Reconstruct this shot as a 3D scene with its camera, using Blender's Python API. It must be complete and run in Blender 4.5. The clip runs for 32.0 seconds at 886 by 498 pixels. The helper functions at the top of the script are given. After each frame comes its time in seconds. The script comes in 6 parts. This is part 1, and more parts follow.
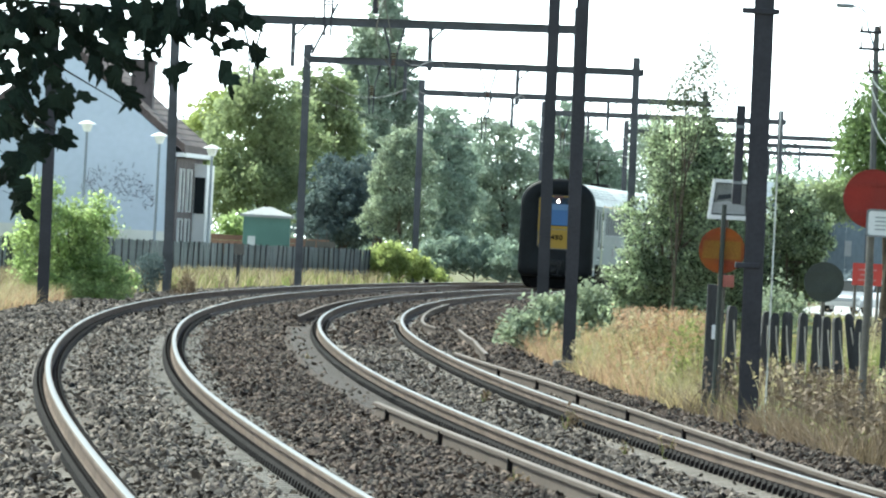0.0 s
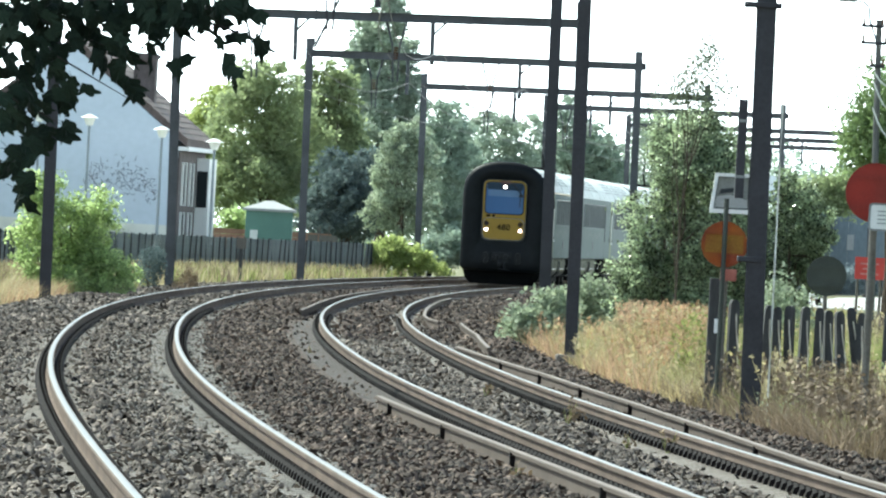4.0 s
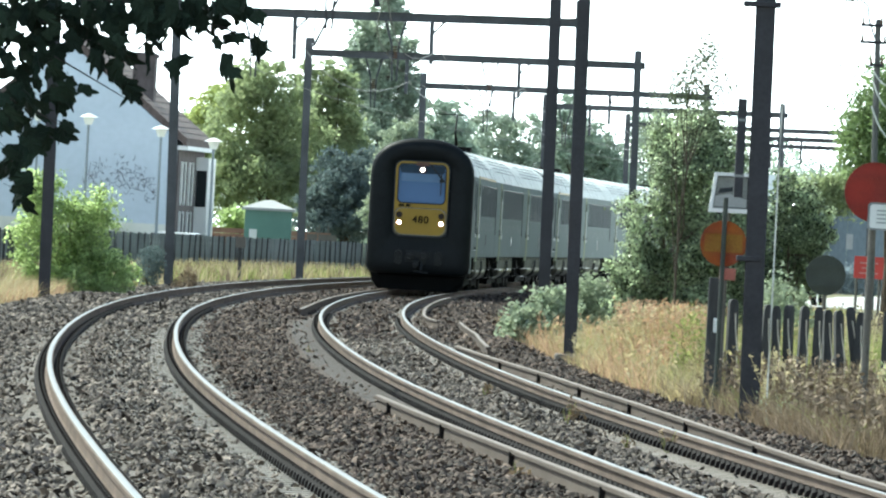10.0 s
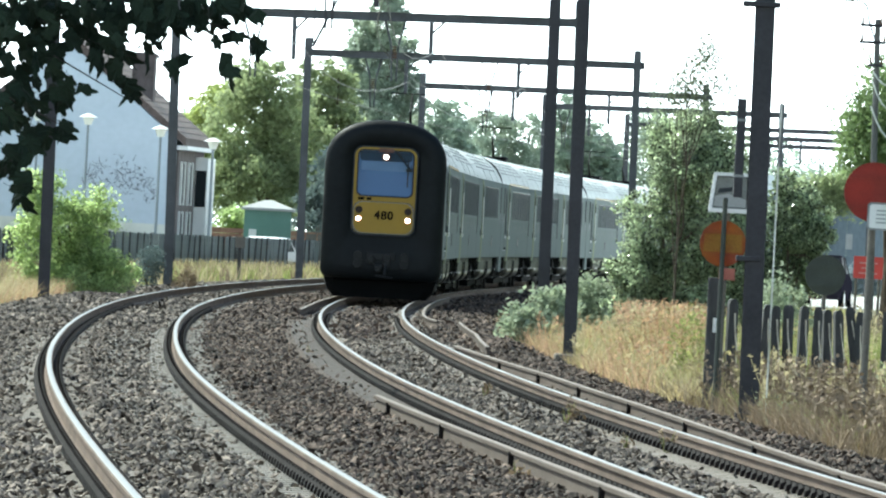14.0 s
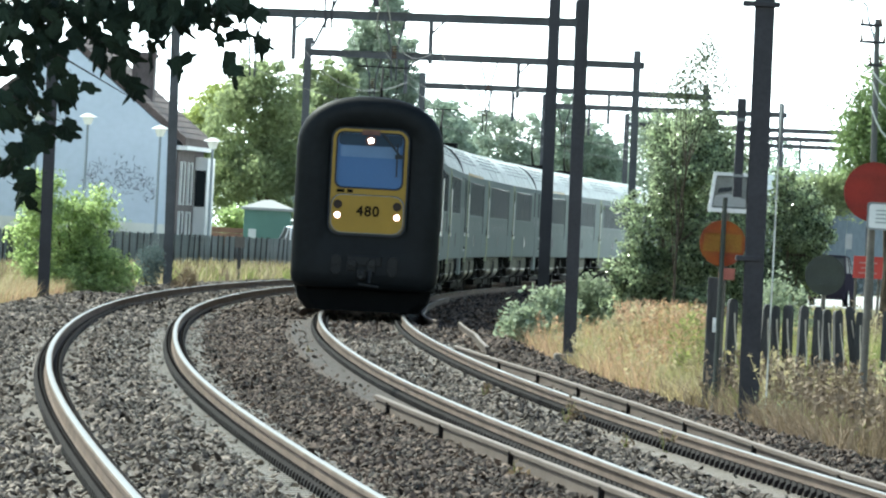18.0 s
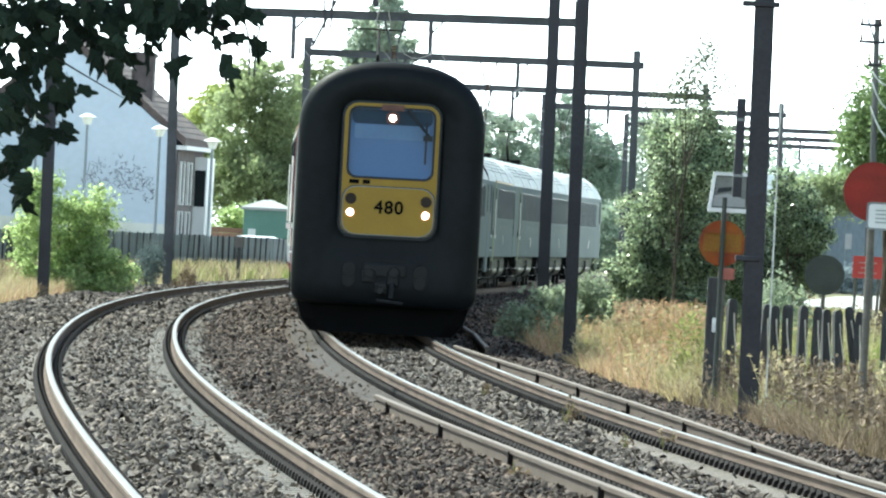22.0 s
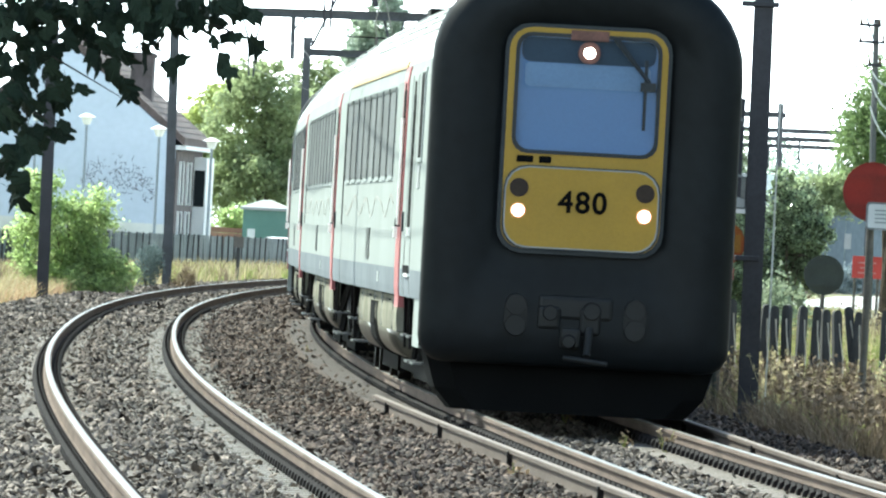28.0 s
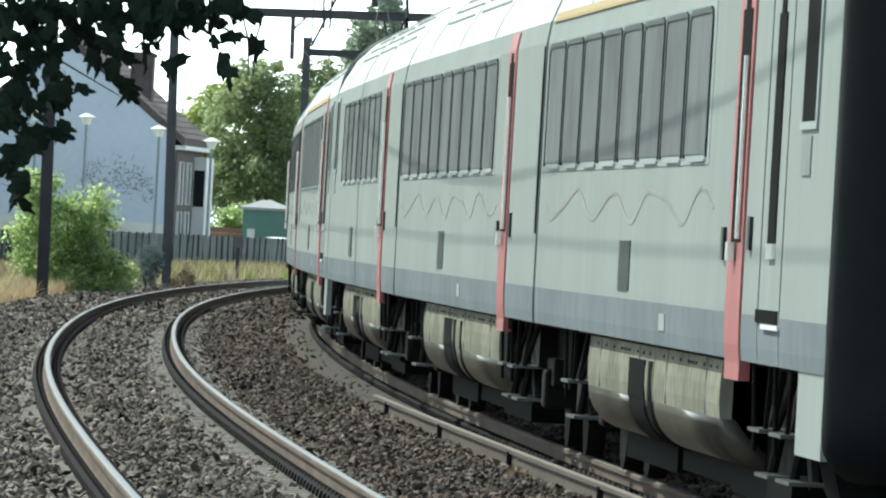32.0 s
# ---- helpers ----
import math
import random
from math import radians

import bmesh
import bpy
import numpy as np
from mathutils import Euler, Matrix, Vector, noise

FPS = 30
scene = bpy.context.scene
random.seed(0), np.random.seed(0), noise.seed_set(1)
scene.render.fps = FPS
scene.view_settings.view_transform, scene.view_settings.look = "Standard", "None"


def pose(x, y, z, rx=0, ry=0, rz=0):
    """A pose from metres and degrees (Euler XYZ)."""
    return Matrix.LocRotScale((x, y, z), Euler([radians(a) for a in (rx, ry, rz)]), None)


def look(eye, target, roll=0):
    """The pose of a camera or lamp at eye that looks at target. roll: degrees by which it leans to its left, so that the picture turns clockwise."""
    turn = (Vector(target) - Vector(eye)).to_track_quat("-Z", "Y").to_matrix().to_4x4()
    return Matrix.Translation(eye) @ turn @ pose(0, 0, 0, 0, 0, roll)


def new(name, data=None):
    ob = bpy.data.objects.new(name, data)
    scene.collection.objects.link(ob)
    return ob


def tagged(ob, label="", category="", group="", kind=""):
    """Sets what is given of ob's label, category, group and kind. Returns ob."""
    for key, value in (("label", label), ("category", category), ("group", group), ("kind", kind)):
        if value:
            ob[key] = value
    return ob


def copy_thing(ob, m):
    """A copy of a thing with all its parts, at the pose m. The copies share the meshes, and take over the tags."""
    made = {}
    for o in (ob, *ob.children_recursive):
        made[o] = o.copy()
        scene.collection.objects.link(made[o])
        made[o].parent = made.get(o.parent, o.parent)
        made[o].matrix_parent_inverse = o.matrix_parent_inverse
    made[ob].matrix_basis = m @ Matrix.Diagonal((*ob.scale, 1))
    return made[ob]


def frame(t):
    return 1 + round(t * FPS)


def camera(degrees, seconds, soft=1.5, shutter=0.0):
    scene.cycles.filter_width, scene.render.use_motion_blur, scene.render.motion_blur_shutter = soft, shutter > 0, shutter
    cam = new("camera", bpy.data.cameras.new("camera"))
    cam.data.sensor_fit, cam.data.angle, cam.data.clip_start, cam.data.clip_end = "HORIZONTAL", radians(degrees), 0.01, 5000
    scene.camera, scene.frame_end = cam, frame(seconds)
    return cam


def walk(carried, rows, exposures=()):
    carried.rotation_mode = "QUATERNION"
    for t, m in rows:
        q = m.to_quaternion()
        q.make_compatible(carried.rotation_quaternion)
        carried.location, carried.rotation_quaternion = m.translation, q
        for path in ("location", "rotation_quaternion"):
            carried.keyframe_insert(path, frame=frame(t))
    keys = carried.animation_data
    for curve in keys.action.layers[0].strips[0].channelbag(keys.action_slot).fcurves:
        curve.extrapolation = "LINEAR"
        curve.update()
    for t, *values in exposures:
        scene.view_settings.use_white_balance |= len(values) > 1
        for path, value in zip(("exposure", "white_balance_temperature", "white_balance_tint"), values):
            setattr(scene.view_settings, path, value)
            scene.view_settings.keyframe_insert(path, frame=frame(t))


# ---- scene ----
cam = camera(4.2453, 32.0, soft=2.2)
EYE = Vector((0.0, 0.0, 1.562))
FOCAL = 21153.0
ROLL = math.degrees(0.0542)


def aim(dx, dy):
    """The camera's pose, turned so that the view drifts by a little."""
    c, s = math.cos(0.0542), math.sin(0.0542)
    u = 1.48 - (dx * c + dy * s)
    v = 27.36 - (dy * c - dx * s)
    return look(EYE, EYE + Vector((u / FOCAL, 1.0, -v / FOCAL)) * 1000, ROLL)


DRIFT = [(0, -2, 12), (0.5, -2, 12), (0.8, 1.5, 7), (1.0, 3, 4), (1.5, 5, 1.5), (2, 5, 1.5), (2.5, 4, 1.5), (3, 4, 0.5),
         (3.5, 2.5, 1.5), (5.5, 2, 0), (9, 1, 0), (13, 0, 0), (20, -1, -0.5), (25, -2, -0.5), (32, -3, -0.4)]
walk(cam, [(t, aim(dx, dy)) for t, dx, dy in DRIFT], exposures=[(t, e + 0.28, 6150, -6) for t, e in ((0, 0.76), (18, 0.78), (22, 0.96), (25, 1.20), (28, 1.18), (29, 1.08), (30, 0.80), (31, 0.52), (32, 0.27))])

# ---- world and sun ----
SUN_EL, SUN_AZ = radians(50), radians(-50)      # azimuth from +y towards +x
world = bpy.data.worlds.new("world")
scene.world = world
world.use_nodes = True
wn = world.node_tree.nodes
sky = wn.new("ShaderNodeTexSky")
sky.sky_type, sky.sun_disc = "NISHITA", False
sky.sun_elevation, sky.sun_rotation = SUN_EL, SUN_AZ
sky.dust_density, sky.air_density = 2.0, 1.0
# bright summer haze all round the horizon, thinning into the blue overhead
wc = wn.new("ShaderNodeTexCoord")
wx = wn.new("ShaderNodeSeparateXYZ")
wr = wn.new("ShaderNodeMapRange")
wr.inputs[1].default_value, wr.inputs[2].default_value = 0.03, 0.42
wr.inputs[3].default_value, wr.inputs[4].default_value = 1.0, 0.0
wm = wn.new("ShaderNodeMixRGB")
wm.inputs[2].default_value = (17.0, 17.4, 18.4, 1)
wl = world.node_tree.links
wl.new(wc.outputs["Generated"], wx.inputs[0])
wl.new(wx.outputs["Z"], wr.inputs[0])
wl.new(wr.outputs[0], wm.inputs[0])
wl.new(sky.outputs[0], wm.inputs[1])
wl.new(wm.outputs[0], wn["Background"].inputs[0])
wn["Background"].inputs[1].default_value = 0.14
sun_data = bpy.data.lights.new("sun", "SUN")
sun_data.energy, sun_data.angle, sun_data.color = 5.0, radians(0.6), (1.0, 0.95, 0.86)
sun = new("sun", sun_data)
to_sun = Vector((math.sin(SUN_AZ) * math.cos(SUN_EL), math.cos(SUN_AZ) * math.cos(SUN_EL), math.sin(SUN_EL)))
sun.matrix_world = look(to_sun * 100, (0, 0, 0))


# ---- materials ----
def mat(name, color, rough=0.7, metal=0.0, scale=6.0, vary=0.25, bump=0.0, fine=40.0, second=None, emit=0.0, coat=0.0,
        each=0.0, stretch=(1, 1, 1), spec=0.3, thin=0.0):
    """A surface with two scales of variation; second: a colour that patches mix in; each: change from piece to piece."""
    m = bpy.data.materials.new(name)
    m.use_nodes = True
    nt, n = m.node_tree, m.node_tree.nodes
    b = n["Principled BSDF"]
    b.inputs["Roughness"].default_value, b.inputs["Metallic"].default_value = rough, metal
    b.inputs["Specular IOR Level"].default_value = spec
    if coat:
        b.inputs["Coat Weight"].default_value = coat
    tc = n.new("ShaderNodeTexCoord")
    mp = n.new("ShaderNodeMapping")
    mp.inputs["Scale"].default_value = stretch
    nt.links.new(tc.outputs["Object"], mp.inputs[0])

    def tex(sc, detail):
        t = n.new("ShaderNodeTexNoise")
        t.inputs["Scale"].default_value, t.inputs["Detail"].default_value = sc, detail
        nt.links.new(mp.outputs[0], t.inputs["Vector"])
        return t
    big, small = tex(scale, 4), tex(fine, 3)
    ramp = n.new("ShaderNodeValToRGB")
    c2 = second or [c * (1 - vary) for c in color]
    ramp.color_ramp.elements[0].position, ramp.color_ramp.elements[1].position = 0.35, 0.66
    ramp.color_ramp.elements[0].color = (*c2, 1)
    ramp.color_ramp.elements[1].color = (*color, 1)
    nt.links.new(big.outputs["Fac"], ramp.inputs[0])
    mix = n.new("ShaderNodeMixRGB")
    mix.blend_type = "MULTIPLY"
    mix.inputs[0].default_value = min(1, vary * 1.6)
    r2 = n.new("ShaderNodeValToRGB")
    r2.color_ramp.elements[0].position, r2.color_ramp.elements[1].position = 0.3, 0.62
    r2.color_ramp.elements[0].color = (0.45, 0.45, 0.45, 1)
    nt.links.new(small.outputs["Fac"], r2.inputs[0])
    nt.links.new(ramp.outputs[0], mix.inputs[1])
    nt.links.new(r2.outputs[0], mix.inputs[2])
    out = mix.outputs[0]
    if each:
        geo = n.new("ShaderNodeNewGeometry")
        info = n.new("ShaderNodeObjectInfo")
        add = n.new("ShaderNodeMath")
        add.operation = "ADD"
        nt.links.new(geo.outputs["Random Per Island"], add.inputs[0])
        nt.links.new(info.outputs["Random"], add.inputs[1])
        fr = n.new("ShaderNodeMath")
        fr.operation = "FRACT"
        nt.links.new(add.outputs[0], fr.inputs[0])
        rng = n.new("ShaderNodeMapRange")
        rng.inputs[3].default_value, rng.inputs[4].default_value = 1 - each, 1 + each
        nt.links.new(fr.outputs[0], rng.inputs[0])
        hsv = n.new("ShaderNodeHueSaturation")
        nt.links.new(rng.outputs[0], hsv.inputs["Value"])
        nt.links.new(out, hsv.inputs["Color"])
        out = hsv.outputs[0]
    nt.links.new(out, b.inputs["Base Color"])
    if bump:
        bp = n.new("ShaderNodeBump")
        bp.inputs["Strength"].default_value, bp.inputs["Distance"].default_value = min(1, bump), 0.02
        nt.links.new(small.outputs["Fac"], bp.inputs["Height"])
        nt.links.new(bp.outputs[0], b.inputs["Normal"])
    if emit:
        b.inputs["Emission Color"].default_value, b.inputs["Emission Strength"].default_value = (*color, 1), emit
    if thin:
        tr = n.new("ShaderNodeBsdfTranslucent")
        nt.links.new(out, tr.inputs[0])
        ms = n.new("ShaderNodeMixShader")
        ms.inputs[0].default_value = thin
        nt.links.new(b.outputs[0], ms.inputs[1])
        nt.links.new(tr.outputs[0], ms.inputs[2])
        nt.links.new(ms.outputs[0], n["Material Output"].inputs[0])
    return m


M_BALLAST = mat("ballast", (0.0869, 0.0697, 0.0587), 0.95, scale=0.7, vary=0.45, bump=1.0, fine=22, second=(0.0555, 0.0436, 0.0356), spec=0.1)
M_STONE = mat("ballast_stone", (0.195, 0.163, 0.136), 0.8, scale=0.5, vary=0.35, fine=14, second=(0.0522, 0.0437, 0.0361), each=0.98, spec=0.25)
M_STONE_BROWN = mat("brown_ballast_stone", (0.119, 0.0874, 0.0688), 0.8, scale=0.5, vary=0.35, fine=14, second=(0.0335, 0.0251, 0.0205), each=0.98, spec=0.25)
M_DUST = mat("pale_grit", (0.135, 0.12, 0.107), 0.95, scale=1.2, vary=0.3, bump=0.8, fine=45)
M_GRIT_DARK = mat("shade_brown_grit", (0.0561, 0.0459, 0.0391), 0.95, scale=1.2, vary=0.35, bump=0.8, fine=45)
M_RAILTOP = mat("polished_rail", (0.147, 0.147, 0.136), 0.45, 1.0, scale=0.4, vary=0.12, fine=30)
M_RAILSIDE = mat("rusty_rail", (0.141, 0.108, 0.0909), 0.9, 0.0, scale=0.6, vary=0.3, fine=30, second=(0.0999, 0.0788, 0.0663), spec=0.08)
M_SLEEPER = mat("concrete_sleeper", (0.262, 0.242, 0.214), 0.9, scale=3, vary=0.4, fine=40, each=0.2, bump=0.4)
M_OLDRAIL = mat("worn_old_rail", (0.0741, 0.0592, 0.0504), 0.85, 0.0, scale=0.5, vary=0.2, fine=20, second=(0.0963, 0.0778, 0.0667), spec=0.1)
M_OLDTOP = mat("dull_old_railhead", (0.147, 0.122, 0.105), 0.75, 0.0, scale=0.6, vary=0.2, fine=20)
M_CLIP = mat("black_steel_clip", (0.014, 0.012, 0.012), 0.8, 0.0, scale=5, vary=0.3, spec=0.08)
M_MAST = mat("dark_painted_steel", (0.032, 0.031, 0.039), 0.6, 0.0, scale=1.5, vary=0.35, fine=25)
M_MAST_HAZE = mat("haze_grey_steel", (0.085, 0.088, 0.096), 0.7, 0.0, scale=1.5, vary=0.35, fine=25)
M_GREY_STEEL = mat("grey_galvanised_steel", (0.22, 0.23, 0.235), 0.5, 0.5, scale=3, vary=0.2)
M_EARTH = mat("dry_grassy_ground", (0.16, 0.13, 0.07), 0.95, scale=0.15, vary=0.4, fine=3, second=(0.09, 0.115, 0.04), bump=0.6)
M_GRASS_DRY = mat("dry_grass", (0.52, 0.415, 0.23), 0.85, scale=0.8, vary=0.2, fine=5, second=(0.36, 0.30, 0.14), each=0.45, thin=0.45)
M_GRASS = mat("green_grass", (0.24, 0.30, 0.09), 0.8, scale=0.8, vary=0.2, fine=5, second=(0.30, 0.29, 0.12), each=0.35, thin=0.45)
M_LEAF = mat("green_leaves", (0.22, 0.30, 0.13), 0.6, scale=0.5, vary=0.15, fine=4, second=(0.15, 0.215, 0.09), each=0.3, thin=0.6)
M_LEAF_PALE = mat("pale_green_leaves", (0.44, 0.53, 0.25), 0.55, scale=0.5, vary=0.15, fine=4, second=(0.34, 0.44, 0.19), each=0.35, thin=0.8)
M_LEAF_GREY = mat("grey_green_leaves", (0.381, 0.448, 0.347), 0.55, scale=0.5, vary=0.15, fine=4, second=(0.302, 0.364, 0.291), each=0.25, thin=0.6)
M_LEAF_LIME = mat("yellow_green_leaves", (0.423, 0.478, 0.184), 0.6, scale=0.5, vary=0.15, fine=4, second=(0.34, 0.405, 0.156), each=0.3, thin=0.75)
M_LEAF_WILLOW = mat("silvery_willow_leaves", (0.38, 0.44, 0.31), 0.45, scale=0.5, vary=0.15, fine=4, second=(0.26, 0.31, 0.22), each=0.45, thin=0.5, spec=0.5)
# Canopy shade is put into the near-black green of these leaves.
M_LEAF_DARK = mat("shade_dark_leaves", (0.016, 0.026, 0.018), 0.75, scale=3, vary=0.2, fine=20, each=0.3, spec=0.08)
# Far leaves: lifted, bluish green paints the haze before them.
M_LEAF_HAZY = mat("haze_lifted_leaves", (0.345, 0.425, 0.333), 0.6, scale=0.5, vary=0.15, fine=4, second=(0.265, 0.333, 0.265), each=0.15, thin=0.55)
M_LEAF_BIRCH = mat("birch_leaves", (0.42, 0.49, 0.315), 0.22, scale=0.8, vary=0.15, fine=6, second=(0.19, 0.24, 0.145), each=0.95, thin=0.66, spec=0.9)
M_LEAF_SILVER = mat("grey_green_herb_leaves", (0.361, 0.413, 0.284), 0.5, scale=0.8, vary=0.15, fine=6, second=(0.267, 0.318, 0.215), each=0.35, thin=0.5)
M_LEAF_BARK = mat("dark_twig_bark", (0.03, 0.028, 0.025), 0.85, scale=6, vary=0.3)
M_GRASS_RUST = mat("rust_brown_grass", (0.50, 0.33, 0.22), 0.85, scale=0.5, vary=0.2, fine=5, second=(0.34, 0.22, 0.12), each=0.4, thin=0.4)
M_GRASS_BROWN = mat("brown_weed_stalks", (0.31, 0.235, 0.17), 0.85, scale=0.8, vary=0.2, fine=5, second=(0.15, 0.11, 0.06), each=0.4, thin=0.2)
M_STALK = mat("dark_dead_stalks", (0.30, 0.23, 0.16), 0.85, scale=2, vary=0.3, fine=9, second=(0.15, 0.11, 0.075), each=0.5)
M_GRASS_PALE = mat("pale_dry_grass", (0.50, 0.43, 0.28), 0.85, scale=0.8, vary=0.2, fine=5, second=(0.32, 0.28, 0.13), each=0.3, thin=0.45)
M_LEAF_MUTED = mat("muted_green_leaves", (0.331, 0.389, 0.207), 0.55, scale=0.35, vary=0.15, fine=4, second=(0.257, 0.306, 0.166), each=0.25, thin=0.7)
# Blue of distant haze and shade is mixed into this leaf colour.
M_LEAF_HAZE_BLUE = mat("haze_blue_leaves", (0.28, 0.33, 0.35), 0.7, scale=0.4, vary=0.15, fine=4, second=(0.23, 0.28, 0.30), each=0.25, thin=0.5)
M_SUNLIT_EDGE = mat("sunlit_edge_wood", (0.62, 0.58, 0.48), 0.7, scale=9, vary=0.25)
# Birch leaves in a darker colour that draws them backlit.
M_LEAF_BACKLIT = mat("backlit_birch_leaves", (0.17, 0.20, 0.12), 0.5, scale=2, vary=0.2, fine=8, each=0.3, thin=0.15)
M_LEAF_SHADE = mat("shaded_dark_needles", (0.128, 0.168, 0.155), 0.7, scale=0.5, vary=0.15, fine=4, second=(0.095, 0.128, 0.132), each=0.2, thin=0.42)
M_BARK = mat("bark", (0.09, 0.07, 0.05), 0.9, scale=4, vary=0.4, fine=20, bump=0.6)
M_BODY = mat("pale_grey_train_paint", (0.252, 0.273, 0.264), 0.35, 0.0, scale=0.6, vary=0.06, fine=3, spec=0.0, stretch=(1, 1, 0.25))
M_BODY_DARK = mat("blue_grey_train_stripe", (0.172, 0.190, 0.205), 0.5, scale=0.6, vary=0.12, fine=4, spec=0.0)
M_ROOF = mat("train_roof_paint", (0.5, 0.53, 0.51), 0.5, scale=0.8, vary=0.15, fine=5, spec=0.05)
M_GROOVE = mat("dark_roof_groove", (0.20, 0.215, 0.21), 0.7, scale=2, vary=0.2)
M_RED = mat("faded_red_door_paint", (0.329, 0.0988, 0.103), 0.5, scale=1.5, vary=0.15)
M_STAIN = mat("grey_scribble_stain", (0.18, 0.175, 0.155), 0.6, scale=0.9, vary=0.3, second=(0.235, 0.25, 0.24))
M_YELLOW = mat("yellow_train_paint", (0.239, 0.149, 0.0116), 0.5, scale=1.5, vary=0.1)
M_RUBBER = mat("black_rubber", (0.0072, 0.009, 0.0107), 0.5, scale=1.2, vary=0.3, fine=8, spec=0.1)
# The next two are near black; on underfloor parts they hold the shade.
M_BLACK = mat("flat_black", (0.004, 0.0042, 0.0045), 0.8, scale=2, vary=0.3, spec=0.03)
M_UNDER = mat("near_black_steel", (0.006, 0.0055, 0.0052), 0.75, scale=2, vary=0.4, spec=0.12)
M_COUPLER = mat("greasy_coupler_steel", (0.0085, 0.0092, 0.0098), 0.6, 0.2, scale=6, vary=0.4)
M_SKIRT_LOW = mat("dark_brown_skirt", (0.095, 0.088, 0.07), 0.3, scale=0.9, vary=0.5, fine=5, second=(0.025, 0.022, 0.02), spec=0.15)
M_STEP = mat("worn_dark_step_steel", (0.11, 0.115, 0.12), 0.35, 0.6, scale=6, vary=0.3)
M_SKIRT = mat("dusty_beige_skirt", (0.238, 0.233, 0.189), 0.6, scale=0.8, vary=0.3, fine=6, spec=0.0)
M_TINTED = mat("tinted_train_glass", (0.165, 0.175, 0.178), 0.3, scale=0.4, vary=0.2, fine=2, spec=0.0)
M_DOOR_REFLECT = mat("plant_reflection_door", (0.36, 0.38, 0.27), 0.45, scale=1.5, vary=0.12, spec=0.0, stretch=(1, 1, 0.3))
# Blue base colour stands in for the sky mirrored in the screen.
M_WINDSCREEN = mat("windscreen_glass", (0.0585, 0.12, 0.247), 0.06, scale=0.5, vary=0.05, spec=0.08)
M_BLIND = mat("grey_blue_blind", (0.026, 0.042, 0.066), 0.5, scale=2, vary=0.1, spec=0.08)
M_SCREEN_LIGHT = mat("pale_blue_light_band", (0.106, 0.169, 0.281), 0.4, scale=1.5, vary=0.1, spec=0.08)
M_HEADLAMP = mat("headlamp_glow", (1.0, 0.86, 0.80), 0.3, emit=9)
M_LAMP_OFF = mat("unlit_lamp_glass", (0.03, 0.022, 0.018), 0.5, scale=5, vary=0.2, spec=0.08)
M_LAMPRING = mat("brown_lamp_rim", (0.12, 0.055, 0.045), 0.6, scale=6, vary=0.3)
M_MULLION = mat("pale_window_frame", (0.30, 0.325, 0.32), 0.45, scale=1, vary=0.1, spec=0.0)
M_LAMPGLOW = mat("lamp_halo_glow", (0.9, 0.40, 0.25), 0.4, emit=0.45)
M_TRIM = mat("dark_window_trim", (0.03, 0.035, 0.04), 0.4, scale=3, vary=0.2, spec=0.08)
M_SILVER = mat("bare_aluminium", (0.7, 0.7, 0.68), 0.35, 0.8, scale=3, vary=0.15)
# White render, tinted blue to paint its skylit shade.
M_WHITEWALL = mat("sky_shade_white_wall", (0.456, 0.509, 0.581), 0.9, scale=0.5, vary=0.06, fine=4, second=(0.426, 0.479, 0.547))
M_BRICK = mat("dark_brick", (0.132, 0.111, 0.107), 0.9, scale=2, vary=0.3, fine=15)
M_TILE = mat("dark_roof_tiles", (0.123, 0.0946, 0.0864), 0.85, scale=2, vary=0.3, fine=12)
M_WHITE = mat("white_paint", (0.642, 0.65, 0.642), 0.5, scale=2, vary=0.08)
M_GREEN_SHED = mat("green_painted_metal", (0.115, 0.214, 0.181), 0.6, scale=1, vary=0.15)
M_FENCE = mat("dark_weathered_fence", (0.207, 0.231, 0.224), 0.85, scale=2, vary=0.3, fine=15, each=0.15)
M_POST = mat("black_tarred_wood", (0.078, 0.078, 0.080), 0.8, scale=5, vary=0.4, fine=30, bump=0.4, stretch=(1, 1, 0.2))
M_SIGN_RED = mat("red_sign_paint", (0.329, 0.0453, 0.0329), 0.45, scale=4, vary=0.12, thin=0.5)
M_SIGN_ORANGE = mat("orange_sign_paint", (0.395, 0.14, 0.0247), 0.5, scale=4, vary=0.2, second=(0.28, 0.0658, 0.0247), thin=0.5)
M_SIGN_AMBER = mat("amber_sign_paint", (0.40, 0.21, 0.03), 0.5, scale=4, vary=0.25, second=(0.36, 0.15, 0.025), thin=0.5)
M_SIGN_BACK = mat("dark_sign_back", (0.04, 0.047, 0.04), 0.6, scale=5, vary=0.2)
M_CONCRETE = mat("weathered_concrete", (0.15, 0.135, 0.12), 0.9, scale=3, vary=0.25, bump=0.3)
M_ROAD = mat("pale_asphalt", (0.408, 0.408, 0.395), 0.85, scale=0.6, vary=0.12, fine=20)
M_INSULATOR = mat("brown_glazed_insulator", (0.10, 0.05, 0.03), 0.25, scale=5, vary=0.2)
M_PLINTH = mat("cream_plinth_paint", (0.593, 0.593, 0.543), 0.85, scale=1, vary=0.1)
M_CREEPER = mat("dead_creeper", (0.10, 0.085, 0.10), 0.9, scale=3, vary=0.3)
M_BARN = mat("shade_blue_cladding", (0.165, 0.202, 0.23), 0.8, scale=0.6, vary=0.2, fine=6, stretch=(1, 1, 0.4))
M_PALE_ROOF = mat("pale_metal_roof", (0.313, 0.321, 0.317), 0.6, scale=2, vary=0.12)
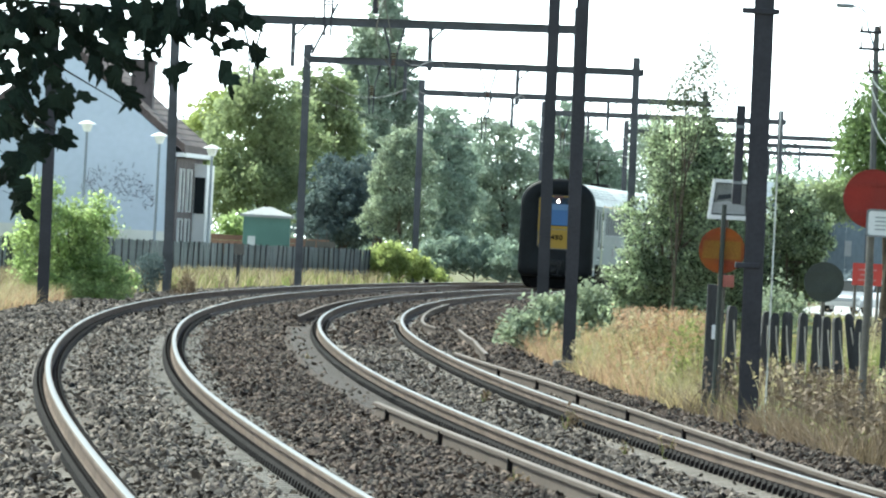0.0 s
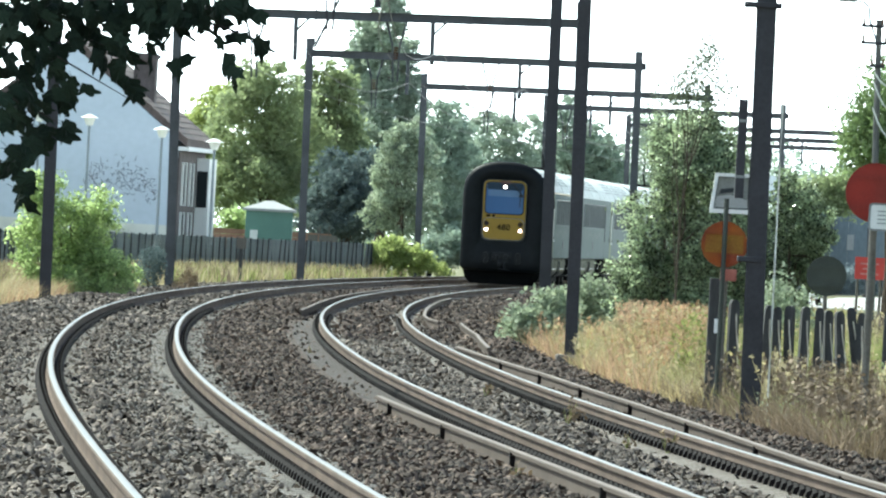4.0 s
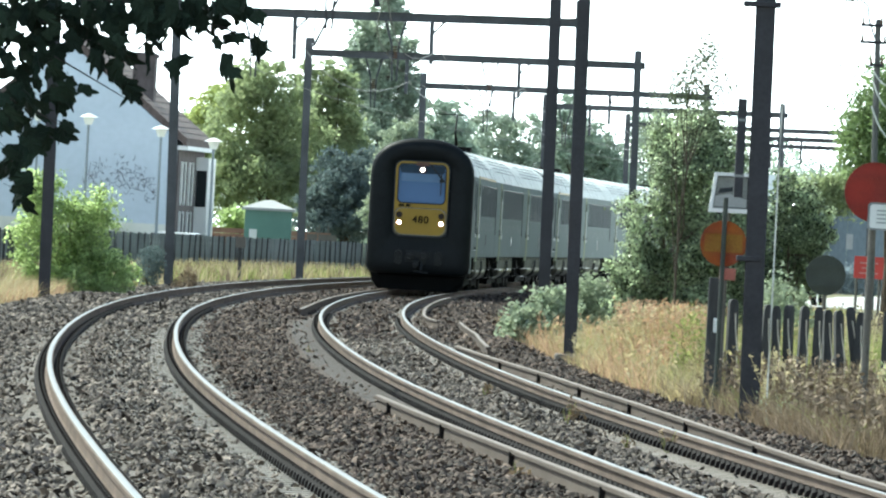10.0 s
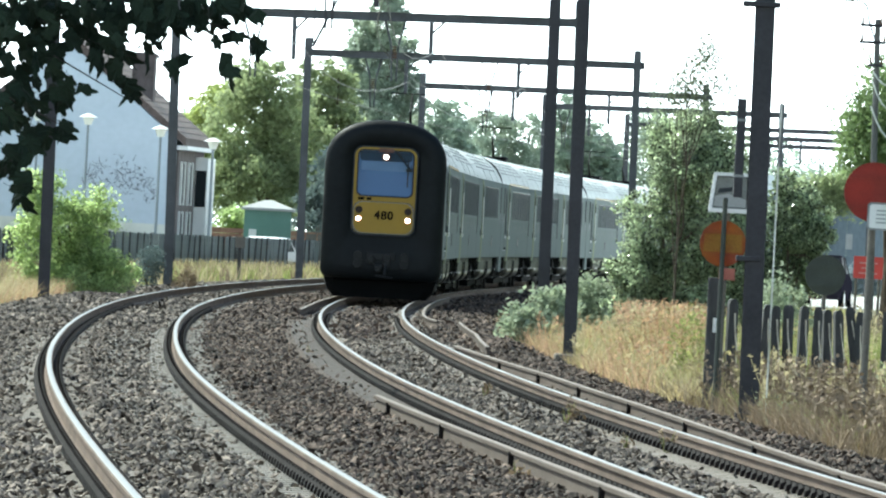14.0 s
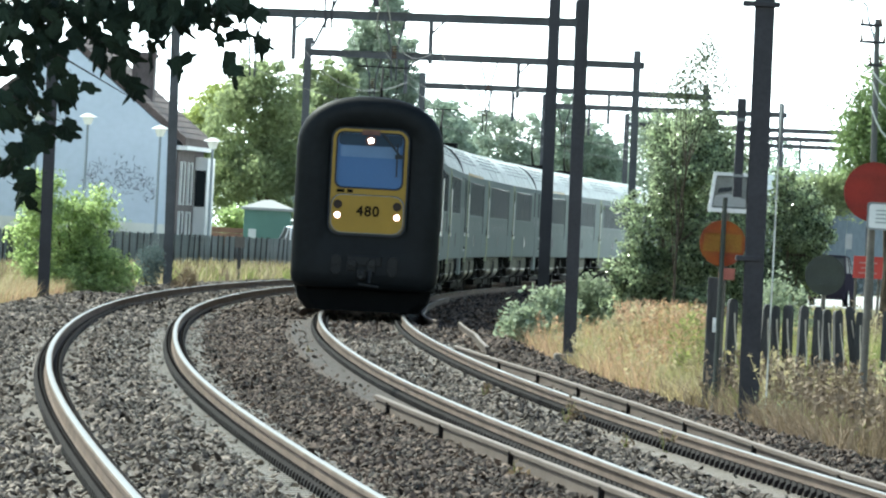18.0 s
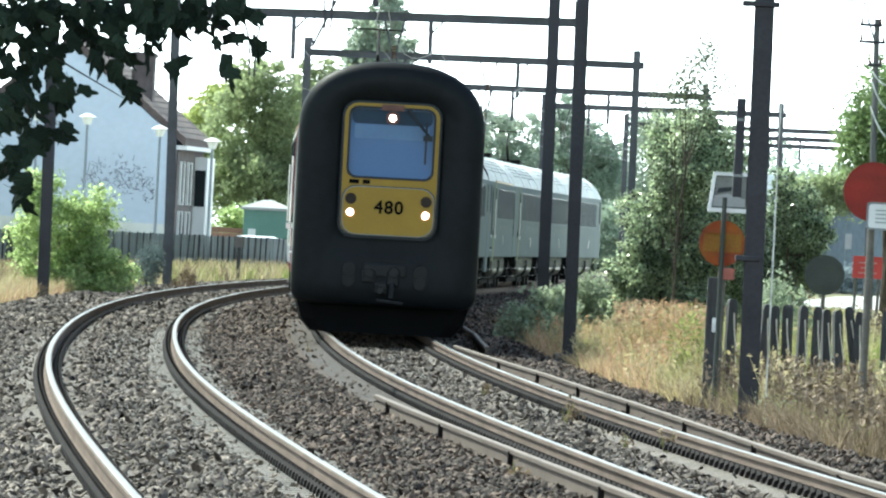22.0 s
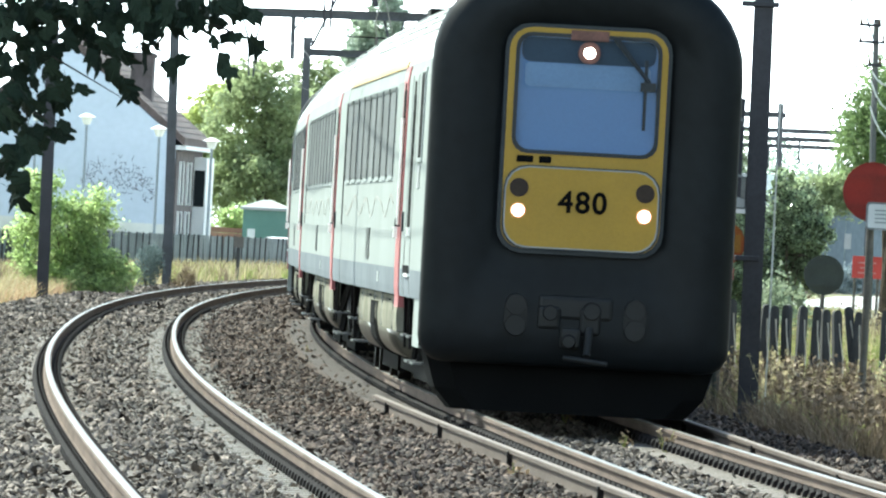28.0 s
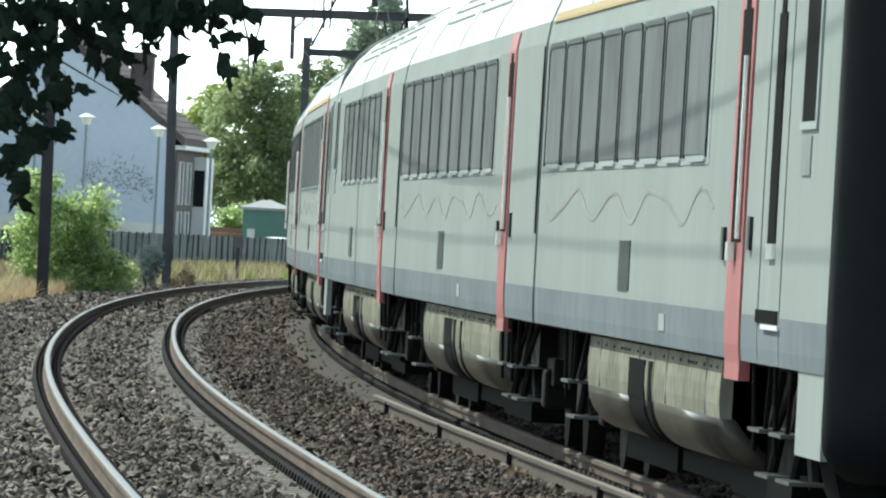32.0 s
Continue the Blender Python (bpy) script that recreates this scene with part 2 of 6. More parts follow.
M_BRICK_RED = mat("reddish_brick", (0.30, 0.17, 0.12), 0.9, scale=3, vary=0.25, each=0.15)
M_LAMPPOLE = mat("grey_lamp_pole", (0.22, 0.25, 0.28), 0.5, 0.3, scale=3, vary=0.15)
M_FROST = mat("frosted_white_glass", (0.80, 0.80, 0.76), 0.3, scale=4, vary=0.08)
M_SIGNPOLE = mat("weathered_sign_pole", (0.14, 0.13, 0.115), 0.6, 0.3, scale=4, vary=0.3)
M_SIGN_PINK = mat("faded_pink_plate", (0.411, 0.181, 0.148), 0.6, scale=5, vary=0.15, thin=0.45)
M_MIRRORPANEL = mat("dull_grey_glass", (0.17, 0.18, 0.175), 0.25, scale=4, vary=0.25)
M_NOTICE = mat("red_notice_paint", (0.51, 0.0576, 0.0494), 0.5, scale=4, vary=0.1)
M_NOTICE_TEXT = mat("faded_white_lettering", (0.62, 0.27, 0.25), 0.6, scale=8, vary=0.3)
M_POLEWOOD = mat("grey_pole_wood", (0.13, 0.13, 0.125), 0.85, scale=4, vary=0.3, stretch=(1, 1, 0.15))
M_CARSILVER = mat("silver_car_paint", (0.453, 0.469, 0.477), 0.3, 0.4, scale=2, vary=0.05, coat=0.6)
M_CARDARK = mat("dark_car_paint", (0.022, 0.02, 0.028), 0.6, 0.0, scale=2, vary=0.1, spec=0.0)
M_CARGLASS = mat("dark_car_glass", (0.018, 0.022, 0.024), 0.5, scale=2, vary=0.1, spec=0.04)
M_CARWHITE = mat("white_car_paint", (0.617, 0.625, 0.625), 0.3, scale=2, vary=0.05, coat=0.5)
M_WIRE = mat("dark_copper_wire", (0.24, 0.23, 0.22), 0.6, 0.4, scale=5, vary=0.2)
M_PALE_WIRE = mat("pale_cable", (0.6, 0.6, 0.56), 0.6, scale=5, vary=0.1)


# ---- mesh helpers ----
def box(bm, x0, x1, y0, y1, z0, z1, bevel=0.0):
    vs = [bm.verts.new((x, y, z)) for z in (z0, z1) for x, y in ((x0, y0), (x1, y0), (x1, y1), (x0, y1))]
    fs = [bm.faces.new([vs[i] for i in q]) for q in ((3, 2, 1, 0), (4, 5, 6, 7), (0, 1, 5, 4), (1, 2, 6, 5), (2, 3, 7, 6), (3, 0, 4, 7))]
    if bevel:
        es = {e for f in fs for e in f.edges}
        bmesh.ops.bevel(bm, geom=list(es), offset=bevel, segments=2, affect="EDGES", profile=0.5)
    return vs


def rod(bm, a, b, r0, r1=None, n=8, cap=True):
    """A tapered round bar from a to b."""
    a, b = Vector(a), Vector(b)
    r1 = r0 if r1 is None else r1
    q = (b - a).to_track_quat("Z", "Y")
    rings = []
    for p, r in ((a, r0), (b, r1)):
        rings.append([bm.verts.new(p + q @ Vector((r * math.cos(k * math.tau / n), r * math.sin(k * math.tau / n), 0))) for k in range(n)])
    for k in range(n):
        bm.faces.new((rings[0][k], rings[0][(k + 1) % n], rings[1][(k + 1) % n], rings[1][k]))
    if cap:
        bm.faces.new(rings[0][::-1])
        bm.faces.new(rings[1])


def tube(bm, pts, r, n=6):
    """A thin round cable through points."""
    pts = [Vector(p) for p in pts]
    rings = []
    for k, p in enumerate(pts):
        q = (pts[min(k + 1, len(pts) - 1)] - pts[max(k - 1, 0)]).to_track_quat("Z", "Y")
        rings.append([p + q @ Vector((r * math.cos(i * math.tau / n), r * math.sin(i * math.tau / n), 0)) for i in range(n)])
    loft(bm, rings)


def loft(bm, rings, closed=True, cap=True):
    """Skin between rings of points; closed: each ring is a loop."""
    vs = [[bm.verts.new(p) for p in ring] for ring in rings]
    n = len(vs[0])
    for a, b in zip(vs[:-1], vs[1:]):
        for k in range(n if closed else n - 1):
            bm.faces.new((a[k], a[(k + 1) % n], b[(k + 1) % n], b[k]))
    if cap and closed:
        bm.faces.new(vs[0][::-1])
        bm.faces.new(vs[-1])
    return vs


def ob_of(name, bm, material, smooth=False):
    me = bpy.data.meshes.new(name)
    bmesh.ops.recalc_face_normals(bm, faces=bm.faces[:])
    bm.to_mesh(me)
    bm.free()
    me.materials.append(material)
    if smooth:
        for p in me.polygons:
            p.use_smooth = True
    return new(name, me)


def part(name, bm, material, parent, label="", smooth=False):
    ob = ob_of(name, bm, material, smooth)
    ob.parent = parent
    return tagged(ob, label)


def pydata(name, verts, faces, material, parent=None):
    me = bpy.data.meshes.new(name)
    me.from_pydata(verts, [], faces)
    me.materials.append(material)
    ob = new(name, me)
    ob.parent = parent
    return ob


def empty(name, m, label, category, group="", kind=""):
    ob = new(name)
    ob.matrix_world = m
    return tagged(ob, label, category, group, kind)


# ---- the line of the tracks ----
STEP = 0.5
KNOTS = [0.000826, 0.0000917, 0.000192, 0.000358, 0.000212, 0.000322, 0.000302, 0.000325, 0.000307, 0.000244, 0.00022, 0.0003,
         0.0003, 0.0001, 0.0, 0.0, 0.0, 0.0]
S_AXIS = np.arange(-60, 700, STEP)
ZERO = int(60 / STEP)
CURVE = np.interp(S_AXIS, np.arange(len(KNOTS)) * 500 / 12, KNOTS)
HEAD = np.concatenate([[0], np.cumsum((CURVE[1:] + CURVE[:-1]) / 2 * STEP)])
HEAD += -0.07 - HEAD[ZERO]
LINE_X = np.concatenate([[0], np.cumsum(np.sin(HEAD[:-1]) * STEP)])
LINE_Y = np.concatenate([[0], np.cumsum(np.cos(HEAD[:-1]) * STEP)])
LINE_X += 2.837 - LINE_X[ZERO]
LINE_Y += -0.895 - LINE_Y[ZERO]


def spacing(s):
    return 3.749 + 0.0732 * (s - 150) / 150


def along(s, off=0.0, z=0.0):
    """The point at s metres along the line, off metres to the right of the first track's middle."""
    h = float(np.interp(s, S_AXIS, HEAD))
    return Vector((float(np.interp(s, S_AXIS, LINE_X)) + off * math.cos(h), float(np.interp(s, S_AXIS, LINE_Y)) - off * math.sin(h), z))


def heading(s):
    return float(np.interp(s, S_AXIS, HEAD))


def line_pose(s, off=0.0, z=0.0):
    return Matrix.Translation(along(s, off, z)) @ Euler((0, 0, -heading(s))).to_matrix().to_4x4()


def sweep(bm, profile, s0, s1, step, off):
    """Sweep a closed profile of (across, up) points along the line; off may be a function of s."""
    n = max(2, int((s1 - s0) / step) + 1)
    rings = []
    for s in np.linspace(s0, s1, n):
        o = off(s) if callable(off) else off
        rings.append([along(s, o + a, z) for a, z in profile])
    loft(bm, rings)


# ---- ground ----
bm = bmesh.new()
bmesh.ops.create_grid(bm, x_segments=60, y_segments=60, size=3000)
ground = tagged(ob_of("ground", bm, M_EARTH), "dry grassy earth beside the railway", "ground", kind="structure")
ground.location = (0, 1500, -0.42)


def bed_profile(s):
    w = spacing(s)
    dips = [(-1.16, -0.19), (-1.06, -0.255), (-0.46, -0.255), (-0.38, -0.19), (0.0, -0.20), (0.38, -0.19), (0.46, -0.255), (1.06, -0.255), (1.16, -0.19)]
    flush = [(a, -0.179 if abs(a) > 0.3 else z) for a, z in dips]
    dips = flush[:4] + dips[4:]
    return ([(-4.6, -0.6), (-3.6, -0.36), (-2.3, -0.19)] + dips + [(w / 2 - 0.5, -0.15), (w / 2 + 0.2, -0.16)]
            + [(w + a, z) for a, z in flush] + [(w + 1.9, -0.19), (w + 2.9, -0.30), (w + 3.6, -0.6)])


bm = bmesh.new()
loft(bm, [[along(s, a, z) for a, z in bed_profile(s)] for s in np.linspace(-58, 699, 380)], closed=False)
tagged(ob_of("ballast_bed", bm, M_BALLAST), "dark brown-grey crushed stone ballast", "ballast", kind="structure")

# loose stones over the bed
rng = np.random.default_rng(3)
ICO_V = np.array([(0, 0, 0.8), (0.9, 0, 0.1), (0.2, 0.9, 0.2), (-0.8, 0.5, 0), (-0.7, -0.6, 0.15), (0.3, -0.9, 0), (0, 0, -0.6)])
ICO_F = np.array([(0, 1, 2), (0, 2, 3), (0, 3, 4), (0, 4, 5), (0, 5, 1), (6, 2, 1), (6, 3, 2), (6, 4, 3), (6, 5, 4), (6, 1, 5)])


def stones(name, s0, s1, count, size, o0, o1, material):
    """Crushed stones strewn along the line between two offsets."""
    u = rng.random(count)
    s = 1 / (1 / s0 + u * (1 / s1 - 1 / s0)) if s0 > 1 else s0 + u * (s1 - s0)
    o = rng.uniform(o0, o1, count)
    w = spacing(s)
    keep = np.ones(count, bool)
    for base in (0.0, w):
        for g in (-0.7535, 0.7535):
            keep &= np.abs(o - base - g) > 0.11
        side = np.abs(np.abs(o - base) - 0.7535)
        keep &= rng.random(count) < np.clip((side - 0.10 - 0.05 * np.sin(s * 1.7) - 0.04 * np.sin(s * 0.61 + 2)) / 0.33, 0.04, 1)
        on = np.abs((s - 54) % 0.6 - 0.3) > 0.19
        keep &= ~(on & (np.abs(o - base) < 1.25) & (rng.random(count) < np.where(s < 95, 0.93, 0.6)))
    bare = ((o > -1.15) & (o < -0.84) & (s < 70)) | ((o > w + 0.30) & (o < w + 0.67) & (s < 108)) | ((o > 0.3) & (o < 0.67) & (s < 70))
    bare |= (o > w - 1.36) & (o < w - 0.85) & (s > 112) & (s < 222)
    keep &= ~(bare & (rng.random(count) < 0.92))
    s, o = s[keep], o[keep]
    prof = bed_profile(150.0)
    z = np.interp(o, [p[0] for p in prof], [p[1] for p in prof])
    z = np.where(z < -0.2, np.where(z > -0.26, -0.2, z), z)
    h = np.interp(s, S_AXIS, HEAD)
    x = np.interp(s, S_AXIS, LINE_X) + o * np.cos(h)
    y = np.interp(s, S_AXIS, LINE_Y) - o * np.sin(h)
    n = len(s)
    sc = rng.uniform(0.45, 1.3, (n, 3)) * size * rng.uniform(0.6, 1.5, (n, 1)) * [1, 1, 0.85]
    a = rng.uniform(0, math.tau, n)
    tilt = rng.normal(0, 0.5, (n, 2))
    v = ICO_V[None] * sc[:, None] * (1 + rng.normal(0, 0.18, (n, 7, 1)))
    c, d = np.cos(a)[:, None], np.sin(a)[:, None]
    vx, vy = v[..., 0] * c - v[..., 1] * d, v[..., 0] * d + v[..., 1] * c
    vz = v[..., 2] + vx * tilt[:, :1] + vy * tilt[:, 1:]
    verts = np.stack([vx + x[:, None], vy + y[:, None], vz + (z + rng.uniform(0, 0.03, n))[:, None]], 2).reshape(-1, 3)
    faces = (ICO_F[None] + (np.arange(n) * 7)[:, None, None]).reshape(-1, 3)
    ob = pydata(name, verts.tolist(), faces.tolist(), material)
    return tagged(ob, "loose crushed ballast stones between the rails", "ballast", kind="stuff")


stones("ballast_stones", 52, 190, 62000, 0.026, -3.5, 1.0, M_STONE)
stones("ballast_stones", 52, 190, 40000, 0.026, 0.8, 3.1, M_STONE_BROWN)
stones("ballast_stones", 52, 190, 36000, 0.026, 2.9, 5.2, M_STONE)
stones("ballast_stones", 52, 190, 22000, 0.026, 5.0, 7.0, M_STONE_BROWN)
stones("ballast_stones", 190, 420, 20000, 0.042, -3.5, 0.9, M_STONE)
stones("ballast_stones", 190, 420, 22000, 0.042, 0.8, 7.4, M_STONE_BROWN)

# pale grit along the rails, darkened on the second track for the train's shade
for side in (-0.7535, 0.7535):
    for base in (lambda s: 0.0, spacing):
        bm = bmesh.new()
        loft(bm, [[along(s, base(s) + side + a, z) for a, z in ((-0.36, -0.25), (-0.3, -0.235), (0.3, -0.235), (0.36, -0.25))] for s in np.linspace(40, 400, 181)], closed=False)
        tagged(ob_of("rail_grit", bm, M_GRIT_DARK if base is spacing else M_DUST), "brown grit worked up along the rail, darkened for train shade" if base is spacing else "pale grit worked up along the rail", "grit", kind="structure")

bm = bmesh.new()
loft(bm, [[along(s, spacing(s) + a, z) for a, z in ((-1.27, -0.2), (-1.23, -0.172), (-0.88, -0.172), (-0.85, -0.2))] for s in np.linspace(112, 226, 80)], closed=False)
tagged(ob_of("rail_grit", bm, M_GRIT_DARK), "brown trodden grit strip outside the second track, darkened for train shade", "grit", kind="structure")

# ---- tracks ----
RAIL = [(-0.07, -0.172), (0.07, -0.172), (0.07, -0.155), (0.012, -0.135), (0.010, -0.045), (0.035, -0.034), (0.035, -0.008), (0.026, -0.004), (-0.026, -0.004), (-0.035, -0.008),
        (-0.035, -0.034), (-0.010, -0.045), (-0.012, -0.135), (-0.07, -0.155)]
HEADTOP = [(-0.024, -0.010), (0.024, -0.010), (0.024, -0.003), (0.018, 0.0), (-0.018, 0.0), (-0.024, -0.003)]


def sleeper_mesh():
    bm = bmesh.new()
    for side in (-1, 1):
        rings = [[(side * a, y, z) for y, z in ((-0.14, -0.3), (-0.125, -0.178), (0.125, -0.178), (0.14, -0.3))] for a in (0.42, 0.46, 1.22, 1.27)]
        loft(bm, rings)
    loft(bm, [[(a, y, z) for y, z in ((-0.13, -0.3), (-0.10, -0.19), (0.10, -0.19), (0.13, -0.3))] for a in (-0.44, 0.44)])
    me = bpy.data.meshes.new("sleeper")
    bmesh.ops.recalc_face_normals(bm, faces=bm.faces[:])
    bm.to_mesh(me)
    bm.free()
    me.materials.append(M_SLEEPER)
    return me


SLEEPER = sleeper_mesh()


def build_track(label, off):
    track = empty("railway_track", Matrix.Identity(4), label, "track", "tracks of the line", "structure")
    for side in (-1, 1):
        rail_off = lambda s, q=side: off(s) + q * 0.7535
        bm = bmesh.new()
        sweep(bm, RAIL, -58, 690, 2.0, rail_off)
        rail = part("rail", bm, M_RAILSIDE, track)
        bm = bmesh.new()
        sweep(bm, HEADTOP, -58, 690, 2.0, rail_off)
        part("running_surface", bm, M_RAILTOP, rail, "polished bare steel running surface")
        # clips on both sides of the foot at each sleeper, a base plate under them
        bm = bmesh.new()
        for s in np.arange(54, 230, 0.6):
            m = line_pose(s, rail_off(s))
            for q in (-1, 1):
                arc = [(0.06, -0.14), (0.075, -0.105), (0.10, -0.092), (0.125, -0.105), (0.135, -0.15)]
                ring = []
                for a, zz in arc:
                    ring.append([m @ Vector((q * (a + dx), dy, zz + dz)) for dx, dy, dz in ((-0.016, -0.035, -0.012), (0.016, -0.035, -0.012), (0.016, 0.035, 0.012), (-0.016, 0.035, 0.012))])
                loft(bm, ring)
        tagged(part("rail_clips", bm, M_CLIP, rail, "black spring steel rail clips"), kind="stuff")
    for s in np.arange(54, 186, 0.6):
        ob = new("sleeper", SLEEPER)
        ob.parent = track
        ob.matrix_world = line_pose(s, off(s))
    bm = bmesh.new()
    for s in np.arange(186, 520, 0.6):
        m = line_pose(s, off(s))
        for q in (-1, 1):
            vs = box(bm, *sorted((q * 0.42, q * 1.27)), -0.13, 0.13, -0.3, -0.178)
            for v in vs:
                v.co = m @ v.co
    tagged(part("sleepers", bm, M_SLEEPER, track), kind="stuff")
    return track


build_track("curved railway track on pale concrete sleepers", lambda s: 0.0)
build_track("curved railway track beside old loose rails", spacing)


# ---- catenary portals ----
def mast_mesh(height, w=0.24):
    """An H section mast standing on its foot."""
    bm = bmesh.new()
    f, t = w / 2, 0.016
    prof = [(-f, -f), (f, -f), (f, -f + t), (t / 2, -f + t), (t / 2, f - t), (f, f - t), (f, f), (-f, f), (-f, f - t), (-t / 2, f - t), (-t / 2, -f + t), (-f, -f + t)]
    loft(bm, [[(x, y, z) for x, y in prof] for z in (-0.3, height)])
    return bm


def portal(s, width_l, width_r, beam_z=7.4, lean=-0.7, top=7.9, beam=True, left=True):
    """Two masts with a cross beam over both tracks; offsets from the first track's middle."""
    g = empty("catenary_portal", line_pose(s, 0, -0.2) @ pose(0, 0, 0, 0, lean, 0), "dark steel catenary portal spanning both tracks", "catenary portal", "catenary portals")
    # Portals past 300 m take a paler steel that paints in haze.
    steel = M_MAST if s < 300 else M_MAST_HAZE
    for x in ([-width_l] if left else []) + [width_r]:
        mast = part("mast", mast_mesh(top + 0.2, 0.24 if s > 200 else 0.185 if s > 140 else 0.205), steel, g)
        mast.location = (x, 0, 0)
        bm = bmesh.new()
        box(bm, -0.22, 0.22, -0.3, 0.3, -0.6, -0.02 if s == 180 else -0.16, 0.03)
        part("foundation", bm, M_CONCRETE, mast, "weathered concrete mast foundation")
    if beam:
        z = beam_z + 0.2
        bm = bmesh.new()
        t = 0.012
        box(bm, -width_l + 0.1, width_r + 0.25, -0.11, 0.11, z - 0.12, z - 0.10)
        box(bm, -width_l + 0.1, width_r + 0.25, -0.11, 0.11, z + 0.10, z + 0.12)
        box(bm, -width_l + 0.1, width_r + 0.25, -t, t, z - 0.10, z + 0.10)
        part("cross_beam", bm, steel, g)
        if s == 400:
            bm = bmesh.new()
            rod(bm, (-width_l + 0.15, 0, top), (-width_l + 0.2, 0, top + 2.2), 0.03, n=6)
            rod(bm, (-width_l + 0.15, 0, top - 0.1), (-width_l + 0.95, 0, top + 1.6), 0.05, n=6)
            part("top_strut", bm, steel, g, "steel pole and slanting strut above the mast")
        w = spacing(s)
        for x in (0.0, w - 0.12):
            bm = bmesh.new()
            box(bm, x - 0.06, x + 0.06, -0.06, 0.06, z - 1.25, z - 0.09)
            rod(bm, (x, 0, z - 0.45), (x + 0.35, 0, z - 0.1), 0.03)
            part("drop_post", bm, steel, g)
        for x in (-1.1, w - 1.1):
            bm = bmesh.new()
            for q in (-1, 1):
                rod(bm, (x + q * 0.28, 0, z - 0.09), (x + q * 0.1, 0, z - 0.75), 0.034, n=6)
                rod(bm, (x + q * 0.1, 0, z - 0.75), (x + q * 0.06, 0, z - 1.75), 0.028, n=6)
            part("hanger_frame", bm, steel, g)
            bm = bmesh.new()
            for k in range(5):
                rod(bm, (x, 0, z - 0.8 - k * 0.07), (x, 0, z - 0.84 - k * 0.07), 0.07, 0.05, n=8)
            part("insulator", bm, M_INSULATOR, g, "ribbed brown insulator")
    return g


PORTALS = [(250, 3.0, 7.4), (325, 3.2, 7.72, 7.30, -1.15), (400, 3.3, 7.7), (473, 3.6, 7.6), (523, 1.95, 8.4), (585, 2.5, 9.5), (625, 3.1, 9.5), (665, 3.1, 9.5)]
for s, a, b, *more in PORTALS:
    portal(s, a, b, *more)
portal(180, 4.2, 6.64)
portal(129, 4.2, 6.76)


# ---- old rails lying beside the second track, and the overhead wires ----
def spare_rail(s0, s1, shift, drop, label):
    t = empty("spare_rail", Matrix.Identity(4), label, "rail", "old rails beside the track")
    bm = bmesh.new()
    sweep(bm, [(a, z + drop) for a, z in RAIL], s0, s1, 1.0, shift)
    part("rail_body", bm, M_OLDRAIL, t)
    bm = bmesh.new()
    sweep(bm, [(a, z + drop) for a, z in HEADTOP], s0, s1, 1.0, shift)
    part("rail_head", bm, M_OLDTOP, t, "dull pale rail head")
    for s in np.arange(s0 + 5, min(s1, 160), 11.0):
        bm = bmesh.new()
        m = line_pose(s, shift(s))
        for v in box(bm, -0.05, 0.05, -0.05, 0.05, drop - 0.16, drop - 0.02):
            v.co = m @ v.co
        part("joint_plate", bm, M_CLIP, t, "dark bolted joint plate")


spare_rail(52, 115.5, lambda s: spacing(s) - 0.7535 - float(np.interp(s, [55, 77, 92, 115.5], [0.38, 0.40, 0.46, 0.60])), -0.015, "worn pale rail laid beside the running rail")
spare_rail(227, 345, lambda s: spacing(s) - 0.7535 - float(np.interp(s, [227, 240, 345], [0.45, 0.38, 0.40])), -0.01, "dark old rail laid along the outside of the curve")
spare_rail(50, 171, lambda s: spacing(s) + 0.7535 + float(np.interp(s, [50, 88, 104, 120, 141, 160, 171], [0.3, 0.35, 0.53, 0.62, 0.58, 0.36, 0.24])), -0.02, "rusty brown rail bending away from the track")
spare_rail(218, 300, lambda s: spacing(s) + 0.7535 + float(np.interp(s, [218, 224, 232, 300], [0.62, 0.45, 0.40, 0.4])), -0.02, "short rusty rail inside the curve")
spare_rail(173, 218, lambda s: spacing(s) + 0.7535 + float(np.interp(s, [173, 195, 218], [0.74, 1.0, 1.02])), -0.03, "loose bent rail lying on the ballast")

SPANS = [60, 129, 180, 250, 325, 400, 473, 523, 585, 625, 665]
for base in (lambda s: 0.0, spacing):
    wires = empty("overhead_line", Matrix.Identity(4), "thin overhead contact and carrier wires", "overhead wire", "overhead wires")
    for name, zt, sag, r in (("contact_wire", 5.35, 0.0, 0.008), ("carrier_wire", 6.55, 0.75, 0.012)):
        bm = bmesh.new()
        run = []
        for a, b in zip(SPANS[:-1], SPANS[1:]):
            n = 8
            pts = [along(a + (b - a) * k / n, base(a), zt - sag * (1 - (2 * k / n - 1) ** 2)) for k in range(n + 1)]
            run += pts if not run else pts[1:]
        tube(bm, run, r, 5)
        part(name, bm, M_WIRE, wires)


# ---- train ----
CAR_LEN = 26.4
# half outline of the body from the sole bar over the roof, as (across, up)
SIDE = [(1.345, 0.95), (1.355, 1.05), (1.36, 1.25), (1.36, 2.0), (1.355, 2.95), (1.33, 3.10), (1.27, 3.25), (1.14, 3.47), (0.95, 3.66), (0.70, 3.82), (0.36, 3.92), (0.0, 3.95)]


def outline(points):
    return [(x, z) for x, z in points] + [(-x, z) for x, z in points[-2::-1]]


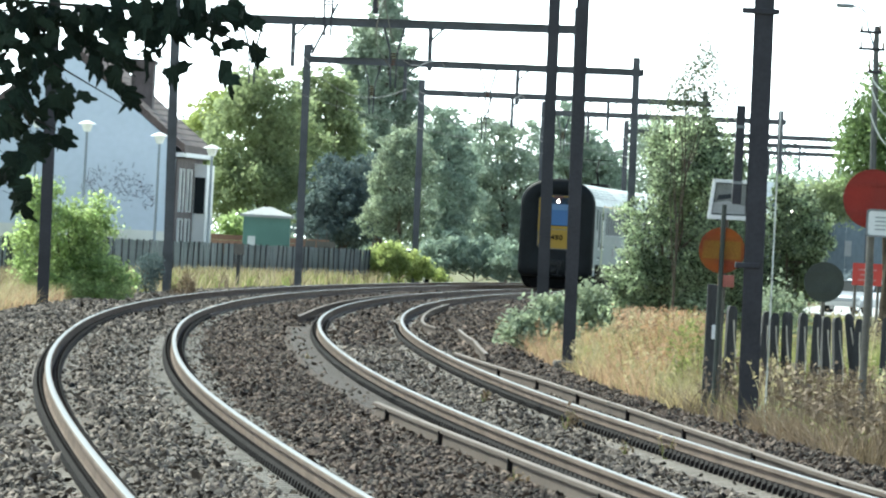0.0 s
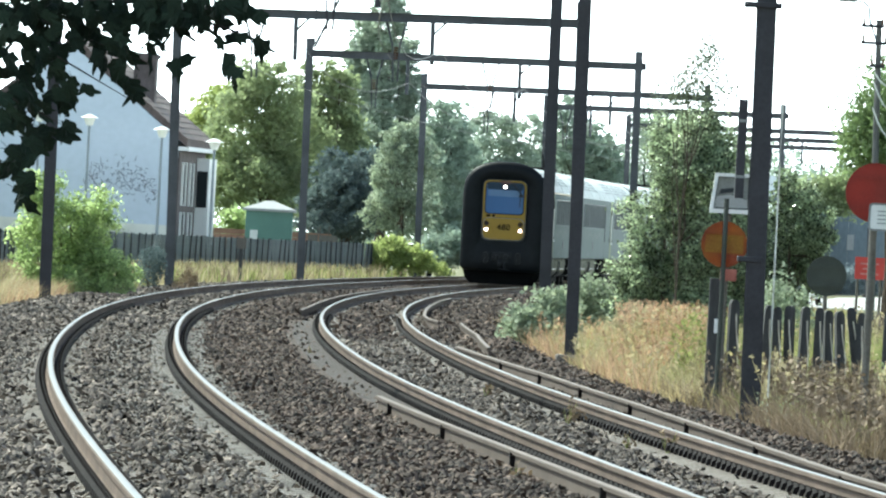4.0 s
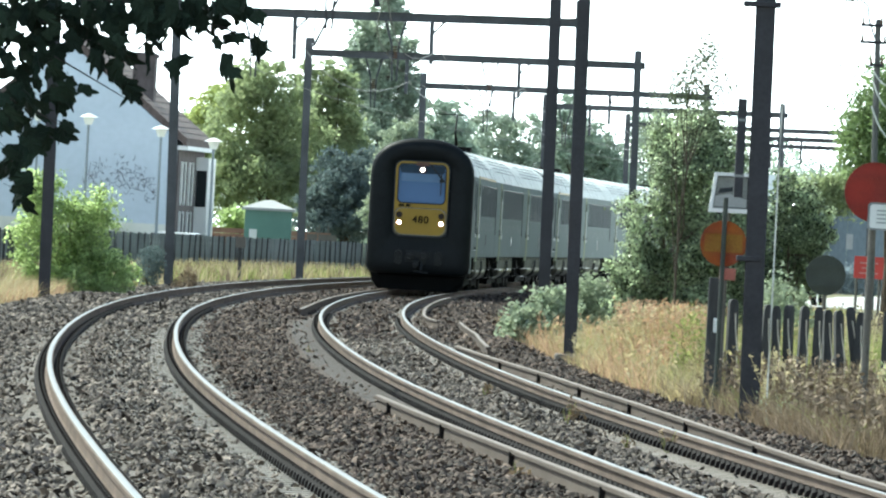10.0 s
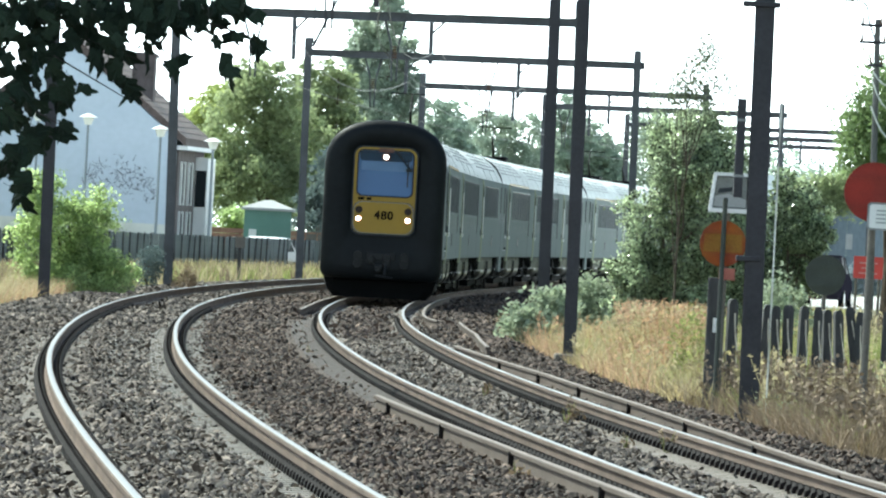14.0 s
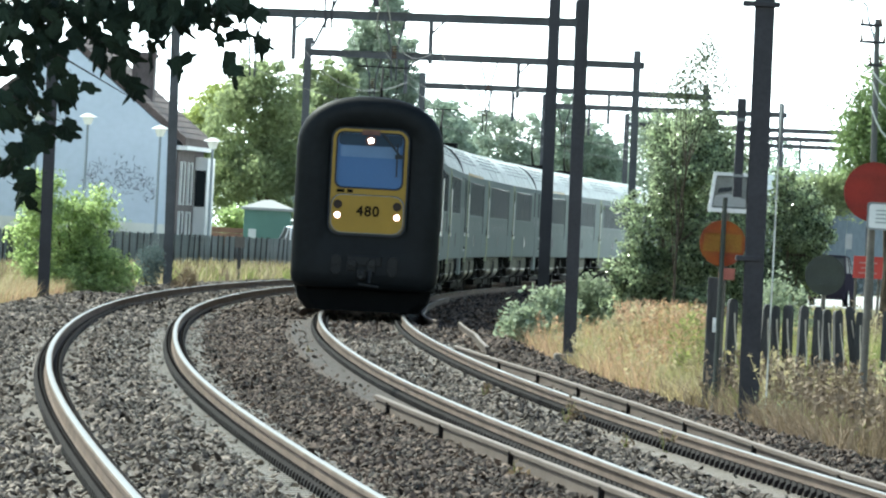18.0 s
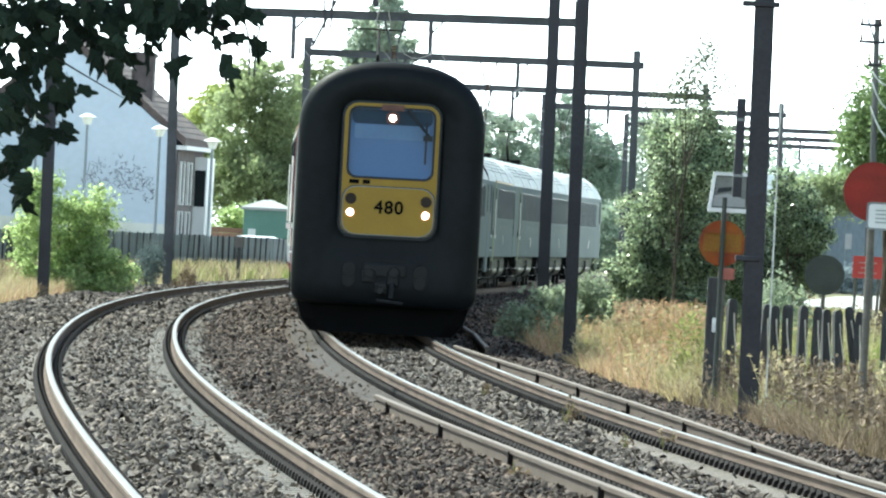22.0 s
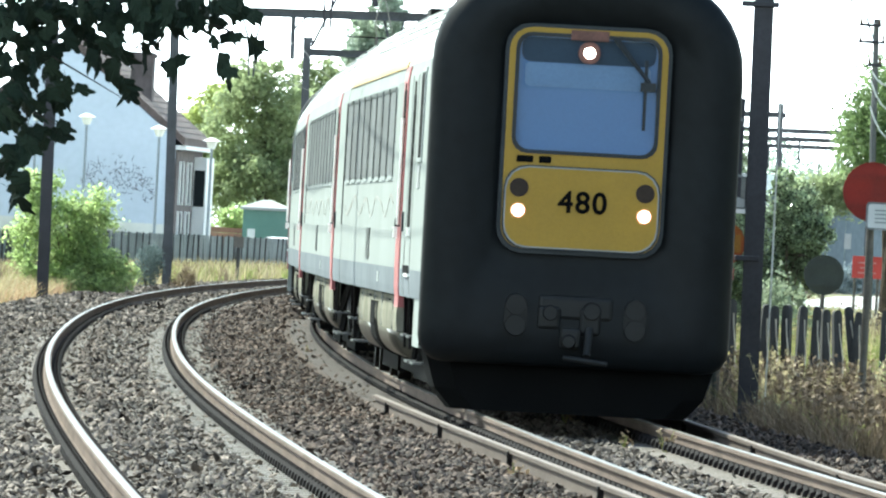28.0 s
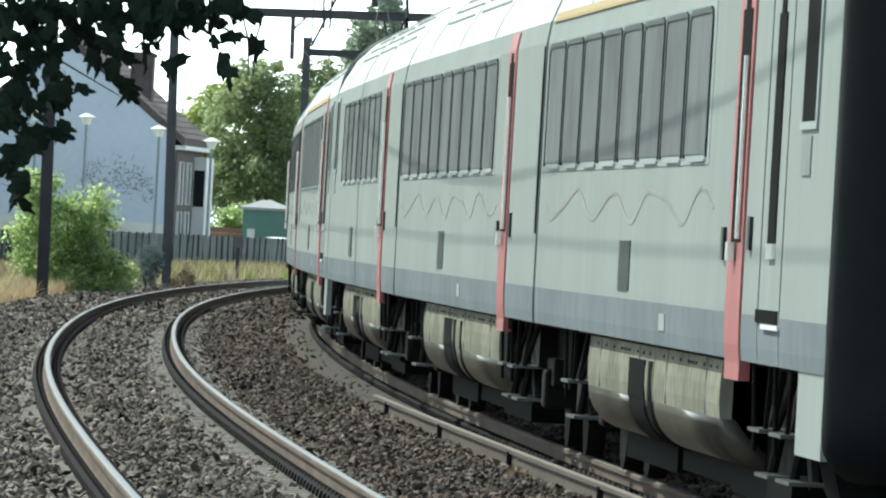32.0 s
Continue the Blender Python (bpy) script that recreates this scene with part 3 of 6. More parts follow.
def side_band(bm, z0, z1, y0, y1, side, out=0.0, inset=0.02):
    """A plate that follows the side between two heights."""
    zs = sorted({z0, z1, *[z for x, z in SIDE if z0 < z < z1]})
    xs = [float(np.interp(z, [p[1] for p in SIDE], [p[0] for p in SIDE])) + out for z in zs]
    rings = []
    for y in (y0, y1):
        rings.append([(side * x, y, z) for x, z in zip(xs, zs)] + [(side * (x - inset), y, z) for x, z in zip(xs[::-1], zs[::-1])])
    loft(bm, rings)


def arch(hw, z0, z1, r_bot, n=10, spring=None):
    """The outline of the rubber nose: straight sides, an elliptic top, rounded lower corners."""
    spring = spring if spring is not None else z1 - 1.0
    pts = []
    for k in range(5):
        a = math.pi + math.pi / 2 * k / 4
        pts.append((-hw + r_bot + r_bot * math.cos(a), z0 + r_bot + r_bot * math.sin(a)))
    for k in range(5):
        a = -math.pi / 2 + math.pi / 2 * k / 4
        pts.append((hw - r_bot + r_bot * math.cos(a), z0 + r_bot + r_bot * math.sin(a)))
    for k in range(2 * n + 1):
        a = math.pi * k / (2 * n)
        ca, sa = math.cos(a), math.sin(a)
        pts.append((hw * math.copysign(abs(ca) ** 0.86, ca), spring + (z1 - spring) * abs(sa) ** 0.86))
    return pts


def rounded(x0, x1, z0, z1, r, n=5):
    pts = []
    for cx, cz, a0 in ((x1 - r, z1 - r, 0), (x0 + r, z1 - r, 90), (x0 + r, z0 + r, 180), (x1 - r, z0 + r, 270)):
        for k in range(n):
            a = radians(a0 + 90 * k / (n - 1))
            pts.append((cx + r * math.cos(a), cz + r * math.sin(a)))
    return pts


def frame_ring(bm, outer, inner, y0, y1):
    """A flat frame between two outlines of equal length."""
    n = len(outer)
    rings = [[(x, y, z) for x, z in o] for o, y in ((inner, y1), (inner, y0), (outer, y0), (outer, y1), (inner, y1))]
    vs = [[bm.verts.new(p) for p in r] for r in rings[:4]]
    for a, b in ((0, 1), (1, 2), (2, 3), (3, 0)):
        for k in range(n):
            bm.faces.new((vs[a][k], vs[a][(k + 1) % n], vs[b][(k + 1) % n], vs[b][k]))


def plate(bm, pts, y0, y1):
    loft(bm, [[(x, y, z) for x, z in pts] for y in (y0, y1)])


def cab_front(car, number, turn=False):
    """The blunt rubber-edged nose with its yellow door panel."""
    # a shallow cushion: its rings swell outward and narrow to the door
    bm = bmesh.new()
    rings = []
    for hw, z0, z1, y in ((1.30, 0.52, 3.96, 0.24), (1.355, 0.46, 4.01, 0.19), (1.36, 0.45, 4.02, 0.12), (1.335, 0.48, 3.99, 0.04), (1.24, 0.58, 3.90, -0.03),
                          (1.05, 0.75, 3.72, -0.05), (0.80, 1.20, 3.50, 0.0), (0.755, 1.36, 3.46, 0.05)):
        rings.append([(x, y, z) for x, z in arch(hw, z0, z1, 0.22 if hw > 1 else 0.25, spring=z1 - min(1.0, hw * 0.75) if hw > 1 else z1 - 0.25)])
    loft(bm, rings, cap=True)
    part("rubber_nose", bm, M_RUBBER, car, "thick black rubber cushion around the driver's front", smooth=True)
    bm = bmesh.new()
    frame_ring(bm, rounded(-0.71, 0.71, 1.44, 3.43, 0.2), rounded(-0.64, 0.64, 2.31, 3.37, 0.13), -0.02, 0.06)
    door = part("front_door_frame", bm, M_YELLOW, car, "yellow painted front door frame")
    bm = bmesh.new()
    frame_ring(bm, rounded(-0.745, 0.745, 1.40, 3.465, 0.22), rounded(-0.711, 0.711, 1.439, 3.431, 0.2), -0.012, 0.06)
    part("door_seal", bm, M_TRIM, door, "dark brown seal around the front door")
    bm = bmesh.new()
    plate(bm, rounded(-0.64, 0.64, 2.31, 3.37, 0.13), 0.015, 0.035)
    part("windscreen", bm, M_WINDSCREEN, door, "flat windscreen with the sky's reflection in its blue")
    bm = bmesh.new()
    frame_ring(bm, rounded(-0.655, 0.655, 2.295, 3.385, 0.14), rounded(-0.62, 0.62, 2.33, 3.35, 0.12), -0.03, 0.0)
    part("window_gasket", bm, M_TRIM, door)
    bm = bmesh.new()
    plate(bm, rounded(-0.60, 0.60, 3.12, 3.34, 0.08), 0.006, 0.011)
    part("sun_blind", bm, M_BLIND, door, "dark sun blind behind the windscreen")
    # Pale plate paints the band of light seen in the windscreen.
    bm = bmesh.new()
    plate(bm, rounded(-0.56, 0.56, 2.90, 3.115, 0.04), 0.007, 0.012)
    part("rear_window", bm, M_SCREEN_LIGHT, door, "pale band painted as light in the windscreen")
    bm = bmesh.new()
    plate(bm, rounded(-0.68, 0.68, 1.46, 2.17, 0.2), -0.045, 0.0)
    part("lower_panel", bm, M_YELLOW, door, "yellow panel with lamps and number")
    bm = bmesh.new()
    frame_ring(bm, rounded(-0.69, 0.69, 1.45, 2.18, 0.205), rounded(-0.679, 0.679, 1.461, 2.169, 0.2), -0.05, 0.0)
    part("panel_edge", bm, M_GREY_STEEL, door, "thin grey panel edging")
    bm = bmesh.new()
    frame_ring(bm, rounded(-0.702, 0.702, 1.438, 2.192, 0.21), rounded(-0.691, 0.691, 1.449, 2.181, 0.205), -0.046, 0.0)
    part("panel_gap", bm, M_TRIM, door)
    for x in (-0.564, 0.564):
        bm = bmesh.new()
        rod(bm, (x, -0.03, 1.78), (x, -0.066, 1.78), 0.046, 0.048, n=20)
        part("headlight", bm, M_HEADLAMP, door, "lit warm white headlight")
        # Rim gives off orange light to draw the glare round the lamp.
        bm = bmesh.new()
        rod(bm, (x, -0.03, 1.78), (x, -0.058, 1.78), 0.066, n=20)
        part("headlight_rim", bm, M_LAMPGLOW, door, "orange rim made to glow as the headlight's halo")
        bm = bmesh.new()
        rod(bm, (x, -0.03, 1.985), (x, -0.058, 1.985), 0.085, n=20)
        part("tail_light", bm, M_LAMP_OFF, door, "unlit round tail light")
    bm = bmesh.new()
    rod(bm, (0, 0.0, 3.22), (0, -0.06, 3.22), 0.05, n=20)
    part("top_headlight", bm, M_HEADLAMP, door, "lit round top headlight")
    bm = bmesh.new()
    rod(bm, (0, 0.01, 3.22), (0, -0.05, 3.22), 0.1, n=20)
    box(bm, -0.17, 0.17, -0.035, 0.0, 3.33, 3.42)
    part("lamp_housing", bm, M_LAMPRING, door, "brown lamp housing")
    for x0, x1 in ((-0.60, -0.45), (-0.40, -0.29)):
        bm = bmesh.new()
        box(bm, x0, x1, -0.04, 0.0, 2.215, 2.275, 0.01)
        part("vent_slot", bm, M_BLACK, door)
    bm = bmesh.new()
    rod(bm, (0.22, -0.05, 3.36), (0.55, -0.06, 2.98), 0.022, n=6)
    rod(bm, (0.25, -0.05, 3.36), (0.60, -0.06, 2.92), 0.014, n=6)
    box(bm, 0.50, 0.53, -0.07, -0.055, 2.55, 3.18)
    box(bm, 0.47, 0.61, -0.08, -0.05, 2.90, 2.98)
    part("wiper", bm, M_TRIM, door, "black windscreen wiper")
    txt = bpy.data.curves.new("fleet_number", "FONT")
    txt.body, txt.size, txt.extrude, txt.align_x = number, 0.27, 0.004, "CENTER"
    txt.space_character, txt.bevel_depth = 1.12, 0.006
    tx = new("fleet_number", txt)
    tx.data.materials.append(M_BLACK)
    tx.parent = door
    tx.matrix_local = pose(0.01, -0.05, 1.785, 90, 0, 0)
    tagged(tx, "black fleet number 480" if number == "480" else "")
    door.matrix_local = Matrix.Translation((0, 0, 0.073)) @ Matrix.Diagonal((0.975, 1, 0.97, 1))
    # coupler and buffers low in the nose
    bm = bmesh.new()
    box(bm, -0.33, 0.33, -0.05, 0.1, 0.86, 1.08, 0.04)
    box(bm, -0.33, -0.13, -0.08, 0.1, 0.78, 0.98, 0.03)
    box(bm, 0.04, 0.22, -0.08, 0.1, 0.74, 0.98, 0.03)
    rod(bm, (-0.22, -0.04, 0.92), (-0.22, -0.12, 0.92), 0.075, 0.06, n=14)
    rod(bm, (0.14, -0.04, 0.95), (0.14, -0.12, 0.95), 0.085, 0.07, n=14)
    box(bm, -0.13, 0.04, -0.30, 0.0, 0.62, 0.80, 0.03)
    rod(bm, (-0.06, -0.29, 0.68), (-0.06, -0.36, 0.68), 0.07, 0.05, n=14)
    rod(bm, (0.12, -0.2, 0.80), (0.10, -0.33, 0.56), 0.035)
    rod(bm, (-0.10, -0.32, 0.54), (0.28, -0.38, 0.50), 0.025)
    part("coupler", bm, M_COUPLER, car, "grimy steel automatic coupler")
    for x in (-0.52, 0.52):
        bm = bmesh.new()
        rod(bm, (x, 0.0, 0.98), (x, -0.10, 0.98), 0.10, 0.09, n=12)
        rod(bm, (x, 0.0, 0.80), (x, -0.10, 0.80), 0.10, 0.09, n=12)
        box(bm, x - 0.1, x + 0.1, -0.08, 0.05, 0.80, 0.98)
        part("hose_coupling", bm, M_COUPLER, car)
    bm = bmesh.new()
    loft(bm, [[(x, y, z) for x, z in ((0.22 - w, 0.04), (w - 0.22, 0.04), (w - 0.06, 0.22), (w + 0.04, 0.56), (-w - 0.04, 0.56), (0.06 - w, 0.22))] for y, w in ((0.30, 1.05), (0.42, 1.24), (0.9, 1.27))])
    part("snow_plough", bm, M_BLACK, car, "black steel plough under the nose")


def bogie(car, y):
    bm = bmesh.new()
    for x in (-1.0, 1.0):
        box(bm, x - 0.09, x + 0.09, y - 1.7, y + 1.7, 0.50, 0.70, 0.02)
        for q in (-1.28, 1.28):
            box(bm, x - 0.14, x + 0.14, y + q - 0.2, y + q + 0.2, 0.34, 0.62, 0.03)
        rod(bm, (x * 1.12, y - 0.5, 0.35), (x * 1.12, y + 0.3, 0.85), 0.05)
    box(bm, -1.0, 1.0, y - 0.35, y + 0.35, 0.5, 0.85)
    box(bm, -0.62, 0.62, y - 1.9, y + 1.9, 0.22, 0.6)
    b = part("bogie", bm, M_UNDER, car, "grimy steel bogie, shade under the car in its black")
    for q in (-1.28, 1.28):
        bm = bmesh.new()
        for x in (-0.7535, 0.7535):
            rod(bm, (x - 0.06, y + q, 0.47), (x + 0.07, y + q, 0.47), 0.46, n=24)
        rod(bm, (-0.75, y + q, 0.47), (0.75, y + q, 0.47), 0.08)
        part("wheelset", bm, M_UNDER, b)
    return b


def build_car(cab=False, tail=False, first=False, label="", panto=False):
    car = empty("train_car", Matrix.Identity(4), label, "train car", "cars of the train")
    y0, y1 = (0.16 if cab else 0.12), (CAR_LEN - 0.2 if tail else CAR_LEN - 0.12)
    bm = bmesh.new()
    # side walls, each down to the sole bar
    for side in (-1, 1):
        side_band(bm, 1.22, 3.10, y0, y1, side, 0.0, 0.08)
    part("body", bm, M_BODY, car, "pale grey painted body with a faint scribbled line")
    for side in (-1, 1):
        bm = bmesh.new()
        side_band(bm, 0.97, 1.22, y0, y1, side, 0.002, 0.06)
        part("sole_bar", bm, M_BODY_DARK if side < 0 else M_BODY, car, "blue-grey lower stripe" if side < 0 else "")
    bm = bmesh.new()
    roof = [p for p in SIDE if p[1] >= 3.10]
    prof = outline(roof)
    loft(bm, [[(x, y, z) for x, z in prof] for y in (y0, y1)])
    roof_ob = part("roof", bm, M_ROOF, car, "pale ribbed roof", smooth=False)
    for sd in (-1, 1):
        for a, b in ((3.0, 8.2), (9.6, 14.8), (16.2, 21.4)):
            for z in (3.40, 3.50, 3.60, 3.70):
                x = sd * (float(np.interp(z, [p[1] for p in SIDE], [p[0] for p in SIDE])) + 0.006)
                bm = bmesh.new()
                box(bm, *sorted((x, x - sd * 0.03)), a, b, z, z + 0.02)
                part("roof_groove", bm, M_GROOVE, roof_ob)
    for y in (8.9, 15.5, 22.0):
        bm = bmesh.new()
        loft(bm, [[(x * 1.004, y + d, z + 0.008) for x, z in outline(roof)] for d in (-0.04, 0.04)])
        part("roof_rib", bm, M_ROOF, roof_ob)
    bm = bmesh.new()
    box(bm, -1.3, 1.3, y0, y1, 0.95, 1.05)
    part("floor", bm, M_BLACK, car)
    for y in (y0, y1):
        bm = bmesh.new()
        pts = outline(SIDE)
        loft(bm, [[(x * 0.97, y + d, z * 0.985 + 0.02) for x, z in pts] for d in (-0.02, 0.02)])
        part("end_wall", bm, M_BLACK, car)
    for side in (-1, 1):
        # window band
        wa, wb = (9.2 if cab else 7.2), (25.9 if not tail else 21.4)
        n = 8 if cab else 9 if not tail else 7
        pitch = (wb - wa) / n
        bm = bmesh.new()
        side_band(bm, 2.03, 2.95, wa - 0.1, wb + 0.1, side, 0.004, 0.03)
        band = part("window_band", bm, M_MULLION, car, "pale grey window band frame")
        for k in range(n):
            a, b = wa + k * pitch + 0.07, wa + (k + 1) * pitch - 0.07
            bm = bmesh.new()
            side_band(bm, 2.09, 2.89, a + 0.08, b - 0.08, side, 0.009, 0.02)
            pane = part("window_pane", bm, M_TINTED, band, "smoke tinted window")
            # a thin dark gasket round each pane, with blunted upper corners
            bm = bmesh.new()
            side_band(bm, 2.07, 2.87, a, a + 0.08, side, 0.016, 0.03)
            side_band(bm, 2.07, 2.87, b - 0.08, b, side, 0.016, 0.03)
            side_band(bm, 2.89, 2.925, a + 0.16, b - 0.16, side, 0.016, 0.03)
            side_band(bm, 2.87, 2.91, a + 0.04, a + 0.16, side, 0.016, 0.03)
            side_band(bm, 2.87, 2.91, b - 0.16, b - 0.04, side, 0.016, 0.03)
            part("window_gasket", bm, M_TRIM, pane)
            bm = bmesh.new()
            side_band(bm, 2.046, 2.064, a + 0.1, b - 0.6, side, 0.016, 0.03)
            part("window_sill", bm, M_MULLION, band, "bright window sill")
        # recessed door with red edge; right side painted with the plants' yellow-green reflection
        bm = bmesh.new()
        dy = 6.5 if cab else 4.9
        side_band(bm, 0.86, 3.08, dy - 0.55, dy + 0.55, side, 0.013, 0.06)
        d = part("door", bm, M_RED if side < 0 else M_DOOR_REFLECT, car, "faded red passenger door" if side < 0 else "passenger door with a yellow-green plant reflection painted on")
        bm = bmesh.new()
        side_band(bm, 1.60, 2.86, dy - 0.40, dy + 0.28, side, 0.018, 0.03)
        side_band(bm, 2.86, 2.93, dy - 0.2, dy + 0.1, side, 0.018, 0.03)
        part("door_glass", bm, M_BLACK, d, "narrow dark door window")
        bm = bmesh.new()
        rod(bm, (side * 1.40, dy - 0.48, 1.62), (side * 1.40, dy - 0.48, 2.6), 0.014, n=6)
        part("grab_rail", bm, M_SILVER, d, "bright steel grab rail")
        for q, zz in ((-1.0, 1.66), (0.95, 1.60)):
            bm = bmesh.new()
            side_band(bm, zz - 0.10, zz + 0.08, dy + q - 0.09, dy + q + 0.09, side, 0.02, 0.03)
            part("door_button", bm, M_TRIM, d, "small dark door control")
        bm = bmesh.new()
        box(bm, *sorted((side * 1.385, side * 1.42)), dy - 0.1, dy + 0.1, 1.50, 1.60)
        part("door_handle", bm, M_SILVER, d, "chrome door handle")
        # seam beyond the door
        for y in ([4.0] if cab else [0.2]):
            bm = bmesh.new()
            w = 0.26 if cab else 0.07
            side_band(bm, 1.60, 2.80, y - w, y + w, side, 0.008, 0.03)
            side_band(bm, 2.80, 2.92, y - w * 0.5, y + w * 0.5, side, 0.008, 0.03)
            part("dark_seam", bm, M_BLACK, car, "dark window slot of the cab door" if cab else "")
            if cab:
                bm = bmesh.new()
                side_band(bm, 1.52, 1.60, y - w, y + w * 0.6, side, 0.02, 0.03)
                part("slot_sill", bm, M_SILVER, car, "bright sill under the slot")
                for q in (-0.75, 0.75):
                    bm = bmesh.new()
                    side_band(bm, 0.98, 2.98, y + q - 0.02, y + q + 0.02, side, 0.006, 0.02)
                    part("door_joint", bm, M_GROOVE, car)
                bm = bmesh.new()
                side_band(bm, 1.185, 1.255, y - 0.7, y + 0.8, side, 0.012, 0.03)
                part("step_recess", bm, M_BLACK, car, "black recessed foothold")
                bm = bmesh.new()
                side_band(bm, 1.155, 1.18, y - 0.85, y + 0.3, side, 0.02, 0.05)
                part("step_edge", bm, M_WHITE, car, "bright edge of the foothold")
        bm = bmesh.new()
        side_band(bm, 1.27, 1.58, 15.7, 16.75, side, 0.008, 0.03)
        part("side_grille", bm, M_TRIM, car, "dark ventilation grille")
        if not tail:
            bm = bmesh.new()
            rings = []
            for y in np.arange(8.5 if cab else 6.5, 25.5, 0.15):
                z = 1.80 + 0.09 * math.sin(y * 1.5 + 0.4 * math.sin(y * 0.7)) + 0.02 * math.sin(y * 2.7)
                x = side * (float(np.interp(z, [p[1] for p in SIDE], [p[0] for p in SIDE])) + 0.003)
                rings.append([(x, y, z - 0.015), (x, y, z + 0.015), (x - side * 0.01, y, z)])
            loft(bm, rings)
            part("wavy_stain", bm, M_STAIN, car, "faint grey wavy scribble along the side")
        if first:
            bm = bmesh.new()
            side_band(bm, 3.08, 3.15, 7.2, 25.9, side, 0.012, 0.03)
            part("yellow_stripe", bm, M_YELLOW, car, "yellow first class stripe")
        for yy in ([1.85] if cab else []) + ([CAR_LEN - 1.85] if tail else []):
            bm = bmesh.new()
            side_band(bm, 2.22, 2.98, yy - 0.45, yy + 0.45, side, 0.01, 0.03)
            win = part("cab_side_window", bm, M_BLACK, car, "black cab side window")
            bm = bmesh.new()
            for z0, z1, a, b in ((2.18, 2.22, -0.55, 0.55), (2.98, 3.02, -0.55, 0.55), (2.22, 2.98, -0.55, -0.45)):
                side_band(bm, z0, z1, yy + a, yy + b, side, 0.014, 0.03)
            part("window_surround", bm, M_MULLION, win, "pale window surround")
            bm = bmesh.new()
            side_band(bm, 1.95, 2.15, yy - 0.2, yy + 0.4, side, 0.008, 0.03)
            part("data_panel", bm, M_GREY_STEEL, car, "small grey data panel")
        if cab:
            bm = bmesh.new()
            side_band(bm, 0.55, 0.97, 0.36, 2.0, side, -0.004, 0.06)
            part("cab_apron", bm, M_BODY, car, "grey apron below the cab")
        for y in (12.4,) if not tail else ():
            bm = bmesh.new()
            side_band(bm, 1.06, 1.16, y - 0.25, y + 0.25, side, 0.008, 0.03)
            part("number_plate", bm, M_MULLION, car, "small faded pale plate")
        # curved skirts over the equipment
        for a, b in ((8.2 if cab else 6.2, 13.9), (14.0, 20.6)):
            bm = bmesh.new()
            prof = [(1.28, 0.97), (1.295, 0.80), (1.294, 0.70), (1.285, 0.62), (1.22, 0.62), (1.22, 0.97)]
            loft(bm, [[(side * x, y, z) for x, z in prof] for y in (a, b)])
            sk = part("skirt", bm, M_SKIRT, car, "dusty beige equipment skirt")
            bm = bmesh.new()
            bend = [(0.99 + 0.293 * math.cos(q * math.pi / 20), 0.62 - 0.28 * math.sin(q * math.pi / 20)) for q in range(11)]
            prof = bend + [(0.9, 0.345), (1.12, 0.52), (1.2, 0.62)]
            loft(bm, [[(side * x, y, z) for x, z in prof] for y in (a, b)])
            part("skirt_bottom", bm, M_SKIRT_LOW, sk, "dark brown curved skirt bottom", smooth=True)
            for q, w in ((0.01, 0.3), (0.11, 1.5)) if a == 14.0 else ((0.86, 0.28),) if not cab else ():
                bm = bmesh.new()
                y = a + (b - a) * q
                prof = [(1.30, 0.86), (1.30, 0.64)] + [(x + 0.008, z - 0.008) for x, z in bend] + [(x - 0.02, z + 0.02) for x, z in bend[::-1]] + [(1.27, 0.86)]
                loft(bm, [[(side * x, yy, z) for x, z in prof] for yy in (y, y + w)])
                part("skirt_vent", bm, M_BLACK, sk, "dark vent slot running under the skirt")
            for q in (0.2, 0.8):
                bm = bmesh.new()
                y = a + (b - a) * q
                box(bm, *sorted((side * 1.28, side * 1.297)), y, y + 0.03, 0.63, 0.96)
                part("panel_joint", bm, M_GROOVE, sk)
            for q in (0.06, 0.15, 0.24, 0.36, 0.40, 0.44, 0.48, 0.60, 0.72, 0.86):
                bm = bmesh.new()
                y = a + (b - a) * q
                rod(bm, (side * 1.28, y, 0.90), (side * 1.292, y, 0.91), 0.012, n=6)
                part("rivet", bm, M_TRIM, sk)
        for y in (3.4, 4.9, 22.4):
            bm = bmesh.new()
            box(bm, *sorted((side * 1.1, side * 1.34)), y - 0.42, y + 0.42, 0.61, 0.63)
            box(bm, *sorted((side * 1.05, side * 1.30)), y - 0.62, y + 0.30, 0.375, 0.395)
            step = part("footstep", bm, M_STEP, car, "worn bright steel footsteps")
            bm = bmesh.new()
            rod(bm, (side * 1.22, y + 0.1, 0.385), (side * 1.18, y + 0.1, 0.62), 0.03, n=6)
            rod(bm, (side * 1.25, y - 0.38, 0.62), (side * 1.15, y - 0.75, 1.0), 0.022, n=6)
            rod(bm, (side * 1.22, y + 0.38, 0.62), (side * 1.15, y + 0.42, 1.0), 0.022, n=6)
            box(bm, *sorted((side * 0.8, side * 1.15)), y - 0.5, y + 0.5, 0.62, 0.95)
            part("step_bracket", bm, M_UNDER, step, "dark step bracket")
            for ya, za, yb in ((-0.2, 0.62, -0.65), (0.55, 0.5, 0.55)):
                bm = bmesh.new()
                rod(bm, (side * 1.29, y + ya, za), (side * 1.31, y + yb, 0.97), 0.014, n=6)
                part("hand_bar", bm, M_UNDER, step, "thin worn steel bar")
    bogie(car, 3.6)
    bogie(car, 22.8)
    # Boxes are drawn low and wide to block light under the car.
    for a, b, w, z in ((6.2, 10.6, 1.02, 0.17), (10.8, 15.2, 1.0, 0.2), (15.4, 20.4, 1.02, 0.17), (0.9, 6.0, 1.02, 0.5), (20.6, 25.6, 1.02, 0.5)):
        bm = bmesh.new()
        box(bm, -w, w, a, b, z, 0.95)
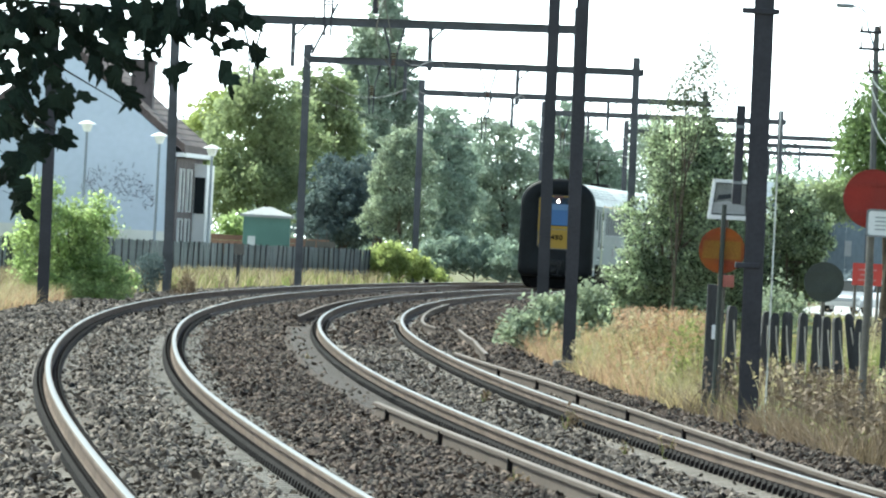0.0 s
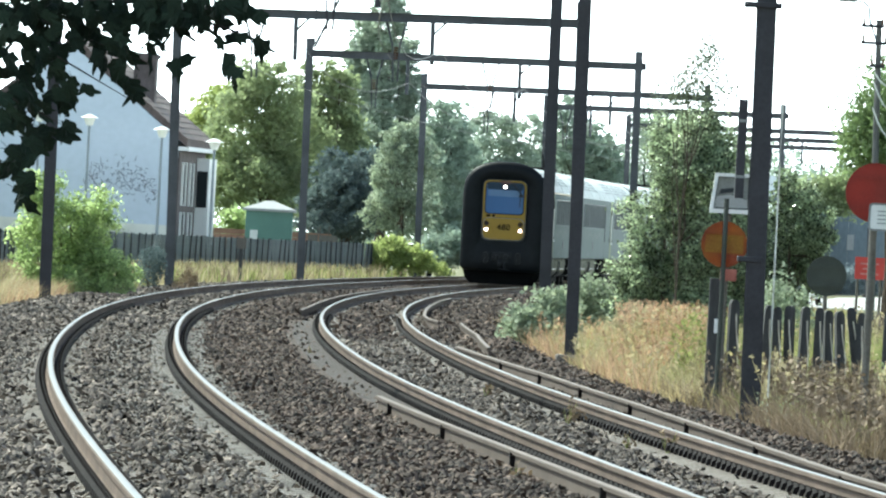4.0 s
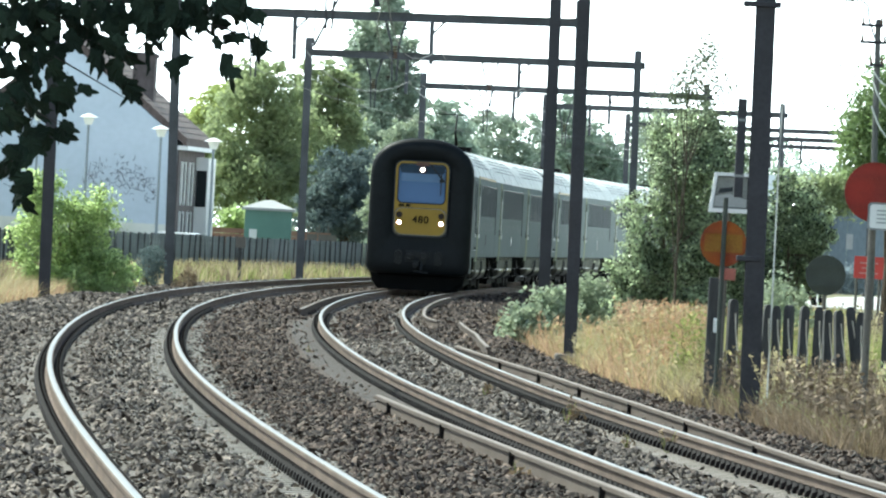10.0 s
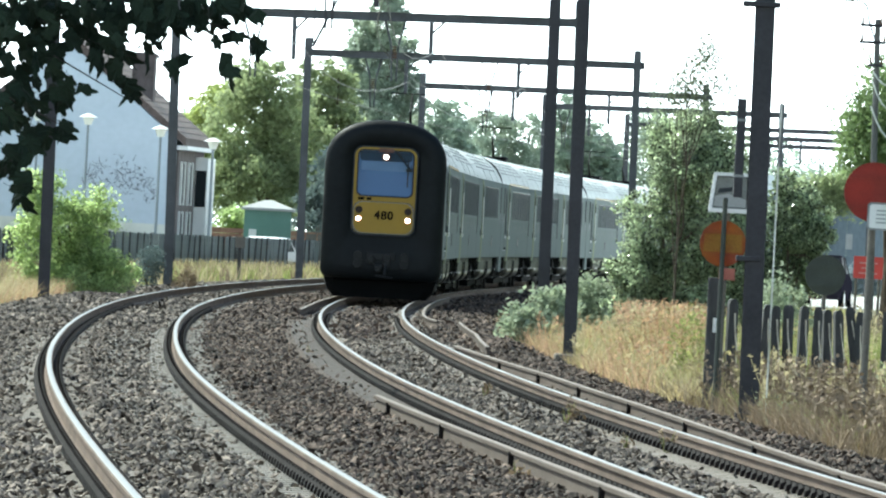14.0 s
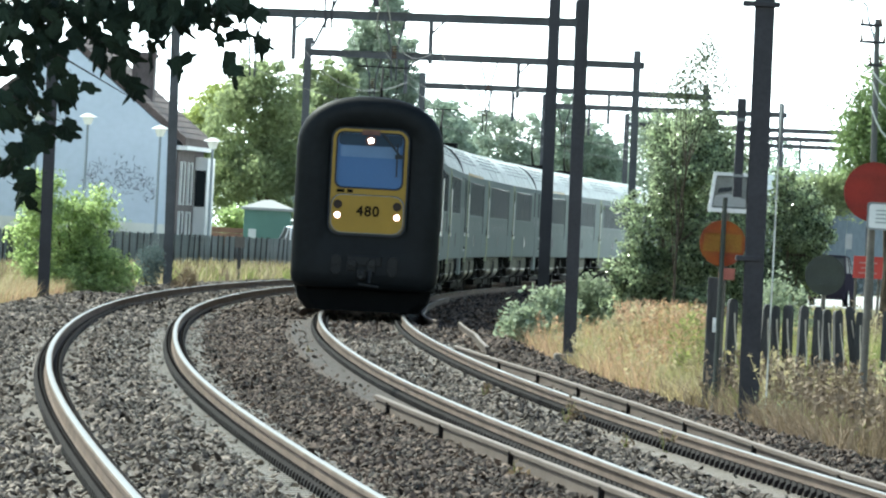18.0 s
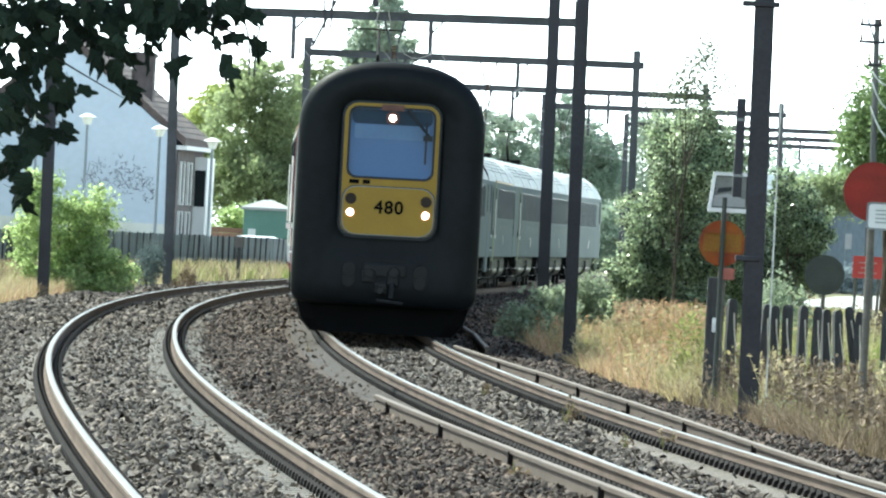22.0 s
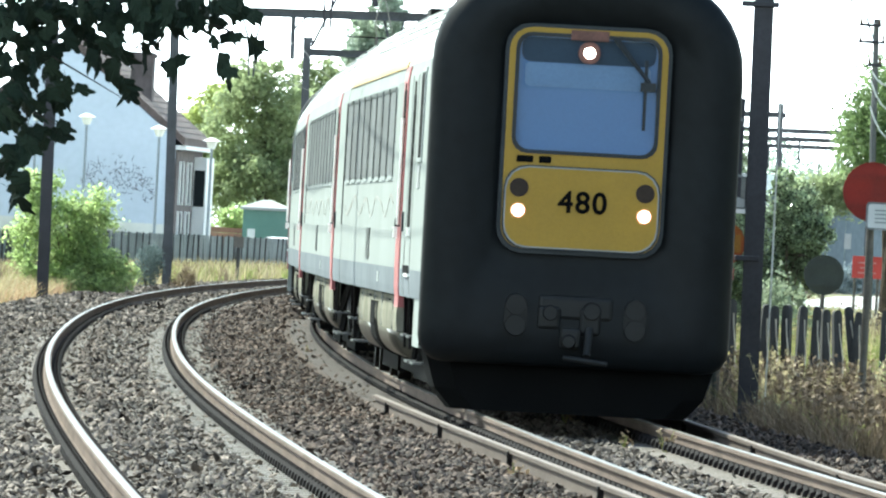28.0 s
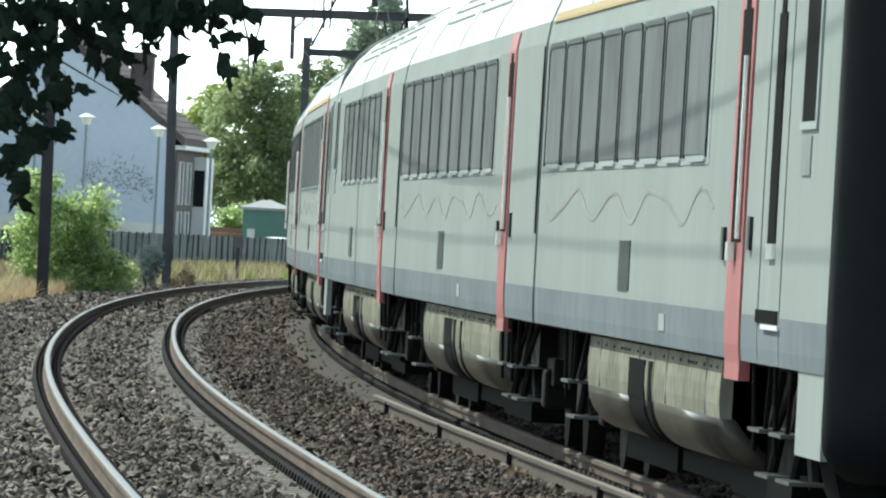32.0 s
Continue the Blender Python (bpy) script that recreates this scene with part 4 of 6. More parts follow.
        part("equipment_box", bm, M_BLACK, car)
    bm = bmesh.new()
    for y in ([] if cab else [0.0]) + ([] if tail else [CAR_LEN]):
        box(bm, -0.95, 0.95, y - 0.14, y + 0.14, 1.0, 3.5, 0.05)
    if len(bm.verts):
        part("gangway_bellows", bm, M_RUBBER, car, "black rubber gangway bellows")
    else:
        bm.free()
    if panto:
        bm = bmesh.new()
        box(bm, -0.45, 0.45, 2.6, 4.4, 3.93, 4.06)
        rod(bm, (0, 4.2, 4.06), (0, 2.6, 4.5), 0.045, 0.03, n=6)
        rod(bm, (0, 2.6, 4.5), (0, 3.8, 4.98), 0.03, 0.022, n=6)
        rod(bm, (-0.55, 3.8, 4.98), (0.55, 3.8, 4.98), 0.016, n=6)
        part("pantograph", bm, M_UNDER, car, "slim single-arm pantograph")
    return car


head_car = build_car(cab=True, first=True, label="pale grey train car with a black rubber nose and lit headlights")
cab_front(head_car, "480")
mid_car = build_car(panto=True, label="pale grey middle train car with red doors and a slim pantograph")
rear_car = build_car(tail=True, label="pale grey train car with tinted windows and a rubber end")
bm = bmesh.new()
loft(bm, [[(x, CAR_LEN - y, z) for x, z in arch(hw, z0, z1, 0.22)] for hw, z0, z1, y in ((1.28, 0.9, 3.90, 0.30), (1.345, 0.9, 3.93, 0.16), (1.335, 0.9, 3.92, 0.06), (1.25, 0.95, 3.84, 0.02))])
part("rubber_end", bm, M_RUBBER, rear_car, "black rubber cushion round the end", smooth=True)
link_car = build_car(cab=True, first=True, label="pale grey train car behind a coupled unit")
bm = bmesh.new()
loft(bm, [[(x, y, z) for x, z in arch(hw, z0, z1, 0.22)] for hw, z0, z1, y in ((1.28, 0.9, 3.90, 0.30), (1.345, 0.9, 3.93, 0.16), (1.335, 0.9, 3.92, 0.06), (1.25, 0.95, 3.84, 0.02))])
part("rubber_end", bm, M_RUBBER, link_car, "black rubber cushion round the end", smooth=True)
tail_car = build_car(tail=True, label="pale grey last train car with a blunt pale end")
bm = bmesh.new()
loft(bm, [[(x * q, CAR_LEN - y, 0.97 + (z - 0.97) * q) for x, z in outline(SIDE)] for q, y in ((1.0, 0.21), (0.99, 0.14), (0.95, 0.1), (0.88, 0.03))])
part("blunt_end", bm, M_BODY, tail_car, "rounded pale end wall")
I4 = Matrix.Identity(4)
CARS = [head_car, mid_car, rear_car, link_car, copy_thing(mid_car, I4), copy_thing(rear_car, I4), copy_thing(link_car, I4), copy_thing(mid_car, I4), copy_thing(mid_car, I4), tail_car]
FRONT_AT = [(0, 434.0), (2, 412.3), (3, 401.0), (6, 362.5), (9, 325.5), (13, 279.5), (17, 233.4), (19, 210.5), (21, 187.0), (23, 163.4), (25, 139.4), (27.5, 110.7), (30, 81.9), (32, 58.8)]


def car_pose(s):
    a, b = along(s + 3.6, spacing(s + 3.6)), along(s + 22.8, spacing(s + 22.8))
    d = (b - a).normalized()
    return Matrix.Translation(a - d * 3.6) @ Euler((0, 0, -math.atan2(d.x, d.y))).to_matrix().to_4x4()


# ---- trees and bushes ----
def leaf_cloud(blobs, count, size, seed, clump=0.5, surface=0.55, droop=0.0):
    """Leaves in clumps through a set of ellipsoids (x, y, z, rx, ry, rz), as folded blades."""
    g = np.random.default_rng(seed)
    vol = np.array([b[3] * b[4] * b[5] for b in blobs]) ** 0.7
    nc = max(12, count // 26)
    which = g.choice(len(blobs), nc, p=vol / vol.sum())
    d = g.normal(0, 1, (nc, 3))
    d /= np.linalg.norm(d, axis=1)[:, None]
    r = surface + (1 - surface) * g.random(nc) ** 0.5
    r *= 1 + g.normal(0, 0.10, nc)
    bl = np.array(blobs)[which]
    cen = bl[:, :3] + d * bl[:, 3:] * r[:, None]
    pick = g.integers(0, nc, count)
    spread = np.stack([np.minimum(bl[pick, 3], 1.4), np.minimum(bl[pick, 4], 1.4), np.minimum(bl[pick, 5], 1.4)], 1) * clump * 0.45
    p = cen[pick] + g.normal(0, 1, (count, 3)) * spread
    p[:, 2] -= droop * g.random(count) ** 2
    a = g.normal(0, 1, (count, 3))
    a /= np.linalg.norm(a, axis=1)[:, None]
    b = np.cross(a, g.normal(0, 1, (count, 3)))
    b /= np.linalg.norm(b, axis=1)[:, None]
    c = np.cross(a, b)
    s = (size * g.uniform(0.6, 1.3, count))[:, None]
    v = np.stack([p - a * s * 0.6, p + b * s * 0.34 + c * s * 0.08, p + a * s * 0.6, p - b * s * 0.34 + c * s * 0.08], 1).reshape(-1, 3)
    i = np.arange(count)[:, None] * 4
    f = np.concatenate([i + [[0, 1, 2]], i + [[0, 2, 3]]], 0)
    return v, f


def bough_cloud(blobs, count, size, seed, bough=0.26):
    """Leaves on the outer and upper side of many boughs round a set of ellipsoids, with a thin filling inside."""
    g = np.random.default_rng(seed)
    bl = np.array(blobs, float)
    area = (bl[:, 3] * bl[:, 5] + bl[:, 3] * bl[:, 4])
    nb = max(10, int(46 * len(blobs)))
    which = g.choice(len(blobs), nb, p=area / area.sum())
    b = bl[which]
    d = g.normal(0, 1, (nb, 3))
    d[:, 2] += 0.25
    d /= np.linalg.norm(d, axis=1)[:, None]
    cen = b[:, :3] + d * b[:, 3:] * g.uniform(0.45, 1.0, (nb, 1))
    rad = bough * g.uniform(0.6, 1.4, (nb, 1)) * np.cbrt(b[:, 3] * b[:, 4] * b[:, 5])[:, None] * [1, 1, 0.75]
    share = rad[:, 0] ** 2
    pick = g.choice(nb, count, p=share / share.sum())
    e = g.normal(0, 1, (count, 3)) + 0.7 * d[pick] + [0, 0, 0.45]
    e /= np.linalg.norm(e, axis=1)[:, None]
    p = cen[pick] + e * rad[pick] * np.clip(g.normal(0.85, 0.38, (count, 1)), 0.05, 2.2)
    fill = g.random(count) < 0.22
    w = g.choice(len(blobs), count, p=area / area.sum())
    q = g.normal(0, 1, (count, 3))
    q /= np.linalg.norm(q, axis=1)[:, None]
    p[fill] = (bl[w, :3] + q * bl[w, 3:] * 0.75 * np.cbrt(g.random((count, 1))))[fill]
    p[:, 2] = np.maximum(p[:, 2], 0.03)
    n = 0.5 * e + g.normal(0, 0.8, (count, 3))
    n /= np.linalg.norm(n, axis=1)[:, None]
    a = np.cross(n, g.normal(0, 1, (count, 3)))
    a /= np.linalg.norm(a, axis=1)[:, None]
    c = np.cross(n, a)
    k = (size * g.uniform(0.6, 1.35, count))[:, None]
    v = np.stack([p - a * k * 0.6, p + c * k * 0.36 + n * k * 0.08, p + a * k * 0.6, p - c * k * 0.36 + n * k * 0.08], 1).reshape(-1, 3)
    i = np.arange(count)[:, None] * 4
    return v, np.concatenate([i + [[0, 1, 2]], i + [[0, 2, 3]]], 0)


def tree(name, base, blobs, leaves, size, material, label, seed, trunk=0.18, limbs=7, clump=0.5, category="tree", group="", surface=0.55, droop=0.0, bough=0.0):
    """A tapered trunk with limbs into a crown of many leaves. blobs are relative to the base."""
    g = random.Random(seed)
    t = empty(name, Matrix.Translation(base), label, category, group)
    top = max(b[2] for b in blobs)
    bm = bmesh.new()
    stations = [Vector((g.uniform(-.05, .05) * top * k / 5, g.uniform(-.05, .05) * top * k / 5, top * k / 5)) for k in range(6)]
    for k in range(5):
        rod(bm, stations[k], stations[k + 1], trunk * (1 - 0.17 * k), trunk * (1 - 0.17 * (k + 1)), n=8, cap=k in (0, 4))
    for k in range(limbs):
        b = blobs[k % len(blobs)]
        root = stations[min(4, 1 + k % 4)]
        tip = Vector((b[0] + g.uniform(-.5, .5) * b[3], b[1] + g.uniform(-.5, .5) * b[4], b[2] + g.uniform(-.3, .6) * b[5]))
        mid = (root + tip) / 2 + Vector((g.uniform(-.2, .2), g.uniform(-.2, .2), 0.15 * b[5]))
        rod(bm, root, mid, trunk * 0.42, trunk * 0.26, n=6)
        rod(bm, mid, tip, trunk * 0.26, trunk * 0.06, n=6)
    part("trunk", bm, M_BARK, t, "rough brown bark" if trunk > 0.1 else "")
    v, f = bough_cloud(blobs, leaves, size, seed, bough) if bough else leaf_cloud(blobs, leaves, size, seed, clump, surface, droop)
    pydata("crown", v.tolist(), f.tolist(), material, t)
    return t


G = -0.42
tree("broadleaf_tree", (-7.90, 525, G), [(-0.20, -0.9, 7.24, 1.86, 1.68, 1.86), (-1.48, 0.0, 5.68, 1.49, 1.34, 1.86), (1.13, 0.7, 5.57, 1.49, 1.34, 2.11), (-0.14, -0.5, 3.76, 2.11, 1.90, 1.74), (-2.11, 0.3, 3.41, 1.24, 1.12, 1.49), (-0.87, -0.6, 8.08, 1.12, 1.01, 0.99), (1.24, 0.0, 3.59, 1.49, 1.34, 1.49)],
     30000, 0.160, M_LEAF_MUTED, "broad sunlit green tree behind the fence", 11, 0.30, bough=0.24)
tree("broadleaf_tree", (-10.91, 548, G), [(-0.35, -0.5, 6.41, 1.09, 0.98, 1.30), (-0.67, 0.0, 5.23, 0.91, 0.82, 1.04), (0.52, 0.5, 7.24, 1.04, 0.93, 1.17), (0.03, -0.3, 4.36, 1.17, 1.05, 1.55)],
     12000, 0.160, M_LEAF_LIME, "bright yellow-green tree behind the house", 12, 0.20, bough=0.24)
tree("broadleaf_tree", (-5.15, 536, G), [(-0.49, -0.6, 8.01, 1.22, 1.09, 1.52), (0.21, 0.0, 5.88, 1.22, 1.09, 2.03), (-0.84, 0.5, 5.06, 1.01, 0.91, 1.90), (0.13, -0.2, 8.29, 0.86, 0.78, 1.22), (-1.19, 0.2, 6.82, 0.91, 0.82, 1.52)],
     18000, 0.160, M_LEAF_MUTED, "tall green tree with drooping boughs", 10, 0.25, bough=0.24)
tree("poplar_tree", (-3.05, 560, G), [(-0.23, -0.6, 11.60, 1.11, 1.00, 1.85), (-0.59, 0.0, 9.33, 1.54, 1.38, 1.99), (0.35, 0.6, 8.18, 1.27, 1.14, 1.85), (-1.23, -0.2, 10.49, 0.90, 0.81, 1.72), (0.86, 0.2, 10.07, 0.74, 0.67, 1.32), (-0.61, -0.8, 6.27, 1.64, 1.48, 1.85), (0.24, 0.0, 12.69, 0.69, 0.62, 1.32), (1.25, 0.2, 7.4, 1.0, 0.9, 1.8), (1.3, -0.2, 5.6, 1.1, 1.0, 1.5), (-1.1, 0.1, 7.6, 0.8, 0.8, 1.5)],
     42000, 0.150, M_LEAF_GREY, "tall columnar grey-green poplar", 13, 0.28, bough=0.19)
# Dark needles paint the shade that lies below the poplars.
tree("conifer_tree", (-4.40, 514, G), [(-0.07, -0.8, 2.69, 1.51, 1.36, 1.51), (-1.10, 0.0, 2.71, 0.92, 0.83, 1.34), (1.09, 0.6, 2.75, 1.17, 1.05, 1.51), (-0.19, -0.3, 4.02, 1.34, 1.20, 1.21), (0.89, 0.2, 4.33, 0.97, 0.87, 1.21)],
     20000, 0.150, M_LEAF_SHADE, "thicket under the poplars, their shade in its dark colour", 15, 0.20, bough=0.24)
tree("willow_tree", (-1.87, 505, G), [(-0.50, -0.5, 4.22, 1.00, 0.90, 1.79), (0.33, 0.0, 5.71, 0.95, 0.86, 1.19), (-0.87, 0.4, 3.01, 0.81, 0.73, 1.31), (0.75, -0.2, 4.05, 0.86, 0.77, 2.15), (0.19, 0.3, 2.47, 1.00, 0.90, 1.15), (-0.35, -0.3, 5.79, 0.62, 0.56, 0.95)],
     26000, 0.110, M_LEAF_WILLOW, "silvery grey-green willow beside the line", 16, 0.22, bough=0.21)
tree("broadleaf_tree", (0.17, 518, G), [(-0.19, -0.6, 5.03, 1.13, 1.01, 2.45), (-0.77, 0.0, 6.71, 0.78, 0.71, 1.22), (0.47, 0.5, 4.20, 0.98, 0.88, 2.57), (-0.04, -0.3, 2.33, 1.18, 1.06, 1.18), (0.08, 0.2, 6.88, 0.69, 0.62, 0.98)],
     20000, 0.140, M_LEAF_HAZY, "dark green tree close to the track", 17, 0.20, bough=0.24)
tree("broadleaf_tree", (2.88, 545, G), [(-1.00, -0.5, 5.93, 1.03, 0.93, 2.06), (0.22, 0.0, 5.74, 1.08, 0.97, 2.06), (1.11, 0.5, 5.14, 1.03, 0.93, 2.32), (-1.25, -0.3, 3.47, 1.08, 0.97, 2.06), (0.20, 0.4, 2.77, 1.55, 1.39, 1.55)],
     20000, 0.150, M_LEAF_GREY, "grey-green trees beside the curving track", 18, 0.20, bough=0.24)
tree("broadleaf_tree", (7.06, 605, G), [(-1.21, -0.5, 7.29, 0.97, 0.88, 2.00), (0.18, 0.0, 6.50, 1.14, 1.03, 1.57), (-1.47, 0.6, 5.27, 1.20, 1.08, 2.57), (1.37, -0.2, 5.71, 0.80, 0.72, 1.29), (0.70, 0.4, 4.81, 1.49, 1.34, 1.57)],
     18000, 0.170, M_LEAF_HAZY, "distant green tree behind the train", 21, 0.20, bough=0.24)
tree("hazel_bush", (7.1, 600, G), [(-2.2, 0, 1.3, 1.2, 1.0, 1.3), (-0.9, -0.3, 2.0, 1.3, 1.0, 1.9), (0.4, 0.2, 1.8, 1.3, 1.0, 1.8), (1.7, -0.2, 2.1, 1.2, 1.0, 1.9), (2.6, 0, 1.2, 1.0, 1.0, 1.2)], 16000, 0.15, M_LEAF_HAZY, "dense grey-green hazel below the far trees", 23, 0.08, 8, category="bush", bough=0.3)
tree("broadleaf_tree", (11.2, 670, G), [(0, 0, 5.6, 1.5, 1.5, 4.2), (1.3, 0, 4.0, 1.4, 1.4, 3.0)], 14000, 0.19, M_LEAF_GREY, "distant pale green tree behind the masts", 22, 0.2)

# young birch and its undergrowth by the mast
tree("birch_bush", (4.4, 236, G), [(0.23, -0.4, 3.56, 0.74, 0.66, 0.95), (-0.33, 0.0, 2.36, 0.61, 0.55, 0.95), (0.75, 0.3, 3.20, 0.69, 0.62, 1.23), (-0.55, -0.1, 1.34, 0.56, 0.50, 0.65), (0.34, 0.2, 1.50, 0.89, 0.80, 0.84), (1.08, -0.3, 2.21, 0.56, 0.50, 1.23), (0.52, 0.0, 4.25, 0.61, 0.55, 0.50), (-0.10, 0.2, 4.05, 0.47, 0.42, 0.54), (-0.74, -0.1, 0.77, 0.45, 0.40, 0.50), (-0.06, 0.2, 0.58, 0.84, 0.75, 0.54), (0.83, -0.4, 0.63, 0.73, 0.65, 0.54)],
     70000, 0.062, M_LEAF_BIRCH, "young silvery birch bush with small shining leaves", 31, 0.08, 9, category="bush", bough=0.27)
tree("birch_bush", (5.75, 238, G), [(0, 0, 2.2, 0.62, 0.6, 1.9), (0.35, 0.1, 1.4, 0.8, 0.6, 1.3), (0.75, 0, 1.0, 0.5, 0.5, 0.9)], 34000, 0.062, M_LEAF_BIRCH, "slender young birch beside a larger one", 32, 0.06, 6, clump=0.55, surface=0.35, category="bush")
tree("birch_bush", (6.95, 238, G), [(-0.01, -0.2, 2.57, 0.47, 0.43, 0.84), (0.43, 0.0, 2.31, 0.38, 0.40, 0.73), (0.08, 0.3, 1.56, 0.65, 0.59, 0.59), (-0.20, -0.1, 3.24, 0.23, 0.40, 0.45), (0.22, 0.1, 3.09, 0.25, 0.40, 0.39)], 22000, 0.060, M_LEAF_BIRCH,
     "bushy young birch behind the pale fence", 44, 0.05, 6, category="bush", bough=0.24)
tree("garden_hedge", (19.5, 604, G), [(k * 1.1, 0, 0.75, 0.9, 0.6, 0.75) for k in range(-3, 5)], 9000, 0.16, M_LEAF_HAZE_BLUE, "low grey-green hedge before a far barn", 45, 0.05, 6, category="hedge", clump=0.6, surface=0.3)
tree("broadleaf_tree", (21.4, 690, G), [(0, 0, 4.7, 1.3, 1.5, 1.9), (-0.8, 0, 4.2, 1.1, 1.4, 1.8), (0.9, 0, 4.0, 1.2, 1.4, 2.2)], 16000, 0.2, M_LEAF_HAZY,
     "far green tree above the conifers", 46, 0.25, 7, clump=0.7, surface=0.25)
tree("broadleaf_tree", (19.4, 614, G), [(0, 0, 5.0, 1.3, 0.9, 0.9), (1.5, 0, 5.3, 1.2, 0.9, 1.0), (3.2, 0, 5.4, 1.4, 0.9, 1.2), (-1.2, 0, 4.7, 0.9, 0.9, 0.9)], 16000, 0.17, M_LEAF_MUTED,
     "spreading green trees over the barn's eaves", 47, 0.05, 4, clump=0.6, surface=0.3)
tree("birch_sapling", (4.55, 234, G), [(0.0, 0, 5.1, 0.35, 0.3, 0.5), (0.35, 0, 5.3, 0.38, 0.3, 0.6), (0.75, 0, 5.0, 0.3, 0.2, 0.45), (0.45, 0, 5.85, 0.2, 0.2, 0.35), (-0.3, 0, 4.9, 0.3, 0.2, 0.4)], 3200, 0.055, M_LEAF_BACKLIT, "thin wispy birch top above the bush", 33, 0.03, 12, clump=0.9, category="tree")
tree("trackside_bush", (-8.35, 268, G), [(-0.66, -0.3, 2.05, 0.53, 0.48, 0.95), (0.04, 0.0, 1.52, 0.53, 0.48, 0.89), (0.55, 0.3, 1.42, 0.51, 0.46, 1.08), (0.84, -0.1, 0.74, 0.53, 0.48, 0.53), (1.30, 0.1, 0.62, 0.34, 0.40, 0.38), (-0.93, -0.2, 1.15, 0.44, 0.40, 0.63), (0.24, 0.0, 0.71, 0.66, 0.59, 0.53), (0.1, -0.7, 0.38, 0.6, 0.4, 0.36), (1.0, -0.6, 0.34, 0.5, 0.4, 0.3), (-0.6, -0.6, 0.5, 0.45, 0.4, 0.45)],
     19000, 0.075, M_LEAF_PALE, "bright green leafy bush beside the mast", 34, 0.05, 7, category="bush", bough=0.34)
tree("trackside_bush", (-7.35, 300, G), [(0, 0, 0.7, 0.32, 0.5, 0.45), (0.15, 0, 0.9, 0.26, 0.4, 0.35)], 2600, 0.055, M_LEAF_SHADE, "small dark bush below the fence", 35, 0.04, 4, clump=0.5, category="bush")
tree("trackside_bush", (-6.42, 300, G), [(0, 0, 0.4, 0.3, 0.4, 0.35), (0.1, 0, 0.6, 0.16, 0.3, 0.25)], 1300, 0.05, M_GRASS_BROWN, "small withered bush in the grass by the fence", 49, 0.03, 4, clump=0.5, category="bush")
tree("trackside_bush", (1.4, 502, G), [(-1.69, -0.4, 1.11, 0.83, 0.75, 0.83), (-0.62, 0.0, 1.29, 0.83, 0.75, 0.95), (0.45, 0.5, 1.23, 0.95, 0.85, 0.90), (1.52, -0.2, 1.16, 0.95, 0.85, 0.83), (2.48, 0.2, 1.10, 0.83, 0.75, 0.76)], 12000, 0.13, M_LEAF_HAZY, "dark undergrowth below the trees along the line", 48, 0.04, 6, category="bush", bough=0.32)
tree("bramble_bush", (-1.6, 470, G), [(-0.44, -0.4, 1.02, 0.78, 0.70, 0.67), (0.57, 0.0, 0.86, 0.76, 0.68, 0.58), (1.48, 0.3, 0.55, 0.56, 0.50, 0.31), (-0.98, -0.1, 0.59, 0.49, 0.44, 0.44)], 9000, 0.10, M_LEAF_LIME, "low yellow-green bramble beside the line", 36, 0.04, 5, category="bush", bough=0.32)
tree("broadleaf_tree", (9.75, 262, G), [(0, 0, 4.9, 0.95, 1, 1.3), (-0.6, 0, 4.5, 0.6, 0.8, 0.8), (0.5, 0, 5.7, 0.8, 0.8, 0.9), (0.8, 0, 3.6, 0.5, 0.8, 1.2), (1.0, 0, 2.4, 0.4, 0.8, 0.9)], 26000, 0.09, M_LEAF, "leafy green tree behind the cable pole", 37, 0.14, 8, clump=0.55, surface=0.3)
tree("elder_bush", (1.6, 205, G), [(-0.05, -0.3, 0.45, 0.50, 0.45, 0.39), (0.32, 0.0, 0.72, 0.37, 0.40, 0.41), (-0.33, 0.2, 0.24, 0.31, 0.40, 0.24), (0.49, -0.1, 0.38, 0.33, 0.40, 0.37), (0.21, 0.1, 0.22, 0.48, 0.44, 0.27)], 6500, 0.08, M_LEAF_SILVER, "low grey-green bush beside the mast foot", 38, 0.03, 5, category="bush", bough=0.34)
tree("elder_bush", (3.0, 240, G), [(0.03, -0.2, 0.83, 0.50, 0.45, 0.45), (0.53, 0.0, 0.68, 0.41, 0.40, 0.48), (-0.36, 0.2, 0.63, 0.34, 0.40, 0.40), (0.11, -0.2, 0.38, 0.68, 0.61, 0.34)], 7000, 0.07, M_LEAF_SILVER, "pale bushy undergrowth inside the curve", 39, 0.03, 5, category="bush", bough=0.34)
tree("weed_bush", (4.32, 150, -0.38), [(0, 0, 0.8, 0.24, 0.3, 0.7), (-0.15, 0, 1.2, 0.14, 0.2, 0.35), (0.22, 0, 0.7, 0.28, 0.2, 0.6), (0.3, 0, 1.3, 0.1, 0.15, 0.25)], 2600, 0.055, M_LEAF_SILVER, "pale leafy weeds behind the pale fence", 40, 0.012, 6, clump=0.5, category="weeds")
tree("weed_bush", (3.35, 156, -0.38), [(0, 0, 0.6, 0.25, 0.3, 0.5), (0.4, 0, 0.5, 0.25, 0.3, 0.5)], 1500, 0.055, M_GRASS, "yellow-green leafy weeds by the signs", 41, 0.012, 6, clump=0.5, category="weeds")

# far woods along the horizon
far = []
g = random.Random(5)
for k in range(60):
    x = -48 + k * 1.9 + g.uniform(-1, 1)
    h = g.uniform(6, 9.5)
    far.append((x, 860 + g.uniform(-60, 90), h * 0.48, g.uniform(1.8, 2.8), 2.2, h * 0.5))
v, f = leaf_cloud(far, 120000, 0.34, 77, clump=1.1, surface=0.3)
